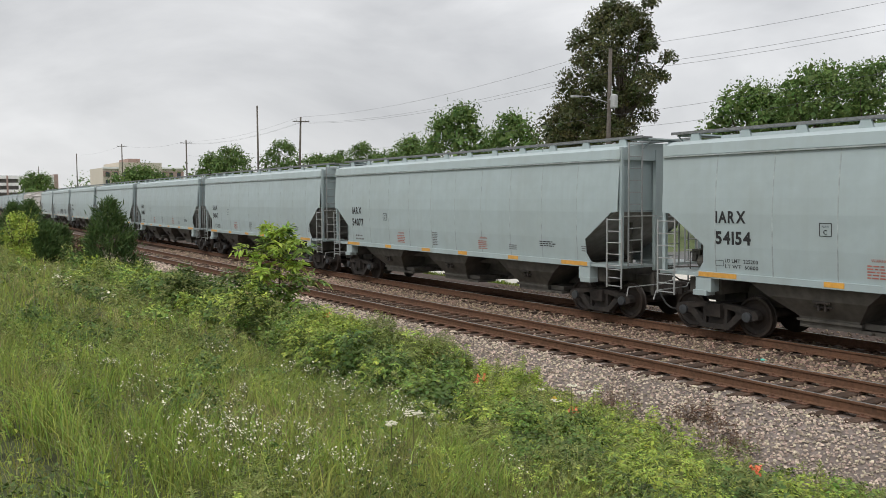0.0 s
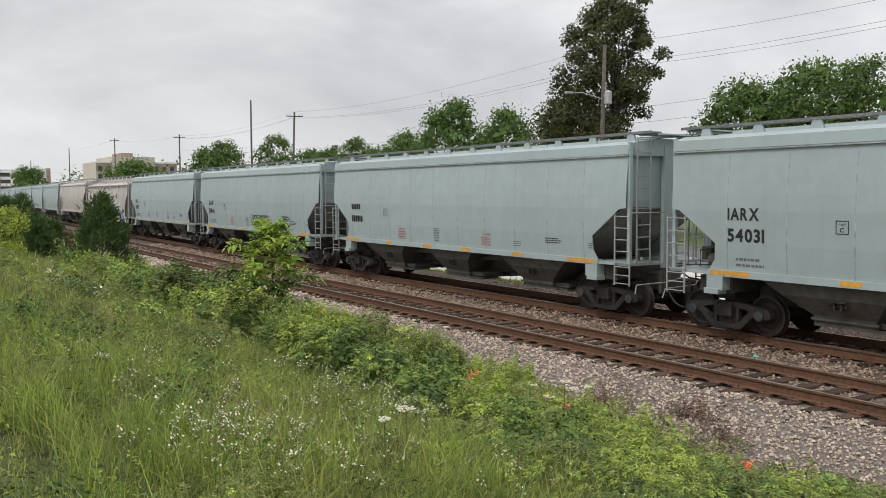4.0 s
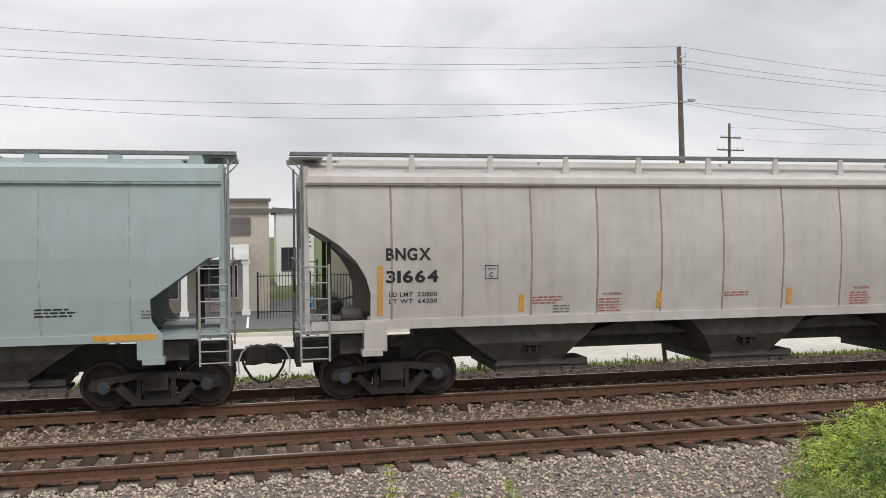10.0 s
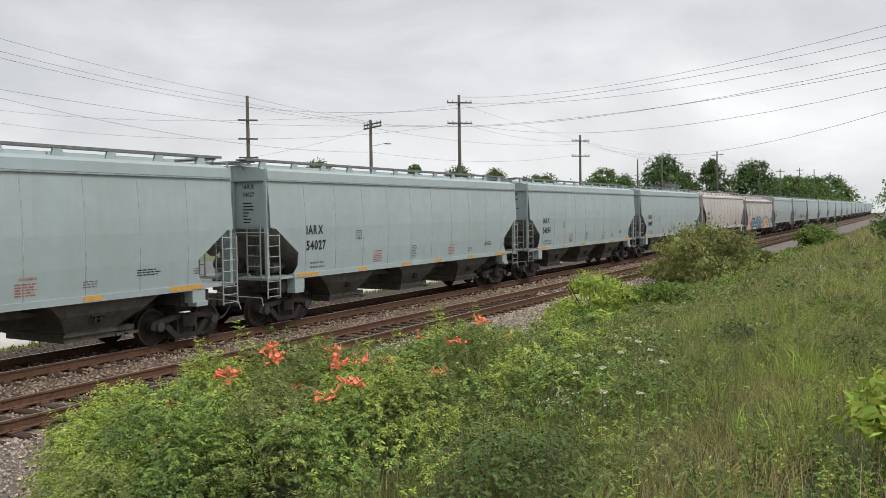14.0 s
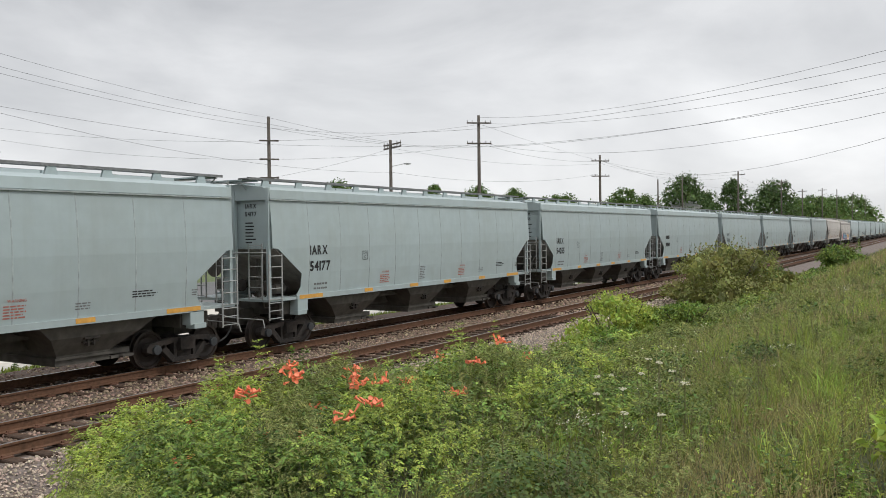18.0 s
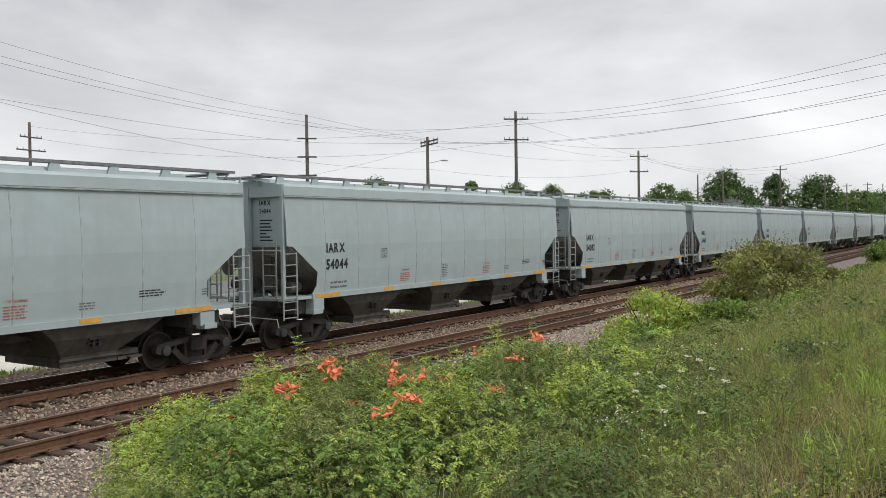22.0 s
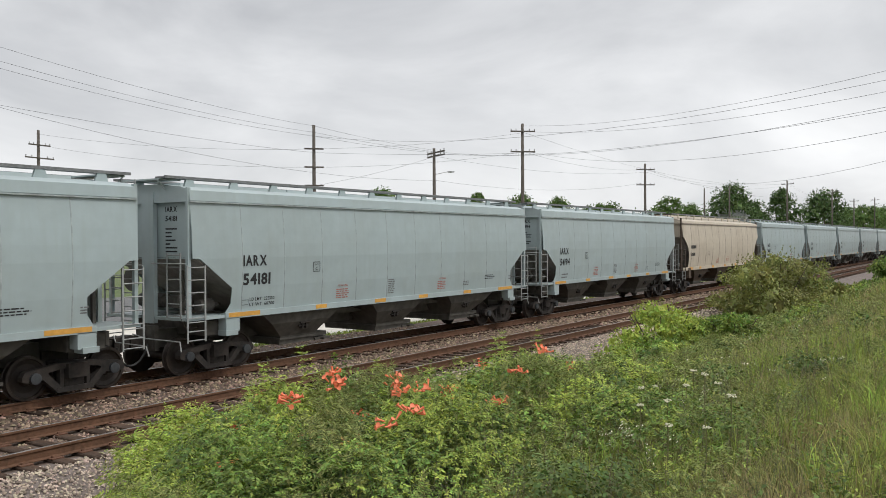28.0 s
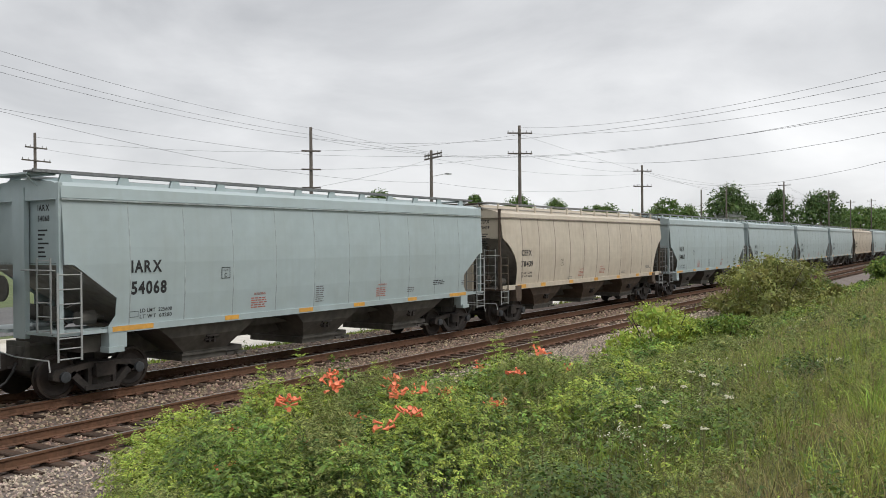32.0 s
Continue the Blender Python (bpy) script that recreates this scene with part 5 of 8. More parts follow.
for name, t in P.items():
    lean = {"p1": (-0.35, 0), "p3": (0.35, 0), "q2": (-1.2, 0)}.get(name, (0, 0))
    pole = utility_pole(t, lean, {"q1": "slender rusty mast beside the street", "p2": "weathered wooden utility pole carrying a grey transformer", "p1": "weathered utility pole with a street lamp and transformer", "r2": "utility pole with a wide double cross-arm"}.get(name, "weathered wooden utility pole beside the street"))
    if name == "p1":
        transformer(pole, t, 3.55, 0.45)
        part("lamp_arm", Shape().tube([(t.x - 0.1, t.y - 0.1, t.z - 3.6), (t.x - 0.8, t.y - 1.2, t.z - 3.2), (t.x - 1.2, t.y - 1.9, t.z - 3.15)], 0.03, 6).box(t.x - 1.45, t.x - 1.1, t.y - 2.3, t.y - 1.8, t.z - 3.25, t.z - 3.12), GALV, pole)
    if name == "p2":
        transformer(pole, t, 3.3, -0.42)
        for dz, s in ((0.9, -1), (1.25, 1), (1.1, -1)):
            part("insulator", Shape().tube([(t.x, t.y - 0.1, t.z - dz), (t.x + s * 0.32, t.y - 0.12, t.z - dz + 0.05), (t.x + s * 0.34, t.y - 0.12, t.z - dz + 0.22)], 0.045, 6), GALV, pole)
    if name == "p3":
        for dz, s in ((0.55, 1), (0.95, 1), (0.9, -1)):
            part("insulator", Shape().tube([(t.x, t.y - 0.1, t.z - dz), (t.x + s * 0.30, t.y - 0.12, t.z - dz + 0.05), (t.x + s * 0.32, t.y - 0.12, t.z - dz + 0.20)], 0.045, 6), GALV, pole)
        part("lamp_arm", Shape().tube([(t.x, t.y - 0.1, t.z - 2.95), (t.x + 0.5, t.y - 0.3, t.z - 2.85)], 0.03, 6).box(t.x + 0.4, t.x + 0.75, t.y - 0.4, t.y - 0.15, t.z - 2.92, t.z - 2.80), GALV, pole)
    if name in ("r1",):
        for i, dz in enumerate((1.9, 3.35, 4.8)):
            cross_arm(pole, t.x, t.y, t.z - dz, 0.75, -45, pins=False)
    if name == "r0":
        cross_arm(pole, t.x, t.y, t.z - 1.4, 1.2, 10)
        cross_arm(pole, t.x, t.y, t.z - 2.6, 1.6, 10)
    if name in ("r2",):
        cross_arm(pole, t.x, t.y, t.z - 0.35, 1.7, 60)
        cross_arm(pole, t.x, t.y, t.z - 0.65, 1.7, 60)
        part("lamp_arm", Shape().tube([(t.x, t.y, t.z - 2.3), (t.x + 1.0, t.y - 0.9, t.z - 2.0)], 0.03, 6).box(t.x + 0.9, t.x + 1.4, t.y - 1.2, t.y - 0.8, t.z - 2.08, t.z - 1.98), GALV, pole)
    if name in ("r3", "r4"):
        cross_arm(pole, t.x, t.y, t.z - 0.7, 1.1, -50)
        cross_arm(pole, t.x, t.y, t.z - 2.5, 1.1, -50)
    if name in ("r5", "r6", "r9", "r10", "q2", "q3", "q4"):
        cross_arm(pole, t.x, t.y, t.z - 0.6, 1.1, 75)


def wire(points, sag, r=0.0085, label="sagging dark overhead wire"):
    pts = []
    for a, b in zip(points, points[1:]):
        a, b = Vector(a), Vector(b)
        n = 12
        for i in range(n if b is not points[-1] else n + 1):
            u = i / n
            p = a.lerp(b, u)
            p.z -= sag * 4 * u * (1 - u) * ((b - a).length / 40) ** 1.2
            pts.append(p)
    pts.append(Vector(points[-1]))
    clean = [pts[0]]
    for p in pts[1:]:
        if (p - clean[-1]).length > 1e-4:
            clean.append(p)
    w = part("overhead_wire", Shape().tube(clean, r, 4), WIRE)
    tagged(w, label, "wire", "overhead wires")


def down(k, dz, dx=0.0):
    return P[k] + Vector((dx, -0.15, -dz))


wire([down("q3", 0.2), down("q2", 0.0), down("p1", 0.0), down("p2", 0.0), down("p3", 0.0), down("r1", 0.1), down("r2", 0.2)], 0.55)
wire([down("q3", 0.6), down("q2", 0.7), down("p1", 1.3), down("p2", 1.0, 0.3), down("p3", 0.75, 0.3), down("r1", 0.6), down("r2", 0.3)], 0.55)
wire([down("q3", 0.7), down("q2", 0.8), down("p1", 1.6), down("p2", 1.3, -0.3), down("p3", 1.05, -0.3), down("r1", 0.9), down("r2", 0.4)], 0.55)
wire([down("q3", 3.0), down("p1", 4.5), down("p2", 3.2), down("p3", 2.95), down("r1", 2.2), down("r3", 2.6)], 0.35)
wire([down("p1", 5.4), down("p2", 3.3), down("p3", 3.0), down("r2", 2.8), down("r4", 2.2)], 1.0)
wire([down("q5", 0.4), down("q4", 0.4), down("q3", 0.3)], 0.6)
wire([down("r0", 0.4), down("r1", 1.9), down("r3", 0.8), down("r5", 0.5), down("r9", 0.3)], 0.7)
wire([down("r0", 1.4), down("r1", 3.35), down("r3", 2.5), down("r4", 0.7), down("r6", 0.6)], 0.8)
wire([down("r1", 4.8), down("r2", 0.7), down("r4", 1.0), down("r5", 0.8), down("r10", 0.5)], 0.8)
for i, (a, dz, zz) in enumerate((("r3", 0.2, -1.3), ("r2", 0.3, -2.85), ("r3", 2.4, -3.8), ("r2", 0.5, -3.05), ("r4", 0.6, -4.7), ("r1", 0.9, -1.6), ("r3", 0.7, -2.1))):
    wire([down(a, dz), P["z"] + Vector((0.2 * i, 0, zz))], 0.8 + 0.25 * (i % 3))

# ---- buildings behind the street ----
BEIGE = material("beige_stucco", (0.46, 0.41, 0.34), 0.9, 0, 5, 0.08, (0.36, 0.32, 0.26), 0.4, 0.4, 0.2, 60)
DARK_TRIM = material("dark_brown_trim", (0.12, 0.11, 0.10), 0.7, 0, 5, 0.15)
WHITE_PAINT = material("white_trim_paint", (0.78, 0.78, 0.76), 0.6, 0, 5, 0.04, (0.62, 0.61, 0.58), 0.3, 0.5)
BRICK = material("red_brick_face", (0.30, 0.105, 0.075), 0.9, 0, 12, 0.2, (0.20, 0.08, 0.06), 0.4, 0.8, 0.3, 50, per_object=0.25)
MORTAR = material("brick_mortar", (0.36, 0.27, 0.235), 0.95, 0, 10, 0.15, (0.28, 0.16, 0.13), 0.5, 0.7, 0.3, 50)
GLASS = material("dark_window_glass", (0.035, 0.042, 0.05), 0.08, 0, 2, 0.3)
IRON = material("black_iron_fence", (0.02, 0.02, 0.02), 0.5, 0.3, 10, 0.2)
CREAM = material("cream_facade", (0.55, 0.50, 0.42), 0.9, 0, 2, 0.06, (0.45, 0.40, 0.33), 0.3, 0.1)
ROOFING = material("grey_roofing", (0.14, 0.14, 0.145), 0.9, 0, 4, 0.2)

lot = part("parking_lot", Shape().box(-40, 60, 35.5, 52, -0.655, -0.625), ASPHALT)
tagged(lot, "grey asphalt parking lot with white bay lines", "parking lot", kind="structure")
for i in range(14):
    part("bay_line", Shape().box(-20 + i * 2.8, -19.9 + i * 2.8, 36, 41, -0.622, -0.618), WHITE_PAINT, lot)
kerb = part("kerb", Shape().box(-120, 120, 33.0, 33.25, -0.65, -0.50), CONCRETE)
tagged(kerb, "pale concrete kerb along the street", "kerb", kind="structure")
part("centre_line", Shape().box(-120, 120, 27.1, 27.25, -0.637, -0.633), YELLOW, road)


def window_on(parent, x0, x1, z0, z1, y, frame_mat, nx=2, nz=2, name="window"):
    w = part(name, Shape().box(x0, x1, y - 0.02, y + 0.1, z0, z1), GLASS, parent)
    f = 0.06
    part("window_frame", Shape().box(x0 - f, x1 + f, y - 0.05, y - 0.021, z0 - f, z0).box(x0 - f, x1 + f, y - 0.05, y - 0.021, z1, z1 + f).box(x0 - f, x0, y - 0.05, y - 0.021, z0, z1).box(x1, x1 + f, y - 0.05, y - 0.021, z0, z1)
         .box((x0 + x1) / 2 - 0.02, (x0 + x1) / 2 + 0.02, y - 0.05, y - 0.021, z0, z1), frame_mat, w)
    return w


g = -0.65
shop = thing("shop_building", "flat-roofed beige stucco shop with white porch and dark cornice", "shop")
part("wall", Shape().box(-9.6, 0.7, 44, 58, g, 4.9), BEIGE, shop)
part("cornice", Shape().box(-9.7, 0.8, 43.86, 43.997, 4.3, 4.55).box(-9.7, 0.8, 43.8, 44.1, 4.9, 5.05), DARK_TRIM, shop)
part("porch_roof", Shape().box(-9.4, -0.3, 41.8, 43.85, 2.05, 2.35).box(-9.4, -0.3, 41.9, 43.85, 2.35, 2.75), WHITE_PAINT, shop)
for i in range(4):
    x = -9.0 + i * 2.85
    part("porch_column", Shape().box(x - 0.14, x + 0.14, 41.95, 42.23, g, 2.05).box(x - 0.2, x + 0.2, 41.9, 42.28, g, g + 0.25).box(x - 0.2, x + 0.2, 41.9, 42.28, 1.85, 2.05), WHITE_PAINT, shop)
for i in range(3):
    window_on(shop, -8.3 + i * 2.85, -6.6 + i * 2.85, 0.1, 1.7, 43.99, WHITE_PAINT)
part("shutter_vent", Shape().box(-1.2, -0.2, 43.93, 43.99, 3.2, 4.1), DARK_TRIM, shop)

brickb = thing("brick_building", "single-storey red brick building with beige side wall", "building")
part("wall", Shape().box(5.2, 24, 44, 60, g, 4.75), MORTAR, brickb)
part("side_wall", Shape().box(5.08, 5.197, 44, 60, g, 4.85), BEIGE, brickb)
part("parapet", Shape().box(5.0, 24.1, 43.9, 60, 4.75, 4.92), WHITE_PAINT, brickb)
part("upper_wall", Shape().box(14.5, 24.5, 48, 62, 4.92, 6.6), WHITE_PAINT, brickb)
part("awning", Shape().prism([(11.2, 2.7), (20, 2.7), (20, 1.75), (11.2, 1.75)], 42.9, 43.94), ROOFING, brickb)
for i in range(4):
    window_on(brickb, 8.2 + i * 3.4, 9.5 + i * 3.4, 0.3, 1.7, 43.99, WHITE_PAINT)
brick_mesh = Shape().box(-0.19, 0.19, -0.02, 0.012, -0.075, 0.075).mesh("brick", BRICK)
for row in range(26):
    for col in range(11):
        x, z = 5.42 + col * 0.42 + (0.21 if row % 2 else 0), g + 0.12 + row * 0.195
        if x < 8.0 or z > 4.4:
            b = part("brick", brick_mesh, None, brickb)
            b.location = (x, 43.985, z)

store = thing("low_tan_building", "long low tan block building behind an iron fence", "building")
part("wall", Shape().box(-32, -11.6, 47, 56, g, 2.15), BEIGE, store)
part("roof_edge", Shape().box(-32.1, -11.5, 46.85, 56.1, 2.15, 2.4), CREAM, store)
for i in range(3):
    part("roller_door", Shape().box(-29 + i * 6, -26 + i * 6, 46.94, 46.99, g, 1.7), WHITE_PAINT, store)
house = thing("white_storage_building", "pale storage building behind the lot", "building")
part("wall", Shape().box(1.6, 4.4, 66, 74, g, 4.9), WHITE_PAINT, house)
part("roof", Shape().prism([(1.3, 4.9), (4.7, 4.9), (4.7, 5.1), (1.3, 5.3)], 65.8, 74), ROOFING, house)
window_on(house, 2.0, 3.0, 0.5, 2.2, 65.99, DARK_TRIM)

fence = thing("iron_fence", "black iron picket fence round the parking lot", "fence")
for x0, x1, y in ((-19.0, -9.8, 38.5), (0.1, 4.8, 40.0)):
    part("rail_bar", Shape().box(x0, x1, y - 0.02, y + 0.02, 1.30, 1.34), IRON, fence)
    part("rail_bar", Shape().box(x0, x1, y - 0.02, y + 0.02, -0.35, -0.31), IRON, fence)
    n = int((x1 - x0) / 0.14)
    for i in range(n):
        x = x0 + i * 0.14
        thick = 0.04 if i % 17 == 0 else 0.011
        part("picket", Shape().box(x - thick, x + thick, y - thick, y + thick, g, 1.52 if thick > 0.02 else 1.46), IRON, fence)
bin_ = thing("blue_bin", "blue plastic barrel beside the fence", "bin")
part("barrel", Shape().disc((2.4, 41.2, g), (0, 0, 1), [(0, 0.28), (0.3, 0.30), (0.6, 0.30), (0.9, 0.28), (0.92, 0.2)], 14), SP_SKY, bin_)
block = thing("concrete_footing", "old concrete footing with anchor bolts beside the track", "concrete block")
part("slab", Shape().box(-8.6, -7.1, 19.3, 20.4, -0.55, -0.12), CONCRETE, block)
for x, y in ((-8.4, 19.5), (-7.3, 19.5), (-8.4, 20.2), (-7.3, 20.2)):
    part("anchor_bolt", Shape().tube([(x, y, -0.13), (x, y, 0.02)], 0.02, 6), RAIL_RUST, block)
for x, tilt in ((-14.5, 0.0), (-3.2, 0.1), (5.4, 0.2), (10.6, -0.15), (-20.4, 0.25), (17.8, 0.1)):
    post = part("leaning_post", Shape().tube([(x, 20.7, -0.66), (x + tilt * 1.0, 20.7, 0.75)], 0.06, 7), POLE_WOOD)
    tagged(post, "short dark leaning wooden post in the verge", "post", "posts along the verge")

hotel = thing("far_brick_block", "distant cream and red brick multi-storey block with a raised centre", "building")
part("wing", Shape().box(-352, -330, 71.5, 77, g, 15.2), CREAM, hotel)
part("wing", Shape().box(-352, -330, 92.5, 101, g, 15.4), CREAM, hotel)
part("wall", Shape().box(-354, -329, 77, 92.5, g, 17.2), CREAM, hotel)
part("tower", Shape().box(-350, -336, 82, 86.4, 17.2, 18.9), MORTAR, hotel)
part("band", Shape().box(-329.98, -329.6, 71.5, 77, 12.0, 14.0), MORTAR, hotel, "red brick band")
part("band", Shape().box(-329.98, -329.6, 92.5, 101, 12.0, 14.0), MORTAR, hotel, "red brick band")
part("cornice", Shape().box(-330, -329.3, 71.2, 76.9, 14.8, 15.5), WHITE_PAINT, hotel)
part("cornice", Shape().box(-330, -329.3, 92.6, 101.3, 14.9, 15.5), WHITE_PAINT, hotel)
for r in range(4):
    for c in range(10):
        y = 72.3 + c * 2.9
        x = -328.9 if 76 < y < 92.6 else -329.85
        part("window", Shape().box(x - 0.2, x + 0.02 if x > -329 else x + 0.3, y, y + 1.4, 3.2 + r * 2.9, 4.9 + r * 2.9), GLASS, hotel)
garage = thing("far_parking_garage", "distant white parking garage with open dark decks", "parking garage")
part("core", Shape().box(-470, -421.5, 36, 66, g, 14.4), DARK_TRIM, garage)
for r in range(5):
    part("deck", Shape().box(-421.5, -420, 35.6, 66.4, g + 1.6 + r * 3.0, g + 2.9 + r * 3.0), WHITE_PAINT, garage)
for c in range(7):
    part("pier", Shape().box(-420.0, -419.4, 36 + c * 4.8, 36.7 + c * 4.8, g, 14.4), MORTAR if c % 2 else WHITE_PAINT, garage)
part("end_wall", Shape().box(-440, -419.6, 66.4, 69.8, g, 14.6), WHITE_PAINT, garage)
part("stair_tower", Shape().box(-440, -419, 69.8, 71.4, g, 15.1), MORTAR, garage)
brick = thing("brick_building", "plain red-brown brick building beyond the bank", "building")
part("wall", Shape().box(120, 142, -16, 3.5, 1.0, 11.2), MORTAR, brick)
part("cornice", Shape().box(119.8, 142.2, -16.2, 3.7, 11.2, 11.6), MORTAR, brick)
for r in range(2):
    for c in range(4):
        part("window", Shape().box(119.86, 120.02, -13.5 + c * 4.0, -12.0 + c * 4.0, 3.4 + r * 3.6, 5.4 + r * 3.6), GLASS, brick)
cup = thing("white_gable_house", "small far house with a white gable roof", "house")
part("wall", Shape().box(203, 209, 52, 58, g, 8.6), WHITE_PAINT, cup)
part("roof", Shape().prism([(202.4, 8.6), (209.6, 8.6), (206, 10.0)], 51.6, 58.4), GALV, cup)

# ---- plants ----
def leaf_quads(p, d, length, width, g, droop=0.15, face=None, loose=0.5):
    """Diamond leaves at points p along directions d, turned towards face: vertex and face arrays."""
    n = len(p)
    d = d / np.maximum(np.linalg.norm(d, axis=1, keepdims=True), 1e-6)
    r = g.normal(size=(n, 3))
    if face is not None:
        r = np.asarray(face).reshape(-1, 3) + r * loose
    s = np.cross(d, r)
    s /= np.maximum(np.linalg.norm(s, axis=1, keepdims=True), 1e-6)
    L, W = np.asarray(length).reshape(-1, 1), np.asarray(width).reshape(-1, 1)
    mid = p + d * L * 0.45
    tip_ = p + d * L - np.array([0, 0, 1.0]) * L * droop
    v = np.stack([p, mid + s * W * 0.5, tip_, mid - s * W * 0.5], 1).reshape(-1, 3)
    f = np.arange(4 * n).reshape(-1, 4)
    return v, f


def join(parts):
    vs, fs, base = [], [], 0
    for v, f in parts:
        vs.append(v)
        fs.append(f + base)
        base += len(v)
    return np.concatenate(vs), np.concatenate(fs)


def ground_z(x, y):
    return np.array([bank(a, b) for a, b in zip(x, y)])


UP = np.array([[0.0, 0.0, 1.0]])


def shoots(x, y, h, lean, g, leaf=0.07, aspect=0.3, n=22, rise=0.35, first=0.12):
    """Leafy stems at x, y of height h bending by lean: leaves stand off each stem, smaller and steeper towards its tip."""
    z = ground_z(x, y)
    m = len(x)
    u = first + (1 - first) * (np.linspace(0, 1, n)[None] ** 0.8 * np.ones((m, 1)) + g.normal(0, 0.02, (m, n)))
    a = np.arange(n)[None] * 2.4 + g.uniform(0, 6.28, (m, 1)) + g.normal(0, 0.4, (m, n))
    b = lean[:, None, :] * (h[:, None] * u ** 2)[..., None]
    p = np.stack([x[:, None] + b[..., 0], y[:, None] + b[..., 1], z[:, None] + h[:, None] * u], -1).reshape(-1, 3)
    d = np.stack([np.cos(a), np.sin(a), rise * 0.4 + rise * 2.2 * np.clip(u, 0, 1) ** 3 + g.normal(0, 0.25, (m, n))], -1).reshape(-1, 3)
    L = (leaf * (1.15 - 0.6 * np.clip(u, 0, 1) ** 2) * g.uniform(0.7, 1.3, (m, n)) * g.uniform(0.75, 1.25, (m, 1))).reshape(-1)
    leaves = leaf_quads(p, d, L, L * aspect * g.uniform(0.75, 1.25, m * n), g, 0.2, UP, 0.55)
    r = np.stack([np.cos(a[:, 0]), np.sin(a[:, 0]), np.zeros(m)], 1) * leaf * 0.035
    t = np.stack([x + lean[:, 0] * h, y + lean[:, 1] * h, z + h], 1)
    c = np.stack([x + lean[:, 0] * h * 0.25, y + lean[:, 1] * h * 0.25, z + h * 0.5], 1)
    q = np.stack([x, y, z - 0.02], 1)
    v = np.stack([q - r, q + r, c + r, c - r, t + r * 0.4, t - r * 0.4], 1).reshape(-1, 3)
    i = (np.arange(m) * 6)[:, None]
    f = np.concatenate([i + np.array([[0, 1, 2, 3]]), i + np.array([[3, 2, 4, 5]])])
    return join([leaves, (v, f)])


def weeds(x, y, h, g, leaf=0.06, n=26, spread=0.16):
    """Single upright weeds."""
    return shoots(x, y, h, g.normal(0, 0.14, (len(x), 2)), g, leaf, 0.34, n, 0.4)


def clumps(cx, cy, h, R, per, g, leaf, aspect, n, rise, first=0.12):
    """Bushy clumps: each a handful of shoots leaning outwards from a centre."""
    m = len(cx) * per
    a, r = g.uniform(0, 6.28, m), np.sqrt(g.uniform(0, 1, m))
    ex, ey = np.cos(a) * r, np.sin(a) * r
    Rr, hh = np.repeat(R, per), np.repeat(h, per)
    lean = np.stack([ex, ey], 1) * (Rr / np.maximum(hh, 0.2))[:, None] * 0.6 + g.normal(0, 0.1, (m, 2))
    return shoots(np.repeat(cx, per) + ex * Rr * 0.75, np.repeat(cy, per) + ey * Rr * 0.75, hh * (1.08 - 0.45 * r ** 2) * g.uniform(0.65, 1.15, m), lean, g, leaf, aspect, n, rise, first)


def stems(x, y, h, g, r=0.004):
    z = ground_z(x, y)
    n = len(x)
    lean = g.normal(0, 0.12, (n, 2)) * h[:, None]
    a = g.uniform(0, np.pi, n)
    w = np.stack([np.cos(a), np.sin(a), np.zeros(n)], 1) * r
    b = np.stack([x, y, z], 1)
    t = np.stack([x + lean[:, 0], y + lean[:, 1], z + h], 1)
    v = np.stack([b - w, b + w, t + w * 0.5, t - w * 0.5], 1).reshape(-1, 3)
    return v, np.arange(4 * n).reshape(-1, 4)


def blades(x, y, h, g, width=0.007, lean=0.35):
    """Grass blades in two joined pieces, bending over."""
    z = ground_z(x, y)
    n = len(x)
    a = g.uniform(0, 2 * np.pi, n)
    side = np.stack([np.cos(a), np.sin(a), np.zeros(n)], 1) * np.asarray(width).reshape(-1, 1) * 0.5
    b = g.uniform(0, 2 * np.pi, n)
    out = np.stack([np.cos(b), np.sin(b), np.zeros(n)], 1) * (h * g.uniform(0.05, lean, n))[:, None]
    p0 = np.stack([x, y, z], 1)
    up = np.array([[0, 0, 1.0]])
    p1 = p0 + out * 0.35 + up * (h * 0.58)[:, None]
    p2 = p0 + out * 1.3 + up * (h * g.uniform(0.85, 1.0, n))[:, None]
    v = np.stack([p0 - side, p0 + side, p1 + side * 0.8, p1 - side * 0.8, p2 + side * 0.12, p2 - side * 0.12], 1).reshape(-1, 3)
    i = (np.arange(n) * 6)[:, None]
    f = np.concatenate([i + np.array([[0, 1, 2, 3]]), i + np.array([[3, 2, 4, 5]])])
    return v, f


def dome(cx, cy, z0, rx, ry, h, n, g, leaf=0.08, narrow=0.45, up=0.5, hollow=0.45):
    """Leaves filling a rounded, lumpy mound."""
    a = g.uniform(0, 2 * np.pi, n)
    e = np.arcsin(g.uniform(0, 1, n))
    lump = 1 + 0.22 * np.sin(3 * a + cx) * np.cos(4 * e + cy) + 0.14 * np.sin(7 * a + 2 * cy + 3 * e)
    k = g.uniform(hollow, 1.0, n) ** 0.6 * lump
    q = np.stack([np.cos(a) * np.cos(e), np.sin(a) * np.cos(e), np.sin(e)], 1)
    p = q * k[:, None] * np.array([[rx, ry, h]]) + np.array([[cx, cy, z0]])
    d = q * 0.35 + g.normal(0, 0.75, (n, 3)) + np.array([[0, 0, up * 0.5]])
    L = leaf * g.uniform(0.6, 1.4, n)
    return leaf_quads(p, d, L, L * narrow * g.uniform(0.8, 1.2, n), g, 0.15, q + UP * 0.35, 0.45)


def green(name, vf, mat, label, category="weeds", kind="stuff"):
    ob = part(name, quick_mesh(name, vf[0], vf[1], mat), mat)
    return tagged(ob, label, category, kind=kind)


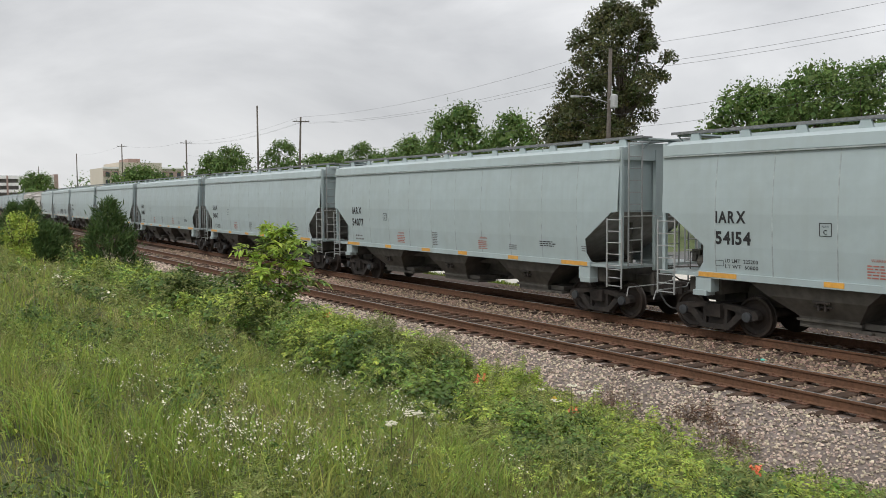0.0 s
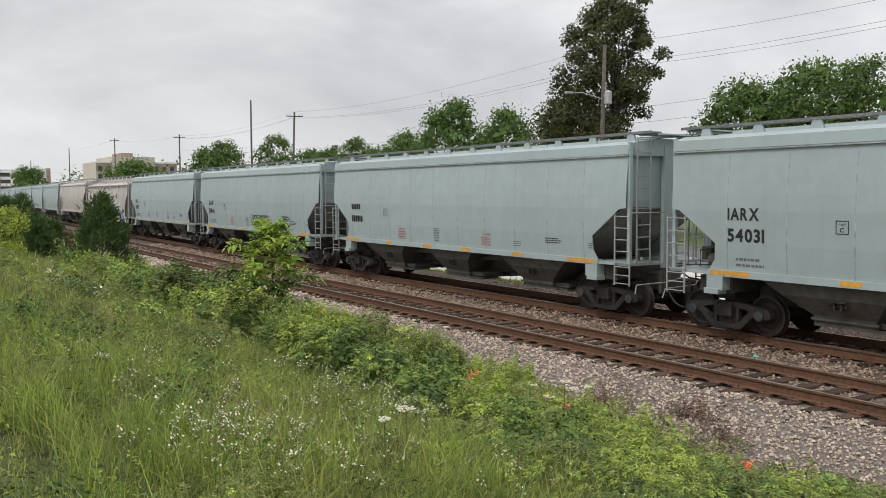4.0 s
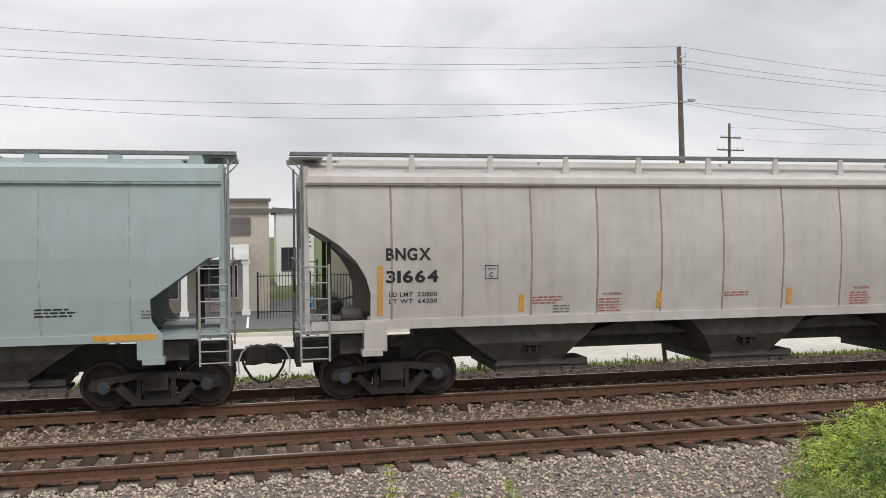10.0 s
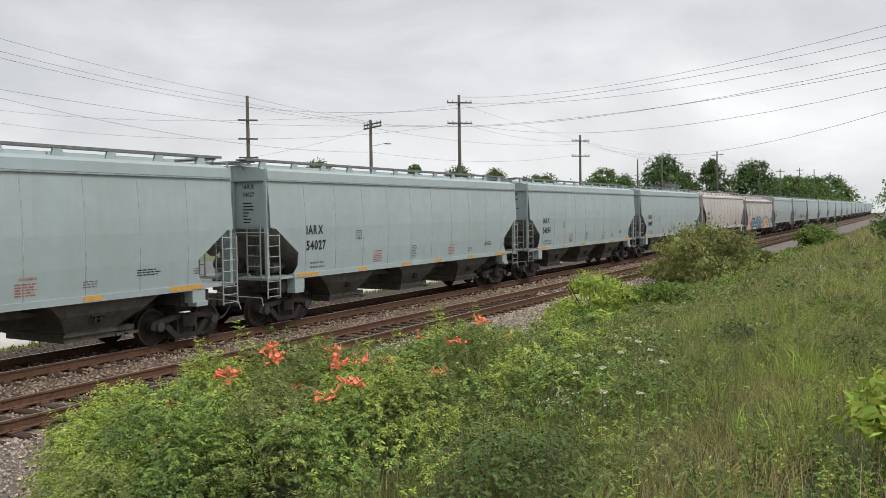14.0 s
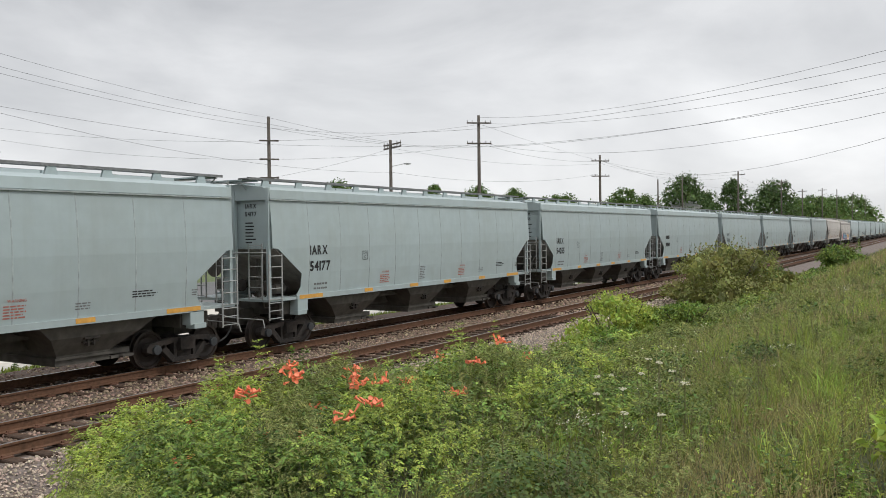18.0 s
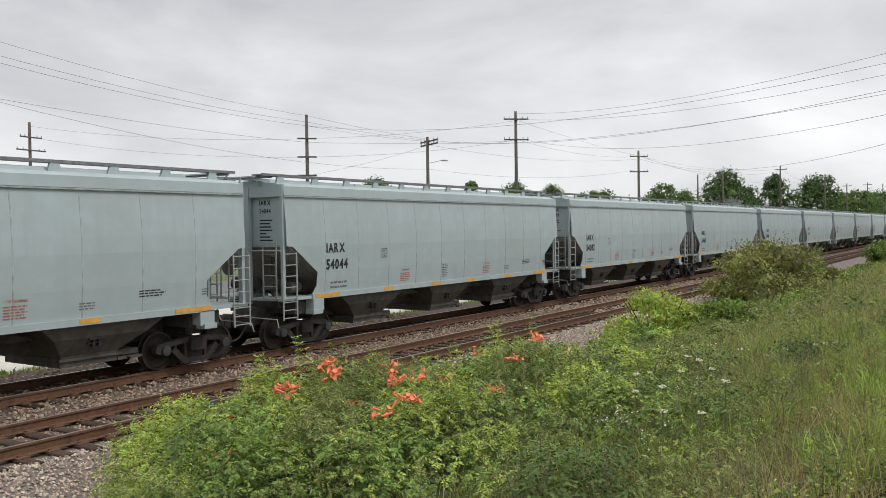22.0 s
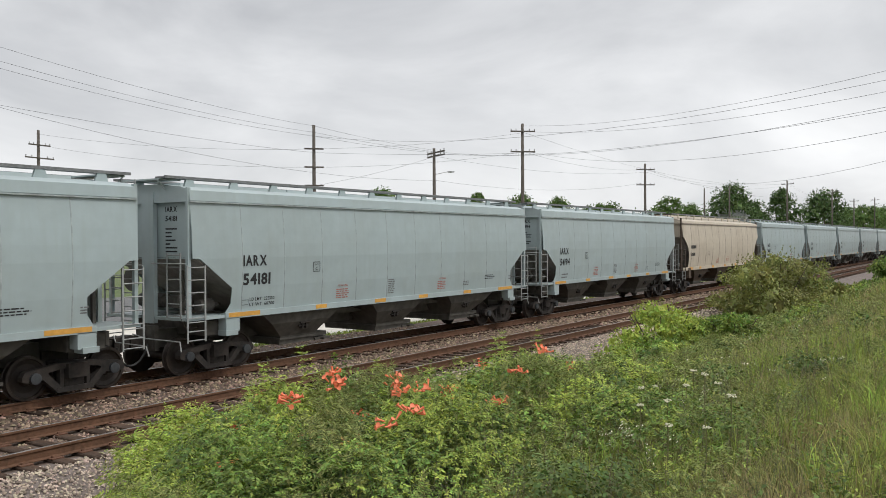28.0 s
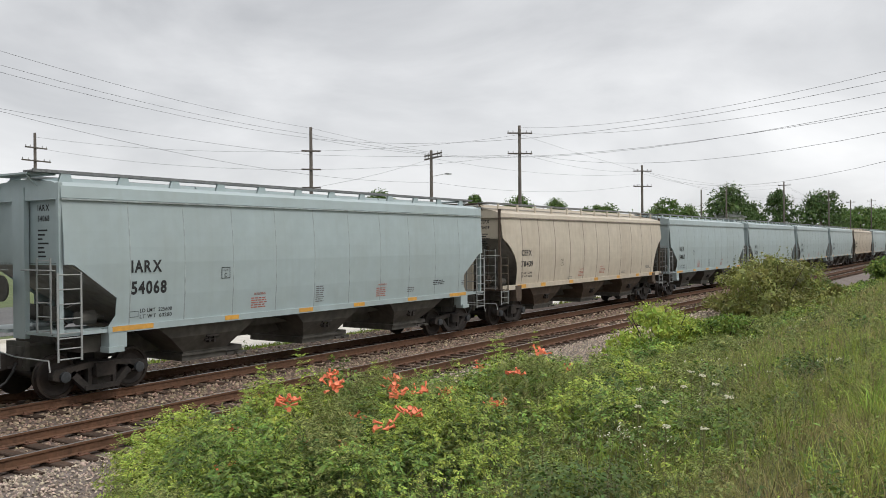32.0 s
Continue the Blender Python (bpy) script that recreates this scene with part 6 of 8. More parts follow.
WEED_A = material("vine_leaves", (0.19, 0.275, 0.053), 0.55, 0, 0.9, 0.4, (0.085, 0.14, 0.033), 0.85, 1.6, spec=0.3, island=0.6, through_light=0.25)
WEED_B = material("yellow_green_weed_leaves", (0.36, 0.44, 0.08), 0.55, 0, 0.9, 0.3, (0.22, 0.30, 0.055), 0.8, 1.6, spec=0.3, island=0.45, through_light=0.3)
WEED_C = material("dull_dark_weed_leaves", (0.085, 0.14, 0.032), 0.6, 0, 0.9, 0.35, (0.13, 0.15, 0.05), 0.4, 0.7, spec=0.25, island=0.45, through_light=0.2)
FEATHER = material("feathery_weed_leaves", (0.235, 0.285, 0.08), 0.6, 0, 0.9, 0.3, (0.25, 0.23, 0.105), 0.7, 0.9, spec=0.25, island=0.5, through_light=0.25)
GRASS = material("green_grass_blades", (0.215, 0.24, 0.066), 0.6, 0, 0.6, 0.3, (0.36, 0.29, 0.145), 0.85, 0.45, spec=0.25, island=0.6, through_light=0.35)
TUFT = material("fresh_grass_blades", (0.25, 0.34, 0.065), 0.55, 0, 0.6, 0.3, (0.36, 0.34, 0.11), 0.6, 0.7, spec=0.25, island=0.5, through_light=0.4)
DRY = material("dry_grass_blades", (0.40, 0.325, 0.175), 0.7, 0, 0.7, 0.3, spec=0.25, island=0.4, through_light=0.3)
STEM = material("plant_stems", (0.13, 0.14, 0.05), 0.7, 0, 2, 0.3, island=0.3)
PETAL_W = material("white_petals", (0.74, 0.71, 0.56), 0.7, 0, 4, 0.05, through_light=0.2)
PETAL_O = material("orange_red_petals", (0.88, 0.28, 0.11), 0.5, 0, 6, 0.2, island=0.25, through_light=0.1)
PETAL_Y = material("yellow_petals", (0.75, 0.50, 0.04), 0.6, 0, 6, 0.15, through_light=0.2)

gr = np.random.default_rng(42)


def scatter(n, x0, x1, y0, y1, keep=None):
    x = gr.uniform(x0, x1, n)
    yl = gr.uniform(y0, y1, n)
    y = yl + np.array([swing(a) for a in x])
    if keep is not None:
        m = keep(x, yl)
        x, y = x[m], y[m]
    return x, y


def patch(x, y, s, o=0.0):
    return np.array([noise.noise(Vector((a * s, b * s, o))) for a, b in zip(x, y)])


# grass, thick near the camera and wider in the blade farther off; it ends where the weeds begin
def weed_line(x):
    """Where the grass gives way to taller weeds, counted from the camera's side."""
    x = np.asarray(x, float)
    return np.where(x < 0, np.interp(-x, (0, 3, 5, 7, 10, 13, 19, 40), (2.6, 3.3, 4.0, 5.0, 5.7, 6.0, 6.6, 7.0)),
                    np.interp(x, (0, 3, 5, 9.5, 14, 19, 30), (0.9, 1.0, 1.4, 2.7, 4.2, 5.6, 7.0)))


def in_grass(x, yl):
    return yl < weed_line(x) + 0.25 + 0.7 * patch(x, yl, 0.7, 4.0)


bl, fresh = [], []
for n, x0, x1, y0, y1, h0, h1, w in ((60000, -14, -1.5, -0.5, 6.2, 0.10, 0.28, 0.0055), (60000, 2.0, 16, -1.0, 6.0, 0.08, 0.24, 0.005), (30000, -36, -14, -5, 7.5, 0.16, 0.36, 0.014), (30000, 16, 38, -5, 7.5, 0.16, 0.34, 0.012),
                                   (14000, -85, -36, -10, 7.5, 0.3, 0.6, 0.034), (14000, 38, 95, -12, 7.5, 0.3, 0.6, 0.034), (5000, 95, 180, -20, 8, 0.5, 0.8, 0.09), (4000, -160, -85, -20, 8, 0.5, 0.8, 0.09)):
    x, y = scatter(n, x0, x1, y0, y1, lambda a, b: in_grass(a, b) & (patch(a, b, 2.2, 8.0) > -0.30))
    hh = gr.uniform(h0, h1, len(x)) * (0.8 + 0.7 * patch(x, y, 0.8) + 0.75 * patch(x, y, 2.6, 3.0))
    ww = w * gr.uniform(0.6, 1.4, len(x))
    m = patch(x, y, 0.45, 60.0) + 0.5 * gr.uniform(-1, 1, len(x)) + np.where(x < 0, 0.10, -0.20) > 0
    bl.append(blades(x[~m], y[~m], hh[~m], gr, ww[~m], 0.9))
    fresh.append(blades(x[m], y[m], hh[m] * 1.05, gr, ww[m] * 1.25, 1.1))
# low grass goes on under the nearest weeds
for n, x0, x1, y0, y1 in ((26000, 1.5, 11, 0.6, 5.0), (14000, -9, -1.5, 2.0, 6.5)):
    x, y = scatter(n, x0, x1, y0, y1, lambda a, b: b < weed_line(a) + 2.2)
    bl.append(blades(x, y, gr.uniform(0.08, 0.28, len(x)), gr, 0.006 * gr.uniform(0.6, 1.4, len(x)), 0.9))
green("grass", join(bl), GRASS, "tall uncut olive-green grass on the bank", "grass")
green("grass", join(fresh), TUFT, "patches of fresh bright green grass on the bank", "grass")
bl = []
for n, x0, x1, y0, y1, h0, h1, w in ((2600, -14, -1.5, -0.5, 6.0, 0.2, 0.42, 0.003), (9000, 3, 16, -1.0, 6.0, 0.15, 0.4, 0.0035), (17000, 11, 40, -5, 7.5, 0.22, 0.46, 0.008), (3000, -40, -14, -5, 7.0, 0.3, 0.6, 0.010), (5000, 40, 95, -10, 8, 0.4, 0.8, 0.03)):
    x, y = scatter(n, x0, x1, y0, y1, lambda a, b: (patch(a, b, 0.35, 9.0) > 0.0) & in_grass(a, b))
    bl.append(blades(x, y, gr.uniform(h0, h1, len(x)), gr, w, 0.7))
green("dry_grass", join(bl), DRY, "bleached dry grass stalks among the green", "grass")


# weeds in the band between grass and ballast
def band_height(x, yl):
    """How tall the weeds grow at a place: a high bank of vines on one side, lower growth on the other."""
    x, yl = np.asarray(x, float), np.asarray(yl, float)
    right = np.interp(x, (0, 3, 4.5, 6.5, 8, 9.6, 12.5, 15, 18, 22, 26, 36), (0.2, 0.45, 1.28, 1.52, 1.52, 1.40, 1.0, 0.64, 0.5, 0.62, 0.55, 0.5))
    right = right * np.interp(yl, (1.5, 3.5, 5.2, 6.3, 8.6, 9.6, 10.3), (0.28, 0.42, 0.8, 1.0, 1.0, 0.75, 0.38))
    left = np.interp(-x, (0, 2, 4, 6, 8, 10, 12, 16, 20, 36), (0.2, 0.28, 0.46, 0.5, 0.56, 0.72, 0.92, 0.92, 0.88, 0.8))
    left = left * np.interp(yl, (3, 5, 6.5, 8.8, 9.6, 10.2, 10.6), (0.65, 0.95, 1.25, 1.05, 0.85, 0.5, 0.3))
    return np.maximum(np.where(x < 0, left, right) * (1.0 + 0.45 * patch(x, yl, 0.6, 2.0)), 0.12)


def line_y(x):
    return np.array([swing(a) for a in x])


def lumps(cx, cy, h, R, g, leaf, aspect, shell, tops, nl, rise):
    """Far bushy lumps: a rounded shell of leaves with leafy shoots standing out of it."""
    m = len(cx)
    z = ground_z(cx, cy)
    k = m * shell
    i = np.repeat(np.arange(m), shell)
    a = g.uniform(0, 6.28, k)
    e = np.arcsin(g.uniform(0.05, 1, k))
    lump = 1 + 0.20 * np.sin(3 * a + cx[i] * 9) * np.cos(4 * e + cy[i] * 7) + 0.16 * np.sin(6 * a + cy[i] * 5 + 4 * e)
    q = np.stack([np.cos(a) * np.cos(e), np.sin(a) * np.cos(e), np.sin(e)], 1)
    r = g.uniform(0.55, 1.0, k) ** 0.5 * lump
    p = q * r[:, None] * np.stack([R[i], R[i], h[i] * 0.9], 1) + np.stack([cx[i], cy[i], z[i]], 1)
    d = q * 0.5 + g.normal(0, 0.6, (k, 3)) + UP * rise * 0.5
    L = leaf * g.uniform(0.6, 1.4, k)
    out = [leaf_quads(p, d, L, L * aspect * g.uniform(0.8, 1.2, k), g, 0.25, q + UP * 0.4, 0.4)]
    if tops:
        j = np.repeat(np.arange(m), tops)
        b, c = g.uniform(0, 6.28, len(j)), np.sqrt(g.uniform(0, 1, len(j)))
        ex, ey = np.cos(b) * c, np.sin(b) * c
        lean = np.stack([ex, ey], 1) * 0.3 + g.normal(0, 0.1, (len(j), 2))
        out.append(shoots(cx[j] + ex * R[j] * 0.7, cy[j] + ey * R[j] * 0.7, h[j] * (1.18 - 0.35 * c ** 2) * g.uniform(0.8, 1.2, len(j)), lean, g, leaf, aspect, nl, rise, 0.55))
    return join(out)


# where each lump stands: loosely spaced, with dark gaps between
def lump_places(n, x0, x1, y0, y1, gap, keep):
    out, cells = [], set()
    x, y = scatter(n, x0, x1, y0, y1, keep)
    for a, b in zip(x, y):
        key = (int(a // gap), int(b // gap))
        if key not in cells:
            cells.add(key)
            out.append((a, b))
    return np.array(out)


def unit(v):
    return v / np.maximum(np.linalg.norm(v, axis=-1, keepdims=True), 1e-6)


def fronds(p, d, face, length, pairs, leaf, aspect, g):
    """Feathered leaves: along each midrib stand pairs of leaflets and one at the tip, the whole arching over."""
    n = len(p)
    d = unit(d)
    side = unit(np.cross(d, face + g.normal(0, 0.25, (n, 3))))
    L = np.asarray(length).reshape(-1, 1)
    bend = g.uniform(0.15, 0.5, (n, 1))
    ps, ds, ls = [], [], []
    for j in range(pairs + 1):
        u = 0.22 + 0.78 * j / pairs
        c = p + d * L * u - UP * L * bend * u * u
        rib = d - UP * bend * 2 * u * 0.7
        size = leaf * (0.75 + 0.5 * math.sin(3.0 * u)) * g.uniform(0.7, 1.3, n)
        for s in ((-1, 1) if j < pairs else (0,)):
            ps.append(c)
            ds.append(side * s + rib * (0.45 if s else 1.0) + g.normal(0, 0.22, (n, 3)))
            ls.append(size if s else size * 1.15)
    k = 2 * pairs + 1
    ls = np.concatenate(ls) * np.tile(g.uniform(0.75, 1.25, n), k)
    return leaf_quads(np.concatenate(ps), np.concatenate(ds), ls, ls * aspect, g, 0.2, np.tile(face, (k, 1)), 0.3)


class Thicket:
    """Overlapping mounds of growth; the highest one counts at each place."""

    def __init__(self, x, y, h, R):
        self.x, self.y, self.h, self.R = x, y, h, R

    def top(self, x, y):
        """Height of the growth over the ground, and which mound makes it."""
        best, who = np.full(len(x), 0.05), np.zeros(len(x), int)
        for i in range(len(self.x)):
            q = 1 - ((x - self.x[i]) ** 2 + (y - self.y[i]) ** 2) / self.R[i] ** 2
            hh = self.h[i] * np.sqrt(np.maximum(q, 0))
            m = hh > best
            best[m], who[m] = hh[m], i
        return best, who

    def spots(self, n, g, deep=0.35):
        """Places for leaves: most at the skin of the mounds, some inside; with the outward direction there."""
        i = g.choice(len(self.x), n, p=self.R ** 1.6 * self.h ** 0.6 / np.sum(self.R ** 1.6 * self.h ** 0.6))
        a, r = g.uniform(0, 6.28, n), np.sqrt(g.uniform(0, 0.985, n))
        x, y = self.x[i] + np.cos(a) * r * self.R[i], self.y[i] + np.sin(a) * r * self.R[i]
        t, w = self.top(x, y)
        inner = g.uniform(0, 1, n) < deep
        v = np.where(inner, g.uniform(0.25, 0.92, n), 1.0 - np.abs(g.normal(0, 0.07, n)) + 0.05 * (g.uniform(0, 1, n) < 0.2))
        out = np.stack([(x - self.x[w]) / self.R[w], (y - self.y[w]) / self.R[w], np.sqrt(np.maximum(0.06, 1 - ((x - self.x[w]) ** 2 + (y - self.y[w]) ** 2) / self.R[w] ** 2))], 1)
        return np.stack([x, y, ground_z(x, y) + t * v], 1), unit(out), w, v


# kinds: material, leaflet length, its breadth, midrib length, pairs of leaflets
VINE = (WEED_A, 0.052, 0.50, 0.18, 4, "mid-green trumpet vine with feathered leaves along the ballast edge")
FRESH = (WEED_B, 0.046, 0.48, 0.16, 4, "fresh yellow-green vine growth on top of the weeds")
DULL = (WEED_C, 0.070, 0.60, 0.10, 1, "dull dark green broad-leaved weeds along the ballast edge")
FINE = (FEATHER, 0.055, 0.22, 0.18, 5, "fine feathery weeds along the ballast edge")
grown = {id(k): [] for k in (VINE, FRESH, DULL, FINE)}
thickets = []


def grow(x, y, h, R, k, leaves, lean):
    """Clothes mounds at x, y with leaves; lean favours one kind of plant over another, k scales them."""
    th = Thicket(x, y, h, R)
    thickets.append((x.min(), x.max(), th))
    kind = np.argmax(np.stack([patch(x, y, 0.7, 7.0 * j + 3) + 0.40 * gr.uniform(-1, 1, len(x)) + lean[j] + np.where(y - line_y(x) > np.where(x > 0, 7.0, 8.0), (0.10, 0.24, -0.3, 0.04)[j], np.where((x > 0) & (y - line_y(x) < 0.40 * x), (-0.05, -0.22, 0.0, 0.26)[j], 0.0)) for j in range(4)]), 0)
    p, out, w, v = th.spots(leaves, gr)
    sort = kind[w]
    sort = np.where((sort == 0) & (v > 0.95) & (patch(p[:, 0], p[:, 1], 1.7, 90.0) > 0.14), 1, sort)
    sort = np.where((v < 0.7) & (sort == 1), 0, sort)
    for j, kd in enumerate((VINE, FRESH, DULL, FINE)):
        m = sort == j
        c = m.sum()
        if not c:
            continue
        near = np.clip(np.hypot(p[m, 0], p[m, 1]) / 11.0, 0.55, 1.0) * k
        for _ in range(3 if kd is DULL else 1):
            d = out[m] * np.array([[0.8, 0.8, 0.35]]) + gr.normal(0, 0.55, (c, 3)) + UP * (1.3 if kd is FINE else 0.2)
            jit = gr.normal(0, 0.07, (c, 3)) if kd is DULL else 0.0
            grown[id(kd)].append(fronds(p[m] + jit, d, out[m] + UP * 0.5, kd[3] * near * gr.uniform(0.7, 1.3, c), kd[4] if k < 1.3 else max(1, kd[4] - 1), kd[1] * near, kd[2], gr))


for n, x0, x1, y0, y1, k, gap, R0, R1, leaves, lean in ((2200, -16, -1.6, 2.8, 10.3, 1.0, 0.46, 0.26, 0.58, 20000, (0.10, -0.02, -0.02, 0.06)), (2600, 3.0, 17, 1.0, 10.5, 1.0, 0.50, 0.30, 0.66, 33000, (0.16, 0.04, -0.06, -0.02)), (70, -2.6, 5.2, 9.2, 10.5, 0.8, 0.5, 0.12, 0.25, 700, (0, 0.3, -0.2, 0)),
                                                        (1500, -36, -16, 5.4, 10.6, 1.6, 0.66, 0.42, 0.85, 8000, (0.14, 0.04, -0.06, 0.0)), (1500, 17, 36, 5.0, 10.4, 1.6, 0.66, 0.42, 0.85, 8000, (0.10, 0.02, -0.02, 0.06))):
    c = lump_places(n, x0, x1, y0, y1, gap, lambda a, b: (b > weed_line(a) - 0.1) & ~((a > 1.5) & (a < 8.2) & (b > 1.36 * a)))
    x, y = c[:, 0], c[:, 1]
    h = band_height(x, y - line_y(x)) * gr.uniform(0.55, 1.1, len(x))
    grow(x, y, h, gr.uniform(R0, R1, len(x)) * np.clip(0.65 + 0.35 * h, 0.7, 1.15), k, leaves, lean)
for n, x0, x1, y0, y1, k, leaves in ((150, 3.5, 16, -0.8, 4.4, 0.75, 2600), (120, 16, 40, -4.0, 6.8, 1.3, 2200), (200, -14, -2.2, -0.3, 5.6, 0.8, 3400), (140, -40, -14, -3.0, 6.8, 1.5, 2600)):
    c = lump_places(n, x0, x1, y0, y1, 0.5, lambda a, b: in_grass(a, b) & (patch(a, b, 0.5, 31.0) > -0.06))
    x, y = c[:, 0], c[:, 1]
    grow(x, y, gr.uniform(0.12, 0.36, len(x)) * (0.7 + 0.3 * k), gr.uniform(0.16, 0.42, len(x)) * k, k, leaves, (-0.05, -0.3, -0.15, 0.2))


def weeds_top(x, y):
    """Height of the near weeds over the ground at one place."""
    return max([0.1] + [float(t.top(np.array([x]), np.array([y]))[0][0]) for x0, x1, t in thickets if x0 - 1 < x < x1 + 1])


# low leafy plants scattered through the grass
for n, x0, x1, y0, y1, k in ((560, -15, -2, -0.5, 6.0, 0.75), (900, 3, 18, -1.0, 6.4, 0.75), (450, 18, 40, -4.0, 7.0, 1.4), (300, -40, -15, -4.0, 7.0, 1.5)):
    for j, (kd, rise) in enumerate(((FRESH, 0.4), (DULL, 0.2), (FINE, 0.9), (VINE, 0.3))):
        x, y = scatter(n, x0, x1, y0, y1, lambda a, b: (patch(a, b, 0.6, j * 5.0 + 5) > 0.0) & in_grass(a, b))
        grown[id(kd)].append(clumps(x, y, gr.uniform(0.12, 0.42, len(x)), gr.uniform(0.04, 0.16, len(x)) * k, 4, gr, kd[1] * k * 1.2, min(kd[2], 0.42), 9, rise))
# and more growth far along the bank
for x0, x1, y0, y1 in ((-85, -36, 4.5, 10.4), (36, 90, 4.5, 10.2)):
    c = lump_places(600, x0, x1, y0, y1, 1.2, lambda a, b: b > weed_line(a) - 0.3)
    x, y = c[:, 0], c[:, 1]
    pick = gr.choice(4, len(x), p=(0.35, 0.2, 0.2, 0.25))
    h, R = band_height(x, y - line_y(x)) * gr.uniform(0.6, 1.3, len(x)), gr.uniform(0.6, 1.1, len(x))
    for j, kd in enumerate((VINE, FRESH, DULL, FINE)):
        m = pick == j
        grown[id(kd)].append(lumps(x[m], y[m], h[m], R[m], gr, 0.2, 0.4, 130, 4, 10, 0.4))
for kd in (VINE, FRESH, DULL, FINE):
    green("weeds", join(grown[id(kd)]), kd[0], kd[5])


# young vine shoots rising out of the growth, with a pair of feathered leaves at each joint
def vine_shoots(x, y, z, h, g, k=1.0):
    n = len(x)
    lean = g.normal(0, 0.22, (n, 2))
    ps, nodes = [], 9
    for j in range(nodes):
        u = 0.1 + 0.9 * j / (nodes - 1)
        c = np.stack([x + lean[:, 0] * h * u * u, y + lean[:, 1] * h * u * u, z + h * u], 1)
        a = g.uniform(0, 6.28, n)
        for s in (0, 1.6, 3.1, 4.7):
            d = np.stack([np.cos(a + s), np.sin(a + s), np.full(n, 0.25 + 0.9 * u ** 3)], 1)
            ps.append(fronds(c, d, UP + 0.3 * d, 0.17 * k * (1.1 - 0.6 * u) * g.uniform(0.8, 1.2, n), 3, 0.055 * k * (1.05 - 0.45 * u), 0.48, g))
    b = np.stack([x, y, z - 0.3], 1)
    t = np.stack([x + lean[:, 0] * h, y + lean[:, 1] * h, z + h], 1)
    w = np.array([[0.005, 0.003, 0]]) * k
    ps.append((np.stack([b - w, b + w, t + w * 0.5, t - w * 0.5], 1).reshape(-1, 3), np.arange(4 * n).reshape(-1, 4)))
    return join(ps)


x = np.concatenate([np.array([-11.9, -12.6, -10.4, -9.2, 1.7, 2.4, 3.3]), gr.uniform(-28, -4.5, 70), gr.uniform(5.2, 14, 100), gr.uniform(14, 27, 30)])
yl = np.concatenate([np.array([9.6, 9.2, 10.0, 10.1, 10.6, 10.7, 10.6]), gr.uniform(6.5, 9.9, 70), gr.uniform(6.4, 9.8, 100), gr.uniform(7.4, 9.6, 30)])
m = (x < 1.5) | (x > 8.2) | (yl < 1.30 * x) | (np.arange(len(x)) < 7)
x, y = x[m], yl[m] + line_y(x[m])
top = np.array([weeds_top(a, b) for a, b in zip(x, y)])
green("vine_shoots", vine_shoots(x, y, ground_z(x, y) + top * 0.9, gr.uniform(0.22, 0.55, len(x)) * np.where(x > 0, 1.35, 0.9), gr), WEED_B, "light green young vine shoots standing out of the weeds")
# plumed leafy stems like goldenrod among the vines
x = np.concatenate([gr.normal(8.0, 0.35, 16), gr.normal(9.0, 0.9, 22), gr.uniform(5, 15, 60), gr.uniform(-14, -4.5, 70)])
yl = np.concatenate([gr.normal(4.6, 0.3, 16), gr.normal(5.0, 0.5, 22), gr.uniform(3.6, 8.0, 60), gr.uniform(5.0, 9.4, 70)])
y = yl + line_y(x)
top = np.array([weeds_top(a, b) for a, b in zip(x, y)])
green("plumed_weeds", shoots(x, y, top + gr.uniform(0.12, 0.34, len(x)), gr.normal(0, 0.06, (len(x), 2)), gr, 0.11, 0.17, 64, 0.55, 0.35), FEATHER, "upright plume-like weeds with dense narrow leaves")
# tufts of fresh arching grass
cx, cy = scatter(190, -10, -2, 0.8, 5.5)
cx2, cy2 = scatter(110, 4, 18, 0.6, 5.0)
cx, cy = np.repeat(np.concatenate([cx, cx2]), 34), np.repeat(np.concatenate([cy, cy2]), 34)
cx, cy = cx + gr.normal(0, 0.07, len(cx)), cy + gr.normal(0, 0.07, len(cx))
green("grass_tufts", blades(cx, cy, gr.uniform(0.2, 0.46, len(cx)), gr, 0.008 * gr.uniform(0.7, 1.3, len(cx)), 0.95), TUFT, "tufts of fresh arching grass among the weeds", "grass")
# brown seed stalks standing in the grass and in front of the vines
SEED = material("brown_seed_stalks", (0.17, 0.155, 0.085), 0.85, 0, 3, 0.35, (0.10, 0.11, 0.05), 0.5, 1.0, island=0.35)
x, y = scatter(700, 4.5, 32, -1.0, 5.6)
x2, y2 = scatter(200, -20, -2, -0.5, 6.0)
x3, y3 = scatter(1300, 4.5, 17.0, 1.4, 7.6, lambda a, b: b < 0.62 * a)
h = np.concatenate([gr.uniform(0.25, 0.55, len(x) + len(x2)), np.array([weeds_top(a, b) for a, b in zip(x3, y3)]) + gr.uniform(0.05, 0.32, len(x3))])
x, y = np.concatenate([x, x2, x3]), np.concatenate([y, y2, y3])
green("seed_stalks", shoots(x, y, h, gr.normal(0, 0.10, (len(x), 2)), gr, 0.024, 0.4, 28, 1.0, 0.5), SEED, "thin brown seed stalks in the grass", "grass")

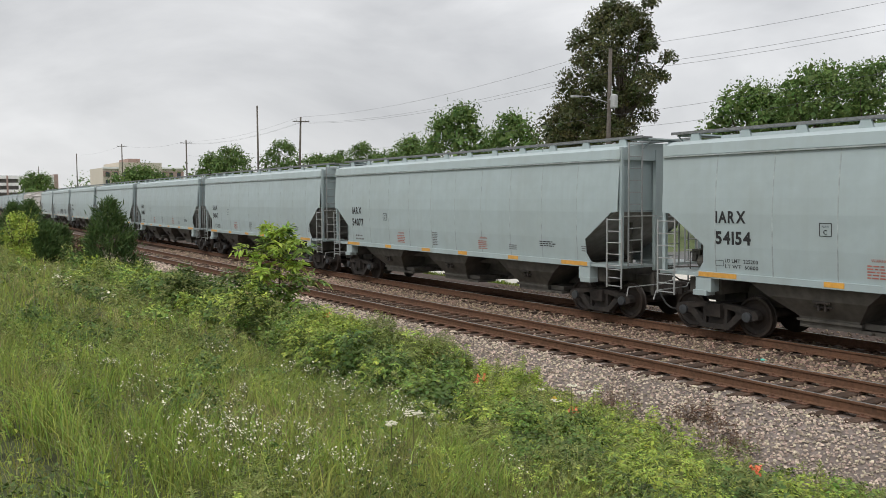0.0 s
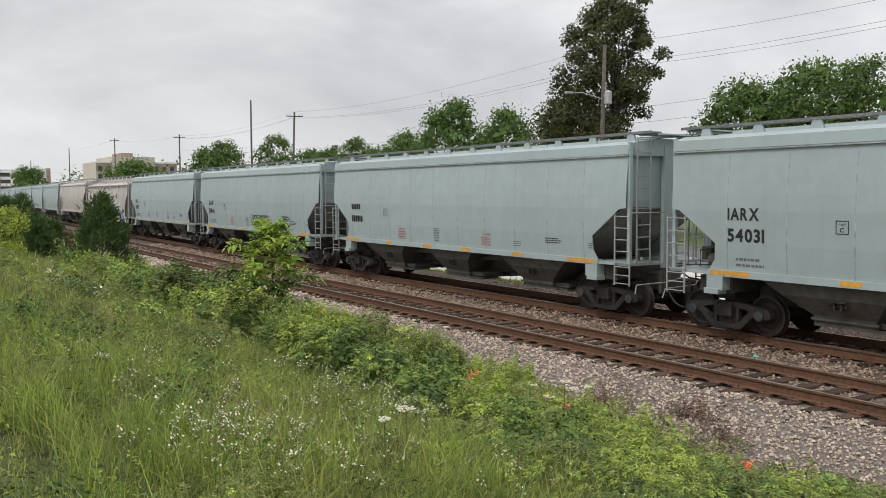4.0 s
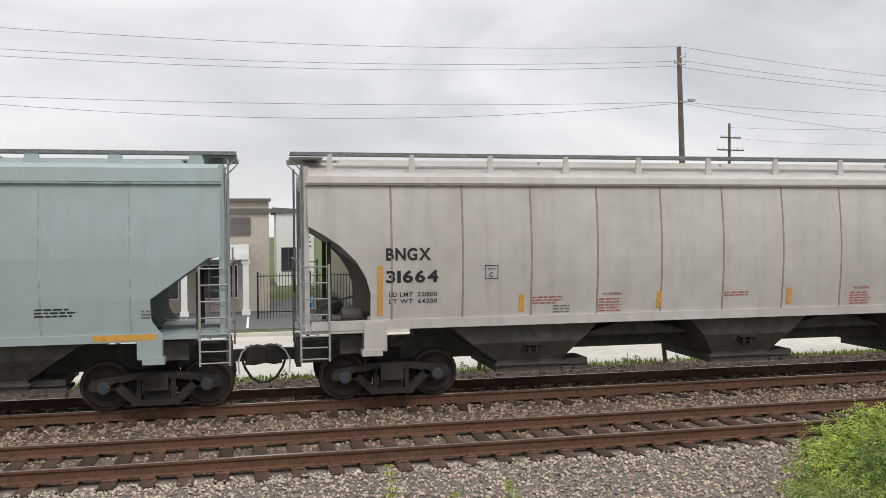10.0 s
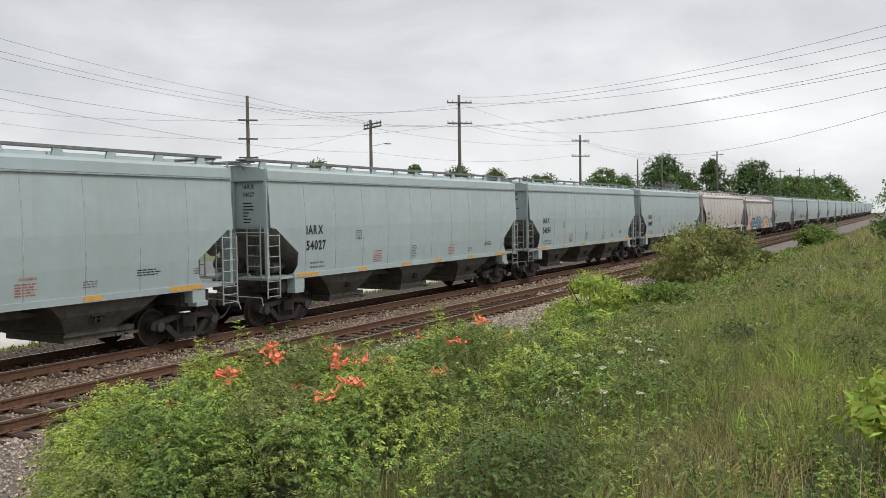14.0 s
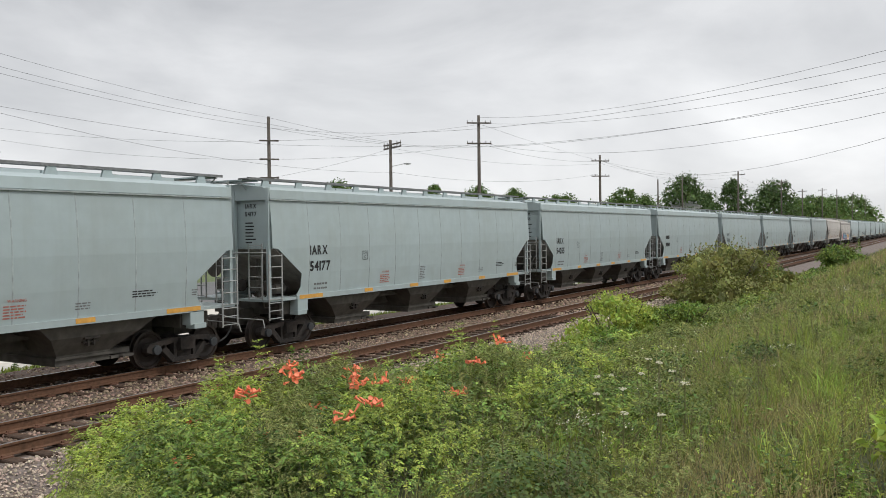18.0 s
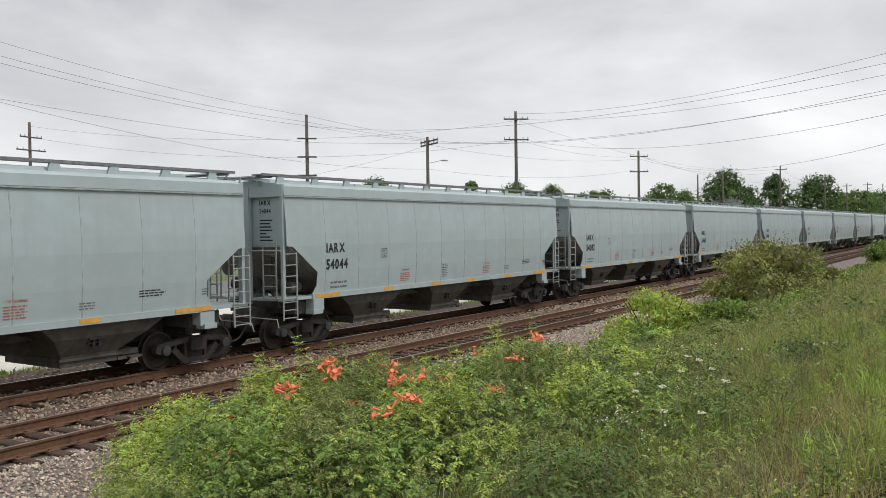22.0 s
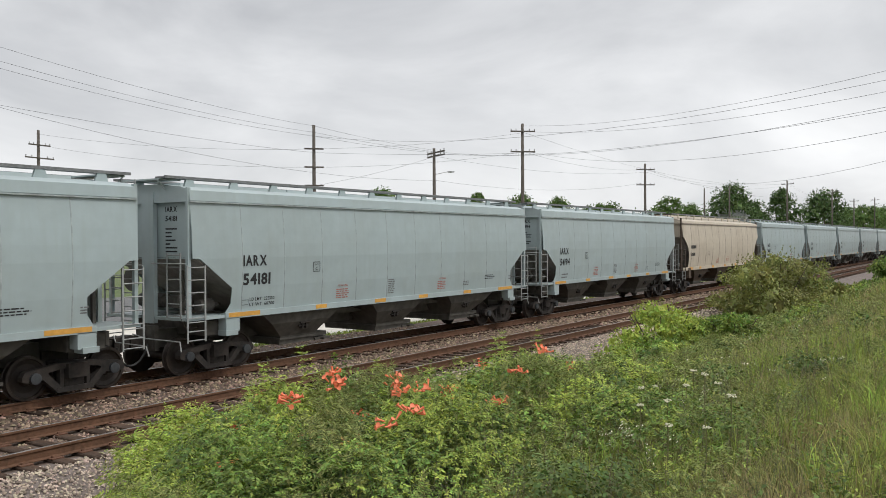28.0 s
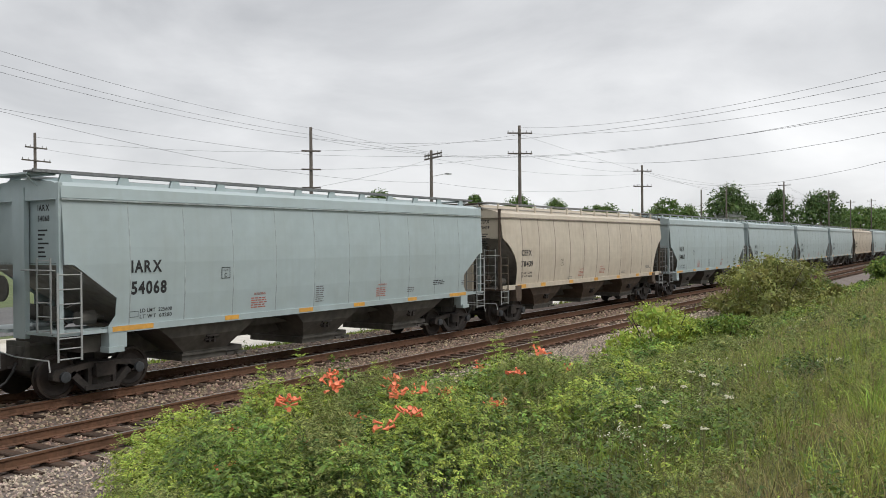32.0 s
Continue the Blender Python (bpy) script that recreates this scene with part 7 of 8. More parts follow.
# dead brown tufts by the ballast and long dry stalks
x, y = np.concatenate([gr.normal(-9.0, 0.25, 70), gr.normal(-10.6, 0.3, 60), gr.normal(-8.1, 0.2, 40)]), np.concatenate([gr.normal(11.0, 0.15, 70), gr.normal(10.7, 0.15, 60), gr.normal(10.6, 0.15, 40)])
BROWN = material("dead_brown_stalks", (0.13, 0.075, 0.045), 0.85, 0, 3, 0.35, island=0.3)
green("dead_tuft", weeds(x, y, gr.uniform(0.2, 0.5, len(x)), gr, 0.06, 10, 0.06), BROWN, "dead brown stalks at the ballast edge")
for i in range(18):
    q = random.Random(70 + i)
    x0, y0 = q.uniform(7.0, 16.0), q.uniform(8.9, 10.6)
    z0, dx, dy, hh = bank(x0, y0), q.uniform(-0.7, 0.7), q.uniform(-0.3, 0.5), q.uniform(0.9, 1.5)
    pts = [(x0 + dx * u * u, y0 + dy * u * u, z0 + hh * (1 - (1 - u) ** 2 * 1.0)) for u in (0, 0.25, 0.5, 0.75, 1.0)]
    st = part("dry_stalk", Shape().tube(pts, 0.006, 4, 0.003), DRY)
    tagged(st, "long pale dry grass stalk bending over the ballast", "grass stalk", "dry stalks")

# small white fleabane in the grass: open clusters of tiny heads on branching stalks
def fleabane(n, cx, cy, sx, sy, size, g, tall=(0.3, 0.5)):
    x, y = np.repeat(g.normal(cx, sx, n), 9), np.repeat(g.normal(cy, sy, n), 9)
    z = ground_z(x, y) + np.repeat(g.uniform(*tall, n), 9)
    m = len(x)
    px, py, pz = x + g.normal(0, size * 4.2, m), y + g.normal(0, size * 4.2, m), z + g.normal(0, size * 3.0, m)
    k = 6
    a = np.linspace(0, 2 * np.pi, k, endpoint=False)
    r = size * g.uniform(0.65, 1.2, m)[:, None]
    tx, ty = g.normal(0, 0.5, (m, 1)), g.normal(-0.3, 0.5, (m, 1))
    v = np.stack([px[:, None] + r * np.cos(a), py[:, None] + r * np.sin(a), pz[:, None] + r * (np.cos(a) * tx + np.sin(a) * ty)], -1).reshape(-1, 3)
    i = (np.arange(m) * k)[:, None]
    heads = v, np.concatenate([i + np.array([[0, 1, 2, 3]]), i + np.array([[0, 3, 4, 5]])])
    b, t = np.stack([x, y, z - size * 10], 1), np.stack([px, py, pz - 0.002], 1)
    w = np.array([[1.0, 0.5, 0]]) * size * 0.13
    stalks = np.stack([b - w, b + w, t + w, t - w], 1).reshape(-1, 3), np.arange(4 * m).reshape(-1, 4)
    return heads, stalks


fg = np.random.default_rng(5)
heads, stalks = [], []
for n, x0, x1, y0, y1, each, size in ((22, -8.0, -3.4, 1.2, 3.8, 4, 0.0058), (12, -5.6, -3.4, 0.9, 2.4, 6, 0.0056), (9, -9.0, -6.5, 3.4, 5.0, 4, 0.007), (7, -14, -8, 3.0, 5.6, 3, 0.010), (9, -45, -16, 1.0, 6.0, 2, 0.02), (9, 5.5, 11.0, 1.4, 3.6, 4, 0.006), (8, 10, 22, 2.0, 5.0, 3, 0.012)):
    for i in range(n):
        cx, cy = fg.uniform(x0, x1), fg.uniform(y0, y1)
        hd, sk = fleabane(int(fg.integers(each // 2 + 1, each * 2)), cx, cy + swing(cx), fg.uniform(0.08, 0.26), fg.uniform(0.08, 0.22), size, fg)
        heads.append(hd)
        stalks.append(sk)
green("daisies", join(heads), PETAL_W, "open clusters of tiny white fleabane flowers in the grass", "flowers")
green("flower_stalks", join(stalks), STEM, "thin branching green stalks under the white flowers", "flowers")


def umbel(x, y, h, r, tilt):
    t = thing("umbel_flower", "flat white lacy umbel on a thin stem", "flower", "white umbels")
    z = bank(x, y)
    h = max(h, weeds_top(x, y) + 0.14)
    part("stem", Shape().tube([(x, y, z), (x + 0.03, y, z + h * 0.6), (x + tilt, y, z + h)], 0.005, 5), STEM, t)
    s = Shape()
    q = random.Random(int(x * 100))
    for i in range(22):
        a, rr = q.uniform(0, 6.28), r * math.sqrt(q.random())
        s.disc((x + tilt + rr * math.cos(a), y + rr * math.sin(a), z + h + q.uniform(-0.008, 0.012)), (0, 0, 1), [(0, r * 0.2), (0.006, r * 0.16)], 6)
    part("flower_head", s, PETAL_W, t)


for x, y, h, r in ((-9.15, 8.35, 0.95, 0.075), (-8.9, 8.3, 0.90, 0.07), (-8.55, 8.2, 0.98, 0.075), (-9.3, 7.9, 0.80, 0.05), (-8.75, 7.7, 0.72, 0.08), (-7.9, 6.9, 0.60, 0.06), (-5.2, 3.2, 0.55, 0.06), (-5.0, 2.9, 0.5, 0.05), (8.4, 2.7, 0.5, 0.035), (7.4, 2.55, 0.46, 0.035), (7.0, 2.1, 0.42, 0.03), (6.1, 2.1, 0.44, 0.035), (5.7, 1.7, 0.38, 0.03), (9.6, 3.0, 0.52, 0.04), (8.1, 2.3, 0.48, 0.035), (7.7, 2.9, 0.5, 0.03), (6.6, 2.5, 0.46, 0.03), (6.5, 1.75, 0.4, 0.035), (8.9, 3.2, 0.5, 0.035)):
    umbel(x, y, h, r, 0.03)


def trumpet_cluster(x, y, z, seed):
    q = random.Random(seed)
    t = thing("trumpet_flower", "cluster of orange-red trumpet vine flowers", "flower", "orange trumpet flowers")
    for i in range(q.randint(8, 14)):
        d = Vector((q.uniform(-1, 1), q.uniform(-1, 0.6), q.uniform(-0.1, 0.9))).normalized()
        c = Vector((x, y, z)) + Vector((q.uniform(-0.06, 0.06), q.uniform(-0.05, 0.05), q.uniform(-0.03, 0.03))) + d * 0.02
        L = q.uniform(0.055, 0.09)
        flare = q.choice((0.014, 0.020, 0.024))
        part("blossom", Shape().disc(c, d, [(0, 0.005), (L * 0.5, 0.009), (L * 0.85, 0.012), (L, flare), (L * 0.97, 0.008)], 7), PETAL_O, t)


def on_weeds(x, y):
    return bank(x, y) + weeds_top(x, y)


spots = [(6.9, 6.4), (7.2, 5.9), (7.6, 6.6), (6.6, 5.5), (8.2, 5.4), (8.5, 5.6), (7.0, 4.9), (9.3, 6.9), (10.0, 7.2), (8.2, 7.6), (10.4, 6.2), (9.4, 5.7), (6.9, 5.1), (11.1, 6.9), (6.3, 7.0), (7.4, 5.6), (8.0, 6.0), (5.8, 6.3), (12.2, 7.5), (9.0, 6.4), (10.8, 8.0), (9.6, 8.4), (7.9, 8.2), (11.8, 5.6), (5.6, 4.3), (6.2, 4.5), (7.6, 4.4), (8.8, 4.8), (6.0, 5.2), (5.2, 5.0), (9.8, 5.0), (13.0, 8.2), (14.2, 8.6), (12.6, 6.6),
         (-13.2, 8.4), (-12.4, 8.0), (-16.5, 8.6), (-18.0, 9.0), (-20.5, 8.8), (-17.1, 7.6), (-22.8, 9.4), (-24.0, 9.0), (-26.0, 9.5), (-15.0, 7.3), (-28.5, 9.8), (-30, 9.7), (-31.5, 9.2), (-10.2, 7.5), (-6.9, 9.6), (-34, 10.0), (-9.6, 8.8), (22, 8.8), (24, 9.1), (30, 9.3)]
for i, (x, yl) in enumerate(spots):
    y = yl + swing(x)
    trumpet_cluster(x * 0.985, y * 0.985, on_weeds(x, y) + random.Random(i).uniform(0.09, 0.20), 200 + i)
yf = thing("yellow_flower", "single yellow daisy-like flower among the weeds", "flower")
part("petals", Shape().disc((-9.9, 8.7, bank(-9.9, 8.7) + 0.62), (0.5, -0.8, 0.5), [(0, 0.05), (0.012, 0.045), (0.03, 0.015)], 9), PETAL_Y, yf)
part("stem", Shape().tube([(-9.9, 8.7, bank(-9.9, 8.7)), (-9.9, 8.7, bank(-9.9, 8.7) + 0.61)], 0.006, 5), STEM, yf)
lit = part("litter", Shape().disc((-11.2, 15.5, -0.28), (1, 0.3, 0.1), [(0, 0.03), (0.16, 0.035), (0.2, 0.012), (0.23, 0.012)], 8), material("turquoise_plastic", (0.10, 0.55, 0.45), 0.4, 0, 5, 0.1))
tagged(lit, "crushed turquoise plastic bottle on the ballast", "litter")


def puff(c, r, rz, n, g, leaf, narrow=0.6):
    """One billow of a crown: leaves over an uneven rounded mass, with a leafy inside that closes it."""
    c = np.asarray(c)[None]
    a, e = g.uniform(0, 6.28, n), np.arcsin(g.uniform(-0.55, 1, n))
    f = g.uniform(0, 6.28, 3)
    lump = 1 + 0.16 * np.sin(3 * a + f[0]) * np.cos(3 * e + f[1]) + 0.10 * np.sin(6 * a + f[2] + 4 * e)
    q = np.stack([np.cos(a) * np.cos(e), np.sin(a) * np.cos(e), np.sin(e)], 1)
    p = c + q * (lump * g.uniform(0.78, 1.04, n))[:, None] * np.array([[r, r, rz]])
    d = q * 0.45 + g.normal(0, 0.55, (n, 3))
    L = leaf * g.uniform(0.6, 1.35, n)
    out = leaf_quads(p, d, L, L * narrow * g.uniform(0.8, 1.2, n), g, 0.15, q + UP * 0.3, 0.6)
    k = 42
    a, e = g.uniform(0, 6.28, k), np.arcsin(g.uniform(-0.9, 1, k))
    q = np.stack([np.cos(a) * np.cos(e), np.sin(a) * np.cos(e), np.sin(e)], 1)
    p = c + q * g.uniform(0.35, 0.6, (k, 1)) * np.array([[r, r, rz]])
    L = np.full(k, max(leaf * 1.6, r * 0.42))
    return join([out, leaf_quads(p, g.normal(0, 1, (k, 3)), L, L * 0.7, g, 0.1, q, 0.3)])


def shrub(name, x, yl, rx, ry, h, n, leaf, mat, label, stems_n=7, billows=20):
    """A bush of uneven leafy billows on a few stems, with sprigs standing out on top."""
    y = yl + swing(x)
    z = bank(x, y)
    t = thing(name, label, "shrub")
    g = np.random.default_rng(int(abs(x) * 10))
    ps = []
    for i in range(billows):
        a, u = i * 2.4, g.uniform(0, 1)
        k = math.sqrt(g.uniform(0.05, 1.0)) * math.sqrt(max(0.1, 1 - (u - 0.25) ** 2 / 0.62))
        s = g.uniform(0.22, 0.42)
        c = (x + rx * k * 0.8 * math.cos(a), y + ry * k * 0.8 * math.sin(a), z + h * (0.12 + 0.68 * u))
        ps.append(puff(c, (rx + ry) * 0.5 * s, h * 0.5 * s, n // billows, g, leaf, 0.5))
    m = 16
    a, k = g.uniform(0, 6.28, m), np.sqrt(g.uniform(0, 1, m)) * 0.7
    sx, sy = x + rx * k * np.cos(a), y + ry * k * np.sin(a)
    ps.append(shoots(sx, sy, h * g.uniform(0.85, 1.15, m) * (1.05 - 0.35 * k), g.normal(0, 0.12, (m, 2)), g, leaf * 1.1, 0.4, 26, 0.5, 0.5))
    part("foliage", quick_mesh("foliage", *join(ps), mat), mat, t)
    for i in range(stems_n):
        a = 6.28 * i / stems_n
        part("stem", Shape().tube([(x, y, z - 0.05), (x + rx * 0.3 * math.cos(a), y + ry * 0.3 * math.sin(a), z + h * 0.45), (x + rx * 0.55 * math.cos(a), y + ry * 0.55 * math.sin(a), z + h * 0.8)], 0.03, 5, 0.012), BARK, t)


shrub("round_shrub", 42.6, 9.2, 5.0, 2.8, 3.45, 13000, 0.15, material("olive_shrub_leaves", (0.225, 0.25, 0.065), 0.6, 0, 1.2, 0.4, (0.25, 0.20, 0.08), 0.5, 0.8, island=0.45, through_light=0.3), "large olive-green shrub beside the ballast")
shrub("low_shrub", 58.0, 9.6, 2.0, 1.4, 1.5, 2200, 0.14, WEED_C, "low dull green shrub beside the ballast")
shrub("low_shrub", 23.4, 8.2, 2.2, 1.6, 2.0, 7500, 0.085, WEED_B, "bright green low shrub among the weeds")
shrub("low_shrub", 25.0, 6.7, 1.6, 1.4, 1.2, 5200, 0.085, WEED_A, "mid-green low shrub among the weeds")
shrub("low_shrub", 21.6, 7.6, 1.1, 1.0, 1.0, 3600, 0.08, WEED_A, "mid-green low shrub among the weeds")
shrub("yellow_shrub", -36.2, 4.3, 0.85, 0.8, 2.15, 3600, 0.085, WEED_B, "yellow-green shrub on the bank")
shrub("low_shrub", -39.5, 3.2, 1.5, 1.2, 1.9, 3600, 0.10, WEED_C, "dull green shrub on the bank")
shrub("dead_shrub", -50.0, 8.6, 2.0, 1.5, 1.9, 2600, 0.11, material("reddish_dead_leaves", (0.16, 0.095, 0.06), 0.8, 0, 1.0, 0.35, (0.10, 0.12, 0.045), 0.5, 1.0, island=0.4), "half-dead reddish shrub on the bank")
shrub("low_shrub", -30.0, 8.3, 2.2, 1.5, 1.15, 5200, 0.09, WEED_A, "bright green low shrub among the weeds")
shrub("low_shrub", -25.5, 8.4, 1.6, 1.2, 0.95, 4200, 0.085, WEED_A, "bright green low shrub among the weeds")
shrub("low_shrub", 75.0, 7.5, 3.0, 2.2, 2.2, 3000, 0.2, WEED_A, "dense green shrub on the bank")
shrub("side_bush", 39.0, 0.3, 1.9, 1.6, 3.3, 7000, 0.15, LEAF_TREE, "tall leafy green bush on the bank")
shrub("side_bush", 5.9, -0.15, 0.65, 0.6, 0.72, 3000, 0.08, WEED_B, "leafy green bush in the grass of the bank")


def young_pine(x, yl, h, w, seed, label):
    y = yl + swing(x)
    z = bank(x, y)
    g = np.random.default_rng(seed)
    t = thing("young_pine", label, "pine tree")
    part("trunk", Shape().tube([(x, y, z - 0.1), (x + 0.05, y, z + h * 0.55), (x, y, z + h)], 0.07, 7, 0.02), BARK, t)
    cs = []
    for lvl in range(13):
        u = lvl / 12
        for b in range(int(15 - 9 * u)):
            a = g.uniform(0, 6.28)
            r = w * 0.5 * (1.02 - u) ** 0.75 * g.uniform(0.35, 1.0) + 0.05
            cs.append((x + r * math.cos(a), y + r * math.sin(a), z + h * (0.05 + 0.88 * u) + 0.2 * r, a))
    ps = []
    for cx, cy, cz, a in cs:
        n = 60
        p = np.array([[cx, cy, cz]]) + g.normal(0, 0.15, (n, 3)) * np.array([[1, 1, 1.0]])
        d = g.normal(0, 0.5, (n, 3)) + np.array([[math.cos(a) * 0.5, math.sin(a) * 0.5, 0.9]])
        ps.append(leaf_quads(p, d, g.uniform(0.22, 0.40, n), np.full(n, 0.045), g, 0.05))
    part("needles", quick_mesh("needles", *join(ps), LEAF_PINE), LEAF_PINE, t)


PINE = "bushy young pine with soft green needles on the bank"
young_pine(-41.2, 8.6, 3.7, 3.1, 1, PINE)
young_pine(-44.5, 6.2, 1.9, 2.2, 2, PINE)
young_pine(-49.5, 7.6, 2.0, 2.2, 4, PINE)
young_pine(-58.0, 7.2, 3.3, 2.6, 3, PINE)
young_pine(-70.0, 7.4, 3.2, 2.8, 5, PINE)


def sapling(x, yl, h):
    y = yl + swing(x)
    z = bank(x, y)
    g = np.random.default_rng(9)
    t = thing("sapling", "young broad-leaved sapling with bright yellow-green tips", "sapling")
    part("trunk", Shape().tube([(x, y, z - 0.05), (x + 0.04, y, z + h * 0.4), (x + 0.02, y, z + h * 0.9)], 0.032, 7, 0.010), BARK, t)
    low, tips = [], []
    for i in range(34):
        u = i / 33
        a = i * 2.4 + g.uniform(-0.4, 0.4)
        base = Vector((x + 0.03, y, z + h * (0.16 + 0.74 * u)))
        reach = h * (0.13 + 0.13 * math.sin(math.pi * u)) * (1.1 - 0.75 * u ** 3) * g.uniform(0.6, 1.15)
        end = base + Vector((math.cos(a) * reach, math.sin(a) * reach, reach * g.uniform(0.1, 0.5)))
        part("twig", Shape().tube([base, base.lerp(end, 0.5) + Vector((0, 0, 0.04)), end], 0.009, 4, 0.004), BARK, t)
        n = 9
        v = g.uniform(0.25, 1.0, n)
        v[0] = 1.0
        p = np.array(base)[None] * (1 - v[:, None]) + np.array(end)[None] * v[:, None]
        b = a + g.normal(0, 0.9, n)
        d = np.stack([np.cos(b), np.sin(b), g.uniform(-0.35, 0.6, n) + 0.6 * u ** 4], 1)
        f = fronds(p, d, UP + 0.3 * d, g.uniform(0.24, 0.42, n), 5, 0.15, 0.36, g)
        (tips if u > 0.45 and i % 4 else low).append(f)
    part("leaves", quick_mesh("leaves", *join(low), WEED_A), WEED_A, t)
    part("young_leaves", quick_mesh("young_leaves", *join(tips), SAP_TIP), SAP_TIP, t, "fresh yellow-green tip leaves")


SAP_TIP = material("fresh_sapling_leaves", (0.30, 0.42, 0.06), 0.5, 0, 1, 0.3, (0.42, 0.50, 0.09), 0.6, 2.0, spec=0.3, island=0.4, through_light=0.4)
sapling(-18.2, 7.6, 3.1)

# ---- trees behind the street ----
def tree(x, y, top, width, mat, label, seed, clumps=34, per=150, leaf=0.30, base=-0.65, low=0.28, small=0.15, taper=0.0, tilt=0.0):
    """taper: how much narrower the crown is on top; tilt: how far its foot reaches out to one side."""
    g = np.random.default_rng(seed)
    t = thing("tree", label, "tree", "trees behind the street")
    H = top - base
    part("trunk", Shape().tube([(x, y, base - 0.1), (x + 0.1, y, base + H * 0.3), (x, y + 0.1, base + H * 0.75)], 0.022 * H, 8, 0.006 * H), BARK, t)
    limbs = Shape()
    ps = []
    for i in range(clumps):
        u = (i + g.uniform(0, 1)) / clumps
        a = i * 2.4 + g.uniform(-0.5, 0.5)
        s = width * small * g.uniform(0.6, 1.45)
        zc = base + H * low + (H * (1 - low) - s * 0.8) * u
        if taper:
            r = width * 0.5 * (1 - taper * u) * (1.0 if u < 0.86 else 0.65)
        else:
            r = width * 0.5 * math.sqrt(max(0.04, 1 - (2 * u - 0.75) ** 2 / 1.62))
        r = max(0.1, r - s * 0.30) * math.sqrt(g.uniform(0.2, 1.0)) * g.uniform(0.85, 1.22)
        # the tilt runs along the street
        c = (x + r * math.cos(a) - tilt * width * (1 - u) ** 1.5 * 0.7, y + r * math.sin(a) - tilt * width * (1 - u) ** 1.5 * 0.7, zc)
        ps.append(puff(c, s, s * 0.82, per, g, leaf))
        if i % 3 == 0:
            limbs.tube([(x, y, base + H * (0.22 + 0.4 * u)), ((x + c[0]) / 2, (y + c[1]) / 2, (base + H * 0.4 + zc) / 2), c], 0.008 * H, 5, 0.002 * H)
    part("branchwork", limbs, BARK, t)
    part("crown", quick_mesh("crown", *join(ps), mat), mat, t)


tree(-59.3, 60.5, 22.3, 10.2, LEAF_DARK, "tall dense magnolia-like tree with dark glossy leaves", 1, 120, 300, 0.25, low=0.18, small=0.105, taper=0.14, tilt=0.30)
tree(-66.0, 61, 13.9, 9.5, LEAF_DARK, "dark leafy tree beside a taller one", 2, 34, 220, 0.28)
BROAD = "round leafy green broadleaf tree"
for i, (x, y, top, w) in enumerate(((-100.3, 70, 17.5, 12.0), (-90.6, 72, 15.3, 10.5), (-82, 74, 13.0, 9), (-136.7, 85, 15.5, 11), (-124, 80, 12.5, 9), (-156.6, 85, 15.3, 8.5), (-176.7, 90, 14.5, 9), (-188.7, 90, 14.7, 9.5), (-162.4, 70, 15.5, 9), (-150, 75, 12.0, 9), (-164.3, 60, 14.2, 9), (-176, 60, 13.4, 10),
                                    (-193.4, 50, 12.0, 15), (-267.3, 40, 12.1, 12), (-112, 66, 11.0, 8), (-240, 70, 10.0, 12), (-222, 80, 11.5, 12))):
    tree(x, y, top, w, LEAF_TREE, BROAD, 20 + i, 38, 150, 0.36, low=0.1, small=0.17)
for i, (x, y, top, w) in enumerate(((-45.5, 62, 13.2, 9.0), (-40.5, 63, 14.2, 9.5), (-35.5, 62, 13.6, 8.0), (-30.5, 66, 14.8, 9.0), (-26.8, 66, 12.0, 5.0), (-23.8, 70, 11.6, 6.6), (-20.5, 72, 10.4, 5.5), (-50.5, 64, 9.0, 7.0), (-21.3, 108, 11.0, 9.0), (-16, 112, 9.0, 7))):
    tree(x, y, top, w, LEAF_TREE, BROAD, 60 + i, 44, 230, 0.25, low=0.1, small=0.16)
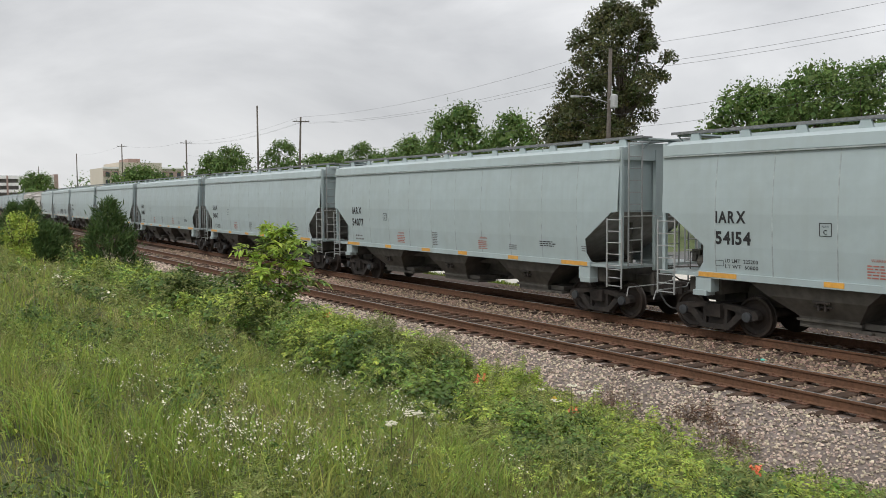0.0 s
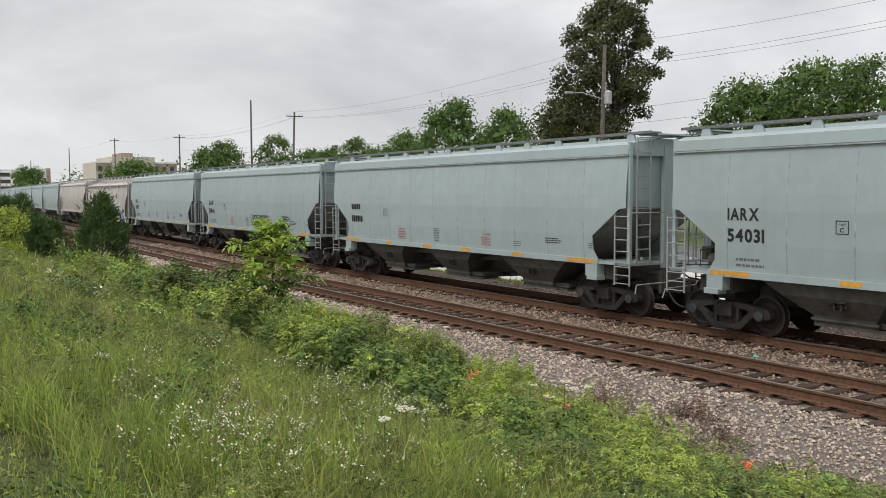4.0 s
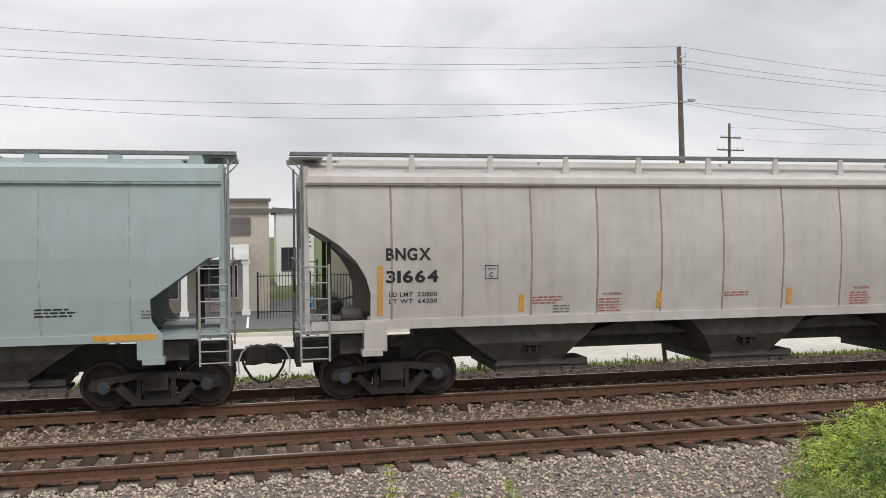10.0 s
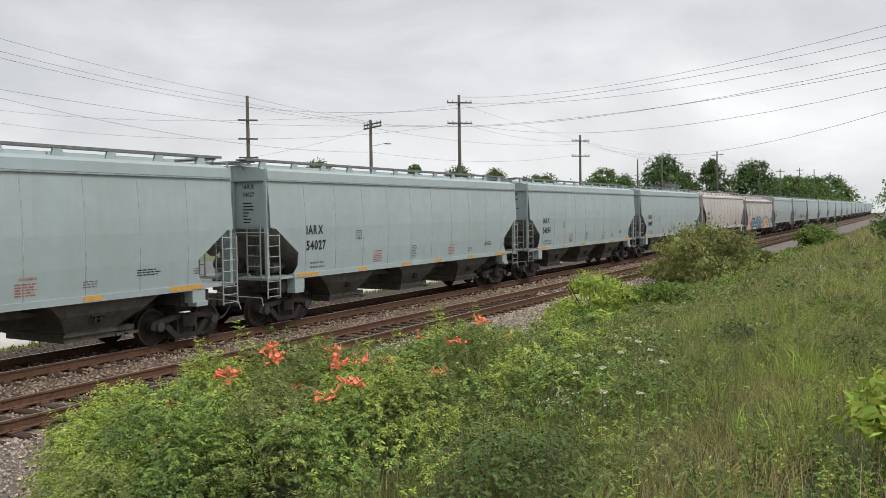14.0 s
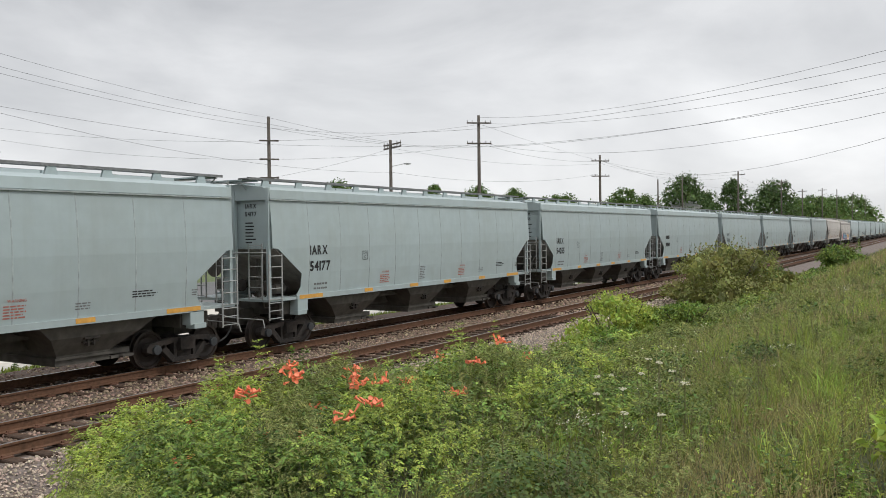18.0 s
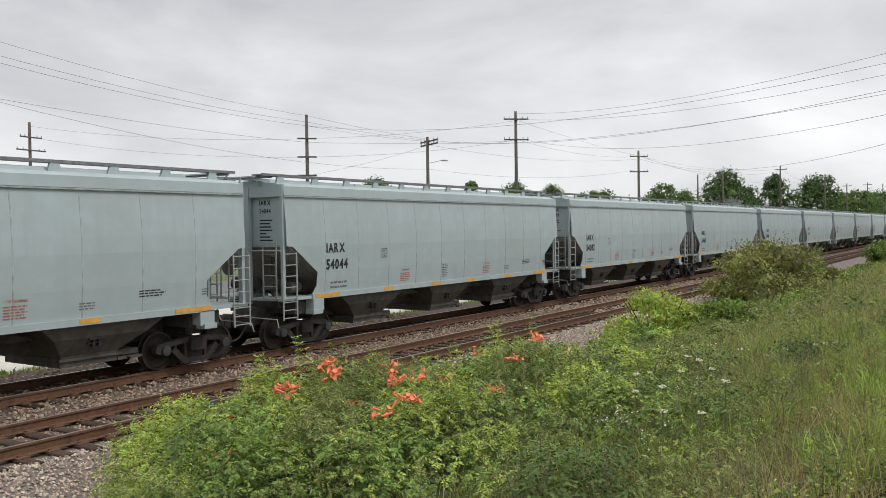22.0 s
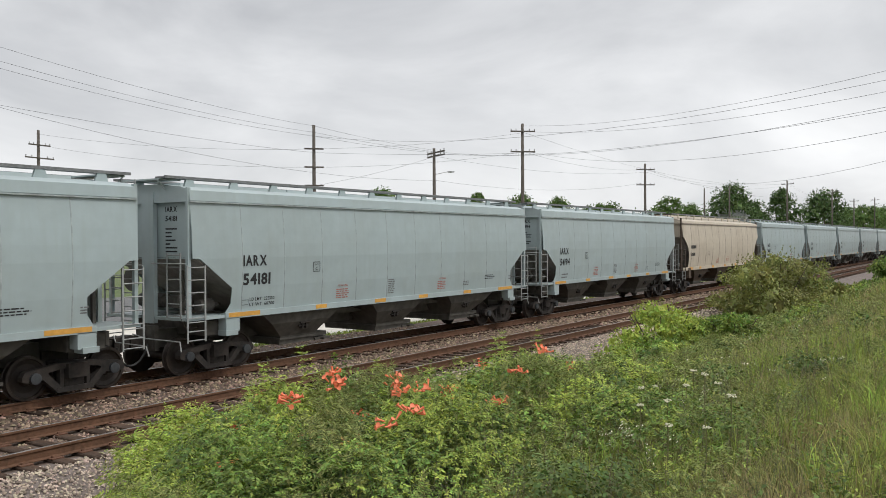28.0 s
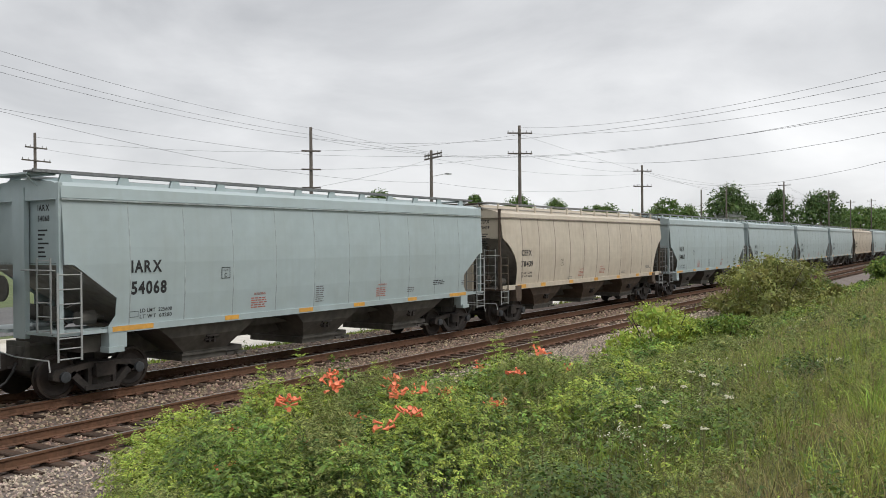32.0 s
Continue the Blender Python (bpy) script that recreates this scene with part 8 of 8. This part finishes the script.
for i, (x, y, top, w) in enumerate(((206.4, 160, 20.1, 14), (263, 160, 20.9, 8), (296, 160, 22.3, 17), (309, 150, 21.1, 13), (300, 130, 17.5, 14), (316, 132, 18.5, 14), (322, 110, 20.3, 16), (350, 110, 18.5, 13), (335, 118, 17, 14), (280, 170, 16, 14), (245, 175, 14, 12), (370, 90, 17, 14), (392, 95, 16, 14), (324, 42, 14.8, 14), (345, 50, 15, 14), (448, 40, 19.4, 22), (415, 44, 17.5, 18), (480, 55, 21, 24))):
    tree(x, y, top, w, LEAF_TREE, BROAD, 80 + i, 30, 90, 0.75, low=0.1, small=0.18)
for i, (x, y, top, w) in enumerate(((206.6, 55, 16.9, 14.2), (226.3, 48, 16.1, 9.5), (249.4, 42, 17.1, 14.2), (236, 60, 14, 9))):
    tree(x, y, top, w, LEAF_PINE, "dark rounded pine crown above the train", 110 + i, 34, 150, 0.5, low=0.12, small=0.18)
# woods at the end of the view
ps = []
wg = np.random.default_rng(77)
for i in range(200):
    side = i % 2
    x = wg.uniform(300, 900) if side else wg.uniform(-900, -280)
    y = wg.uniform(30, 330) if side else wg.uniform(80, 380)
    if i % 5 == 0:
        y = wg.uniform(-160, -30)
    s = wg.uniform(7, 13)
    ps.append(dome(x, y, 1.0, s, s, s * wg.uniform(0.9, 1.5), 300, wg, 1.3, 0.7, 0.2, 0.6))
green("far_woods", join(ps), LEAF_TREE, "belt of distant trees along the horizon", "woods")
# verge grass between track and street
x, y = scatter(16000, -34, 36, 20.3, 21.5)
bl = [blades(x, y, gr.uniform(0.04, 0.14, len(x)), gr, 0.014)]
x, y = scatter(5000, -120, 110, 20.3, 21.5)
bl.append(blades(x, y, gr.uniform(0.08, 0.2, len(x)), gr, 0.05))
green("verge_grass", join(bl), TUFT, "short green grass on the verge", "grass")
x, y = scatter(70, -30, 30, 20.6, 21.3)
green("verge_weeds", weeds(x, y, gr.uniform(0.12, 0.32, len(x)), gr, 0.09, 26, 0.2), WEED_A, "clumps of weeds on the verge")


def motions():
    for c, s in cars.values():
        walk(c, [(t, track_pose(run(t) + s)) for t in range(0, 33)])


motions()
